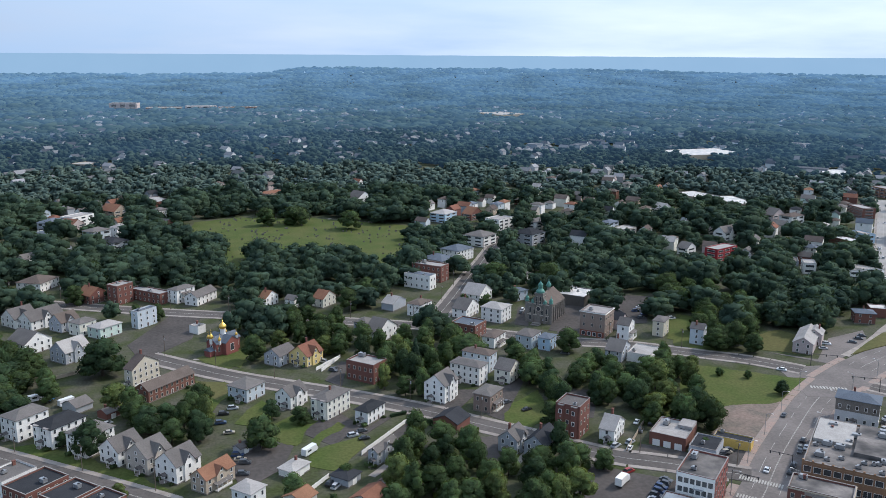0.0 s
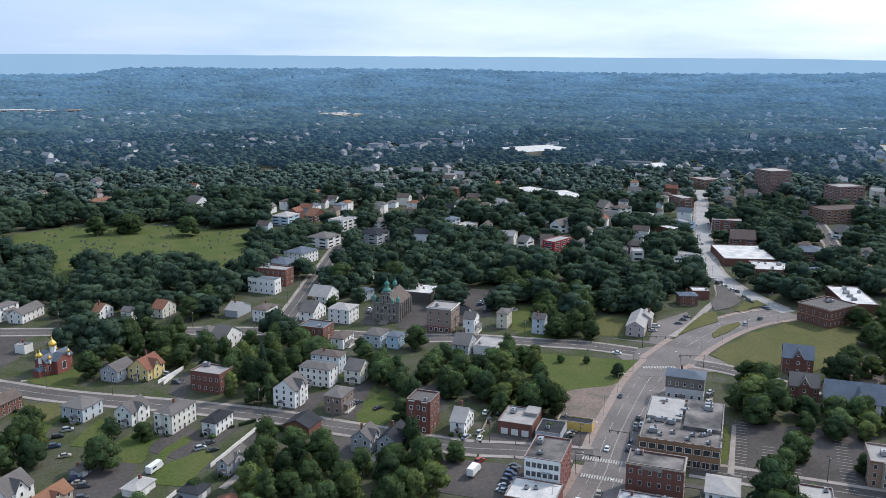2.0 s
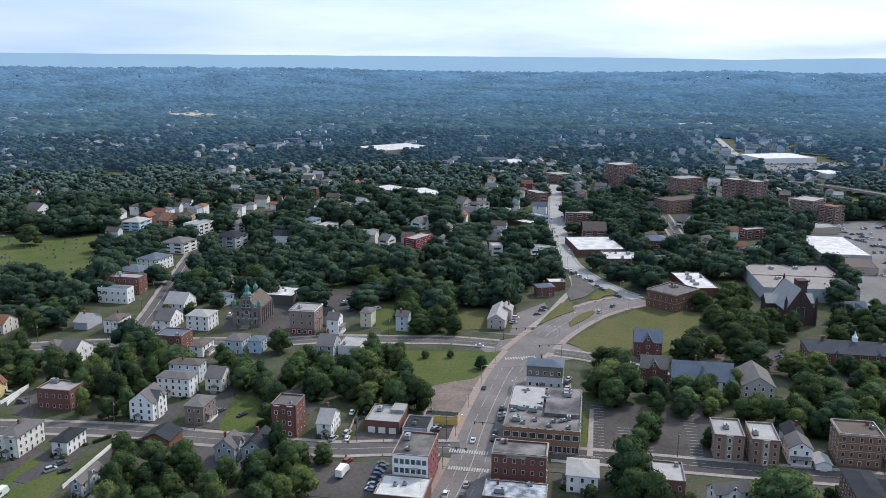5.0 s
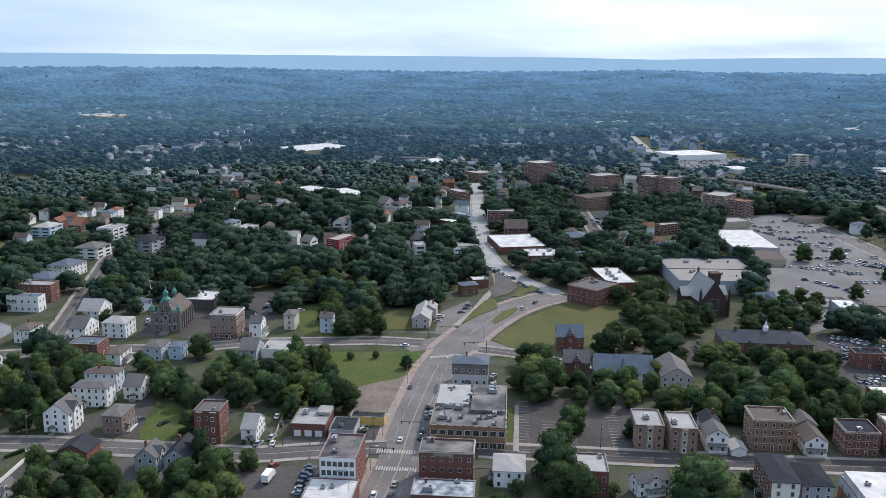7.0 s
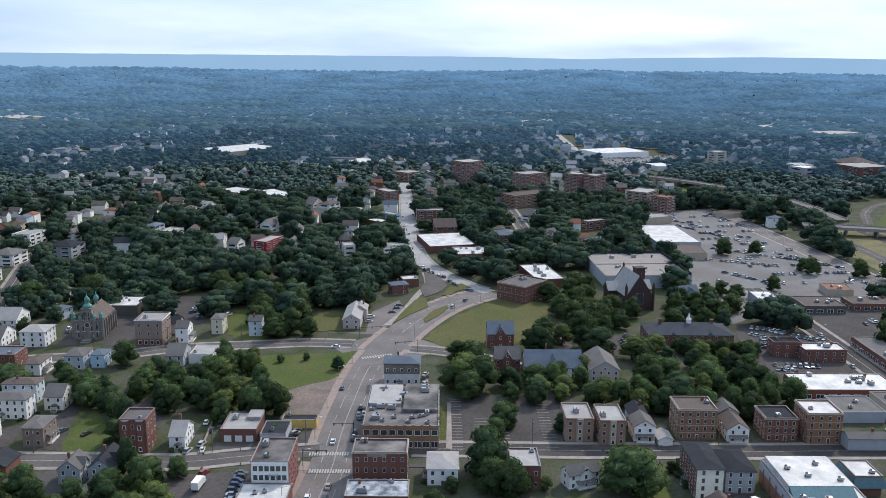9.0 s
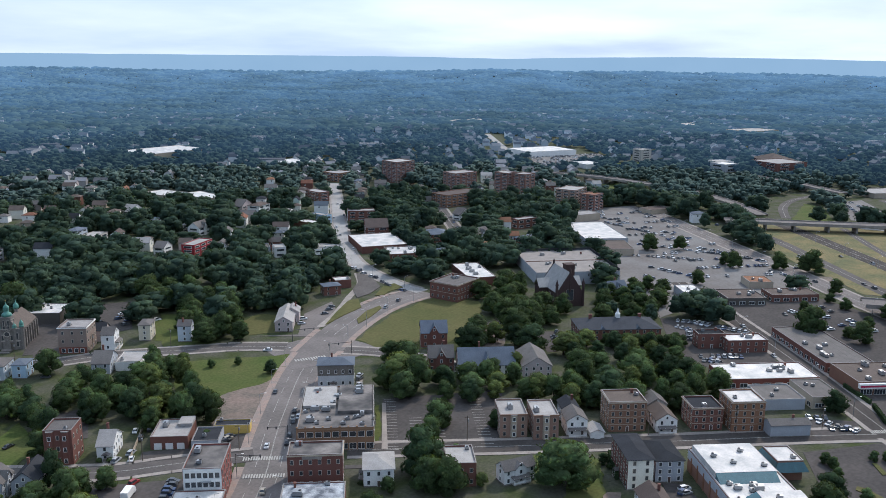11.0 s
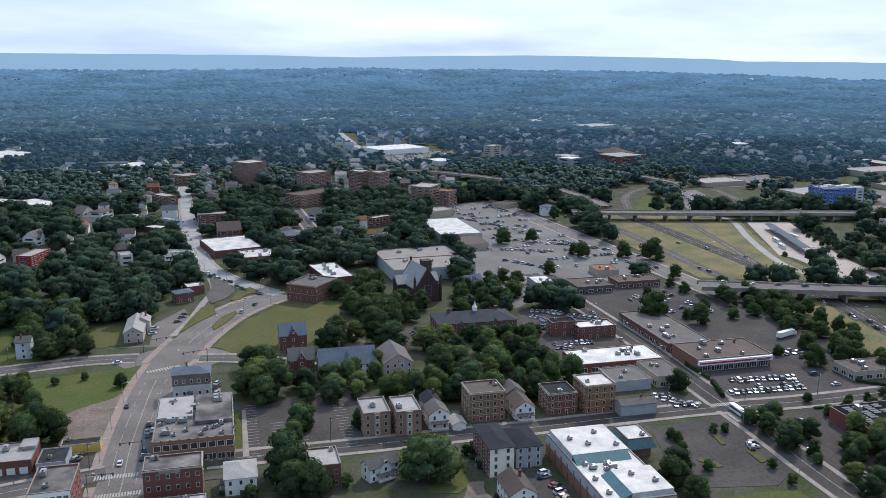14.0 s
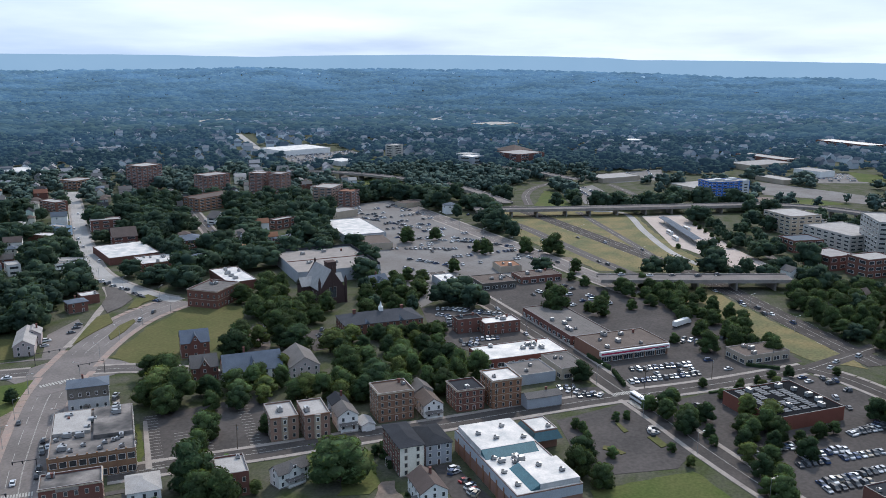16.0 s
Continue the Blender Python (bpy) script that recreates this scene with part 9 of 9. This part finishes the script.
def platform(x0, y0, x1, y1):
    root = tagged(new("station_canopy"), "long blue-grey metal platform canopy on posts at the station plaza", "canopy")
    long, turn = math.hypot(x1 - x0, y1 - y0), math.degrees(math.atan2(y1 - y0, x1 - x0))
    root.matrix_basis = pose(x0, y0, 0, 0, 0, turn)
    part("roof", gable(long, 7, 4.6, 0.8).mesh("roof", MATS["roof_slate"]), root, "", pose(long / 2, 0, 0))
    for i in range(9):
        part("post", Shape().box(-0.15, -0.15, 0, 0.15, 0.15, 4.8).mesh("post", METAL), root, "", pose((i + 0.5) * long / 9, 0, 0))
    part("platform", Shape().box(0, -3.5, -0.2, long, 3.5, 0.45).mesh("platform", WALKWAY), root)


platform(779.9, 126.2, 691.2, 82.7)

STONES = Shape()
hr = random.Random(4)
CEMETERY = [(-23.5, 738.5), (-17.2, 784.1), (25.2, 799.8), (90.1, 778.5), (165.3, 724.2), (128.8, 577.3), (95.8, 568.5), (86.7, 612.9), (23.0, 639.9), (19.9, 571.1), (7.5, 590.2), (0.9, 669.3)]
for _ in range(420):
    xs, ys = [p[0] for p in CEMETERY], [p[1] for p in CEMETERY]
    x, y = hr.uniform(min(xs), max(xs)), hr.uniform(min(ys), max(ys))
    if inside(CEMETERY, x, y) and noise.noise(Vector((x / 30, y / 30, 1))) > -0.15:
        w, t = hr.uniform(0.4, 0.8), hr.uniform(0.9, 2.0)
        STONES.add([(x - w, y - 0.15, 0), (x + w, y - 0.15, 0), (x + w, y + 0.15, 0), (x - w, y + 0.15, 0), (x - w, y - 0.15, t * 0.8), (x, y - 0.15, t), (x + w, y - 0.15, t * 0.8), (x + w, y + 0.15, t * 0.8), (x, y + 0.15, t), (x - w, y + 0.15, t * 0.8)],
                   [(0, 1, 6, 5, 4), (3, 9, 8, 7, 2), (1, 2, 7, 6), (3, 0, 4, 9), (4, 5, 8, 9), (5, 6, 7, 8)])
tagged(new("headstones", STONES.mesh("headstones", STONE)), "scattered grey granite headstones on the cemetery grass", "headstones", kind="stuff")

# ---- streets of houses beyond ----
AZ0, AZ1 = radians(-22), radians(104)
HR = random.Random(31)
WALL_MIX = ("white", "white", "white", "cream2", "grey", "bluegrey", "beige", "white", "brick", "tan", "mint", "pink")
ROOF_MIX = ("grey", "grey", "dark", "brown", "slate", "light", "rust", "brown")
FAR_HOUSES, FAR_STREETS = [], []


def density(x, y):
    """Share of plots that carry a house."""
    r, az = math.hypot(x, y), math.degrees(math.atan2(x, y))
    if any(inside(poly, x, y) for poly in NO_HOUSES + WOODLANDS + OPEN[:1]):
        return 0.0
    v = noise.noise(Vector((x / 170, y / 170, 9.0)))
    k = 0.15 + 0.8 * v
    if r > 700:
        k += 0.06
    if az > 36 and r > 700:
        k += 0.15
    if 50 < az < 86 and 1250 < r < 1900:
        k += 0.2
    return k


def plots():
    c = math.sqrt(0.5)
    for row in range(-34, 45):
        v = row * 62.0
        for i in range(-10, 190):
            u = i * 15.0
            for side in (-1, 1):
                a, b = u + HR.uniform(-5, 5), v + side * 13 + HR.uniform(-4, 4) + 14 * noise.noise(Vector((u / 240, v / 240, 4)))
                x, y = (a - b) * c, (a + b) * c
                r = math.hypot(x, y)
                if not 440 < r < 2500 or not AZ0 < math.atan2(x, y) < AZ1:
                    continue
                if HR.random() > density(x, y) * (1.0 if r < 1200 else 0.75) or not free(x, y, 7.0):
                    continue
                if r < 1700:
                    t = [(x - 6, y - 6), (x + 6, y - 6), (x + 6, y + 6), (x - 6, y + 6)]
                    take(t, 1.0)
                    # the street in front of the row
                    b0 = v
                    px, py = (a - b0) * c, (a + b0) * c
                    take([(px - 6, py - 6), (px + 6, py - 6), (px + 6, py + 6), (px - 6, py + 6)], 0.0, 1)
                    # the open yard on the town side
                    ux, uy = -x / r, -y / r
                    far = 12 + r / 45 if r < 1000 else 10
                    take([(x - uy * 6, y + ux * 6), (x + uy * 6, y - ux * 6), (x + uy * 5 + ux * far, y - ux * 5 + uy * far), (x - uy * 5 + ux * far, y + ux * 5 + uy * far)], 0.0, 1)
                FAR_HOUSES.append((r, x, y, side))


plots()
FAR_HOUSES.sort()
SMALL = {}


def house_kit(w, d, h, kind):
    """Shared meshes for the houses of the middle distance."""
    k = (w, d, h, kind)
    if k not in SMALL:
        if kind == "hip":
            top, body = hip(w, d, h, 2.2), Shape().box(-w / 2, -d / 2, -0.5, w / 2, d / 2, h)
        else:
            rise = d * 0.36
            top, body = gable(w, d, h, rise), Shape().box(-w / 2, -d / 2, -0.5, w / 2, d / 2, h)
            for e in (-1, 1):
                body.add([(e * w / 2, -d / 2, h), (e * w / 2, d / 2, h), (e * w / 2, 0, h + rise)], [(0, 1, 2) if e > 0 else (2, 1, 0)])
        SMALL[k] = (top, body, {}, {})
    return SMALL[k]


def middle_house(x, y, turn):
    w, d, h, kind = HR.choice(((11, 8, 6, "gable"), (12, 9, 8.4, "hip"), (10, 8, 6, "gable"), (13, 9, 8.4, "gable"), (9, 8, 5.6, "hip")))
    wall, roof = HR.choice(WALL_MIX), HR.choice(ROOF_MIX)
    top, body, walls, roofs = house_kit(w, d, h, kind)
    if wall not in walls:
        walls[wall] = body.mesh("house", MATS["wall_" + wall])
    if roof not in roofs:
        roofs[roof] = top.mesh("roof", MATS["roof_" + roof])
    root = tagged(new("house", walls[wall]), "%s house with a %s %s roof among trees" % (WALLS[wall][0], "hipped" if kind == "hip" else "gabled", ROOFS[roof][0]), "house", group="houses of the town")
    root.matrix_basis = pose(x, y, 0, 0, 0, turn)
    part("roof", roofs[roof], root)
    n = 3 if h > 8 else 2
    for k in (0, 1):
        fx, fy, long, t2 = faces_of(w, d)[k]
        for i in range(1):
            part("window", window_mesh(1.2, 1.5), root, "", pose(fx, fy, 0, 0, 0, t2) @ pose((k - 0.5) * long * 0.3, -0.02, h * (0.62 if n == 2 else 0.7)))


walls_far, roofs_far, walls_dim, roofs_dim = Shape(), Shape(), Shape(), Shape()
for i, (r, x, y, side) in enumerate(FAR_HOUSES):
    turn = 45 + (0 if side > 0 else 180) + HR.choice((0, 0, 0, 90, -90))
    if i < 190:
        middle_house(x, y, turn if HR.random() < 0.5 else turn + 180)
    else:
        w, d, h = HR.choice(((11, 8, 6), (12, 9, 8), (10, 8, 6), (14, 10, 8)))
        if HR.random() < 0.06:
            w, d, h = HR.choice(((30, 16, 6), (40, 18, 8), (24, 20, 9)))
        rise = d * 0.36 if w < 20 else 0.4
        top = gable(w, d, h, rise)
        c, s = math.cos(radians(turn)), math.sin(radians(turn))
        z0 = terrain(x, y)
        (walls_far if r < 1200 else walls_dim).add([(x + a * c - b * s, y + a * s + b * c, z + z0) for a, b, z in [(-w / 2, -d / 2, -2), (w / 2, -d / 2, -2), (w / 2, d / 2, -2), (-w / 2, d / 2, -2), (-w / 2, -d / 2, h), (w / 2, -d / 2, h), (w / 2, d / 2, h), (-w / 2, d / 2, h), (-w / 2, 0, h + rise), (w / 2, 0, h + rise)]],
                      [(0, 1, 5, 4), (1, 2, 6, 9, 5), (2, 3, 7, 6), (3, 0, 4, 8, 7)])
        (roofs_far if r < 1200 else roofs_dim).add([(x + a * c - b * s, y + a * s + b * c, z + z0) for a, b, z in top.v], top.f)
FARWALL = material("far_house_walls", (0.38, 0.38, 0.385), 0.85, 0.08, 0.1, island=True, each=0.4)
FARROOF = material("far_house_roofs", (0.17, 0.172, 0.18), 0.8, 0.1, 0.1, island=True, each=0.65)
tagged(new("far_house_walls", walls_far.mesh("far_house_walls", FARWALL)), "pale walls of many far houses among the trees", "houses", kind="stuff")
tagged(new("far_house_roofs", roofs_far.mesh("far_house_roofs", FARROOF)), "grey and white roofs of many far houses", "houses", kind="stuff")

# ---- woods, middle distance to the hills ----
def bushy(seed, lobes, rings, segs, leaves=0, size=(0.06, 0.11)):
    """A crown of several rounded boughs under leaf sprays, unit size; with the way its surfaces face."""
    rng = np.random.default_rng(seed)
    vs, fs, ns, count = [], [], [], 0
    centres, sizes = [], []
    for i in range(lobes):
        t = (i + 0.5) / lobes
        ang = i * 2.399 + rng.uniform(-0.5, 0.5)
        spread = 0.58 * math.sqrt(max(0.0, 1 - (1.45 * (t - 0.33)) ** 2)) if lobes > 1 else 0.0
        k = rng.uniform(0.38, 0.58) if lobes > 3 else rng.uniform(0.55, 0.72)
        centres.append((math.cos(ang) * spread, math.sin(ang) * spread, -0.5 + 1.15 * t)); sizes.append((k, k, k * 0.85))
    if lobes > 3:
        centres.append((0, 0, -0.1)); sizes.append((0.6, 0.6, 0.75))
    centres, sizes = np.array(centres), np.array(sizes)
    for c, k in zip(centres, sizes):
        v, f = lump(rng, rings, segs, 0.30)
        vs.append(v * k * (0.88 if leaves else 1.0) + c); fs.append(f + count); count += len(v)
        out = vs[-1] * 0.35 + v * 0.8 + rng.normal(size=v.shape) * (0.0 if leaves else 0.15)
        ns.append(out / np.linalg.norm(out, axis=1)[:, None])
    if leaves:
        tri, face = clothe(rng, centres, sizes, np.zeros(3), leaves, *size)
        vs.append(tri); ns.append(face)
        fs.append(count + np.arange(3 * leaves).reshape(-1, 3))
    return np.concatenate(vs), np.concatenate(fs), np.concatenate(ns)


def tuft(seed):
    """One far crown: an uneven top over five drooping sides."""
    rng = np.random.default_rng(seed)
    ring = [(math.cos(1.2566 * i) * rng.uniform(0.7, 1.1), math.sin(1.2566 * i) * rng.uniform(0.7, 1.1), rng.uniform(0.2, 0.55)) for i in range(5)]
    foot = [(x * 1.05, y * 1.05, -1.0) for x, y, _ in ring]
    v = np.array([(rng.uniform(-0.25, 0.25), rng.uniform(-0.25, 0.25), rng.uniform(0.8, 1.0))] + ring + foot)
    f = [(0, 1 + i, 1 + (i + 1) % 5) for i in range(5)] + [(1 + i, 6 + i, 1 + (i + 1) % 5) for i in range(5)]
    n = v + rng.normal(size=v.shape) * 0.2 + np.array((0, 0, 0.3))
    return v, np.array(f), n / np.linalg.norm(n, axis=1)[:, None]


TEMPLATES = [bushy(100 + k, 9, 3, 5, 300, (0.062, 0.118)) for k in range(12)]
SIMPLE = [bushy(200 + k, 5, 3, 4, 42, (0.12, 0.22)) for k in range(8)]
COARSE = [tuft(300 + k) for k in range(6)]


def far_spots(r0, r1, spacing, size, height, keep, rng):
    out = []
    r = r0
    while r < r1:
        step = spacing(r)
        a = AZ0 + rng.uniform(0, step / r)
        while a < AZ1:
            rr, aa = r + rng.uniform(-0.5, 0.5) * step, a + rng.uniform(-0.5, 0.5) * step / r
            x, y = rr * math.sin(aa), rr * math.cos(aa)
            if keep(x, y):
                k = rng.uniform(0.55, 1.4)
                out.append((x, y, terrain(x, y) - 0.6, size(r) * k, height(r) * (0.45 + 0.5 * k) * rng.uniform(0.75, 1.3)))
            a += step / r
        r += step * 0.92
    return out


def wooded(x, y):
    """Clearings between the trees: yards, streets and lots of the town."""
    r, az = math.hypot(x, y), math.degrees(math.atan2(x, y))
    if r < 1900 and any(inside(poly, x, y) for poly in OPEN):
        return noise.noise(Vector((x / 40, y / 40, 8.0))) > 0.16
    v = noise.noise(Vector((x / 60, y / 60, 3.0))) + 0.6 * noise.noise(Vector((x / 22, y / 22, 5.0)))
    level = -0.8
    if r < 1500 and any(inside(poly, x, y) for poly in WOODLANDS + NO_HOUSES):
        pass
    elif r < 560:
        level = 0.22 if r < 480 or az > 45 else -0.05
    elif r < 1500:
        level = -0.35 if az < 48 else -0.3
    elif r < 2300 and az > 40:
        level = -0.6
    return v > level


def near_keep(x, y):
    return free(x, y, 2.0) and clear_of_trees(x, y, 7.0) and wooded(x, y)


FR = random.Random(21)
near_wood = far_spots(335, 900, lambda r: 11.6 + r / 300, lambda r: 7.0 + r / 300, lambda r: 14.0 + r / 400, near_keep, FR)
for x, y, z, r, h in near_wood:
    if math.hypot(x, y) < 425:
        tree(x, y, r, h, RNG)
near_wood = [q for q in near_wood if math.hypot(q[0], q[1]) >= 425]
woods("park_trees", stand_trees(), UNIT_CROWNS[:7], LEAF, "leafy green trees of gardens, verges and car parks")
woods("town_trees", near_wood + MORE_TREES, TEMPLATES, WOODS, "dense leafy summer trees between the houses of the town")
middle_wood = far_spots(900, 2000, lambda r: 8 + r / 190, lambda r: 5.4 + r / 300, lambda r: 12 + r / 600, lambda x, y: free(x, y, 3.0) and wooded(x, y), FR)
middle_wood = [q for q in middle_wood if math.hypot(q[0], q[1]) < 1130]
woods("suburban_trees", middle_wood, SIMPLE, HAZEWOODS, "unbroken dark green suburban tree canopy")


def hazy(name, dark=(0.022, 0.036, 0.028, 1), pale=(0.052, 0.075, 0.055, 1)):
    """Far surfaces with summer haze painted in as glow, brighter farther from the town."""
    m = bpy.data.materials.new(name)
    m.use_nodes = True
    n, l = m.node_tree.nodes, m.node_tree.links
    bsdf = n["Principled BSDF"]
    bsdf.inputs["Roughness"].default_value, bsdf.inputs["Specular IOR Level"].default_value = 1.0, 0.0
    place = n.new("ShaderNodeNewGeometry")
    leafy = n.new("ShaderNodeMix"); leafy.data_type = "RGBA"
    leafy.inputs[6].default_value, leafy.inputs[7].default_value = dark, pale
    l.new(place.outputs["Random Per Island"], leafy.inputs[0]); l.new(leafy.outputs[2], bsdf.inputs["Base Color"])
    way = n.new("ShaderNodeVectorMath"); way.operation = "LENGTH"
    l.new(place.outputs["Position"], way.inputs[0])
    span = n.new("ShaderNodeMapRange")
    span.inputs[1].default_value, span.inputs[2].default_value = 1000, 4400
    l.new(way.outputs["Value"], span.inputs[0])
    # blue emission standing in for haze; the surfaces themselves give off no light
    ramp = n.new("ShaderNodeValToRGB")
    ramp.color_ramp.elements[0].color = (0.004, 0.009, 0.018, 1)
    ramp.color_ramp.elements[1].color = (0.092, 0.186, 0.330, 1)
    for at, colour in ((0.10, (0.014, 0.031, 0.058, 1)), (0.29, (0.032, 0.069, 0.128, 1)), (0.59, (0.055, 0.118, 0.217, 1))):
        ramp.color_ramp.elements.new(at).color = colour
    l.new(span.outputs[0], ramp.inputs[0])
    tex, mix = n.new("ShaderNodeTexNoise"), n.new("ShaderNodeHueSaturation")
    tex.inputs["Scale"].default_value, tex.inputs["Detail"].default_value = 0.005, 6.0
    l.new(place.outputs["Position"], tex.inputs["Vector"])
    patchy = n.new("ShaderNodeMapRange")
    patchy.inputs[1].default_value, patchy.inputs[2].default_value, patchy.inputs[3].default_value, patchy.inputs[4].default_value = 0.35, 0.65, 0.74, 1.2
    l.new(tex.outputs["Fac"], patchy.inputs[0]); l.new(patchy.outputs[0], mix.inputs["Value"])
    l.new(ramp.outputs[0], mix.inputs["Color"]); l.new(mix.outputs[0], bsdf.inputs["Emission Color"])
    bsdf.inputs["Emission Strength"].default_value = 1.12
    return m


HAZE_GLOW = hazy("haze_glow_woods")
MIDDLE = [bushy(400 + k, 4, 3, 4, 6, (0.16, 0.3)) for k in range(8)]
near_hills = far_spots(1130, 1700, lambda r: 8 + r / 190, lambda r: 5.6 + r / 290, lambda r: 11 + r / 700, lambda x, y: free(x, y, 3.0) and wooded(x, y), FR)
woods("backdrop_suburb", near_hills, MIDDLE, HAZE_GLOW, "tree canopy of the far suburbs with a painted blue-green haze glow")["kind"] = "structure"
far_wood = far_spots(1700, 2000, lambda r: 8 + r / 190, lambda r: 5.6 + r / 290, lambda r: 10 + r / 700, lambda x, y: free(x, y, 3.0) and wooded(x, y), FR)
far_wood += far_spots(2000, 4400, lambda r: 8 + r / 210, lambda r: 5.2 + r / 400, lambda r: 9 + r / 800, wooded, FR)
tagged(new("backdrop_walls", walls_dim.mesh("backdrop_walls", hazy("haze_glow_walls", (0.10, 0.10, 0.105, 1), (0.62, 0.61, 0.59, 1)))), "pale far house walls with haze painted as a glow", "houses", kind="structure")
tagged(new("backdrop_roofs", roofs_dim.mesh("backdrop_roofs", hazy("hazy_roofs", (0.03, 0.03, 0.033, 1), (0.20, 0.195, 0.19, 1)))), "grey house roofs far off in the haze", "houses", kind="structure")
backdrop = woods("backdrop_hills", far_wood, COARSE, HAZE_GLOW, "wooded hills far beyond the town with a painted blue-green haze glow")
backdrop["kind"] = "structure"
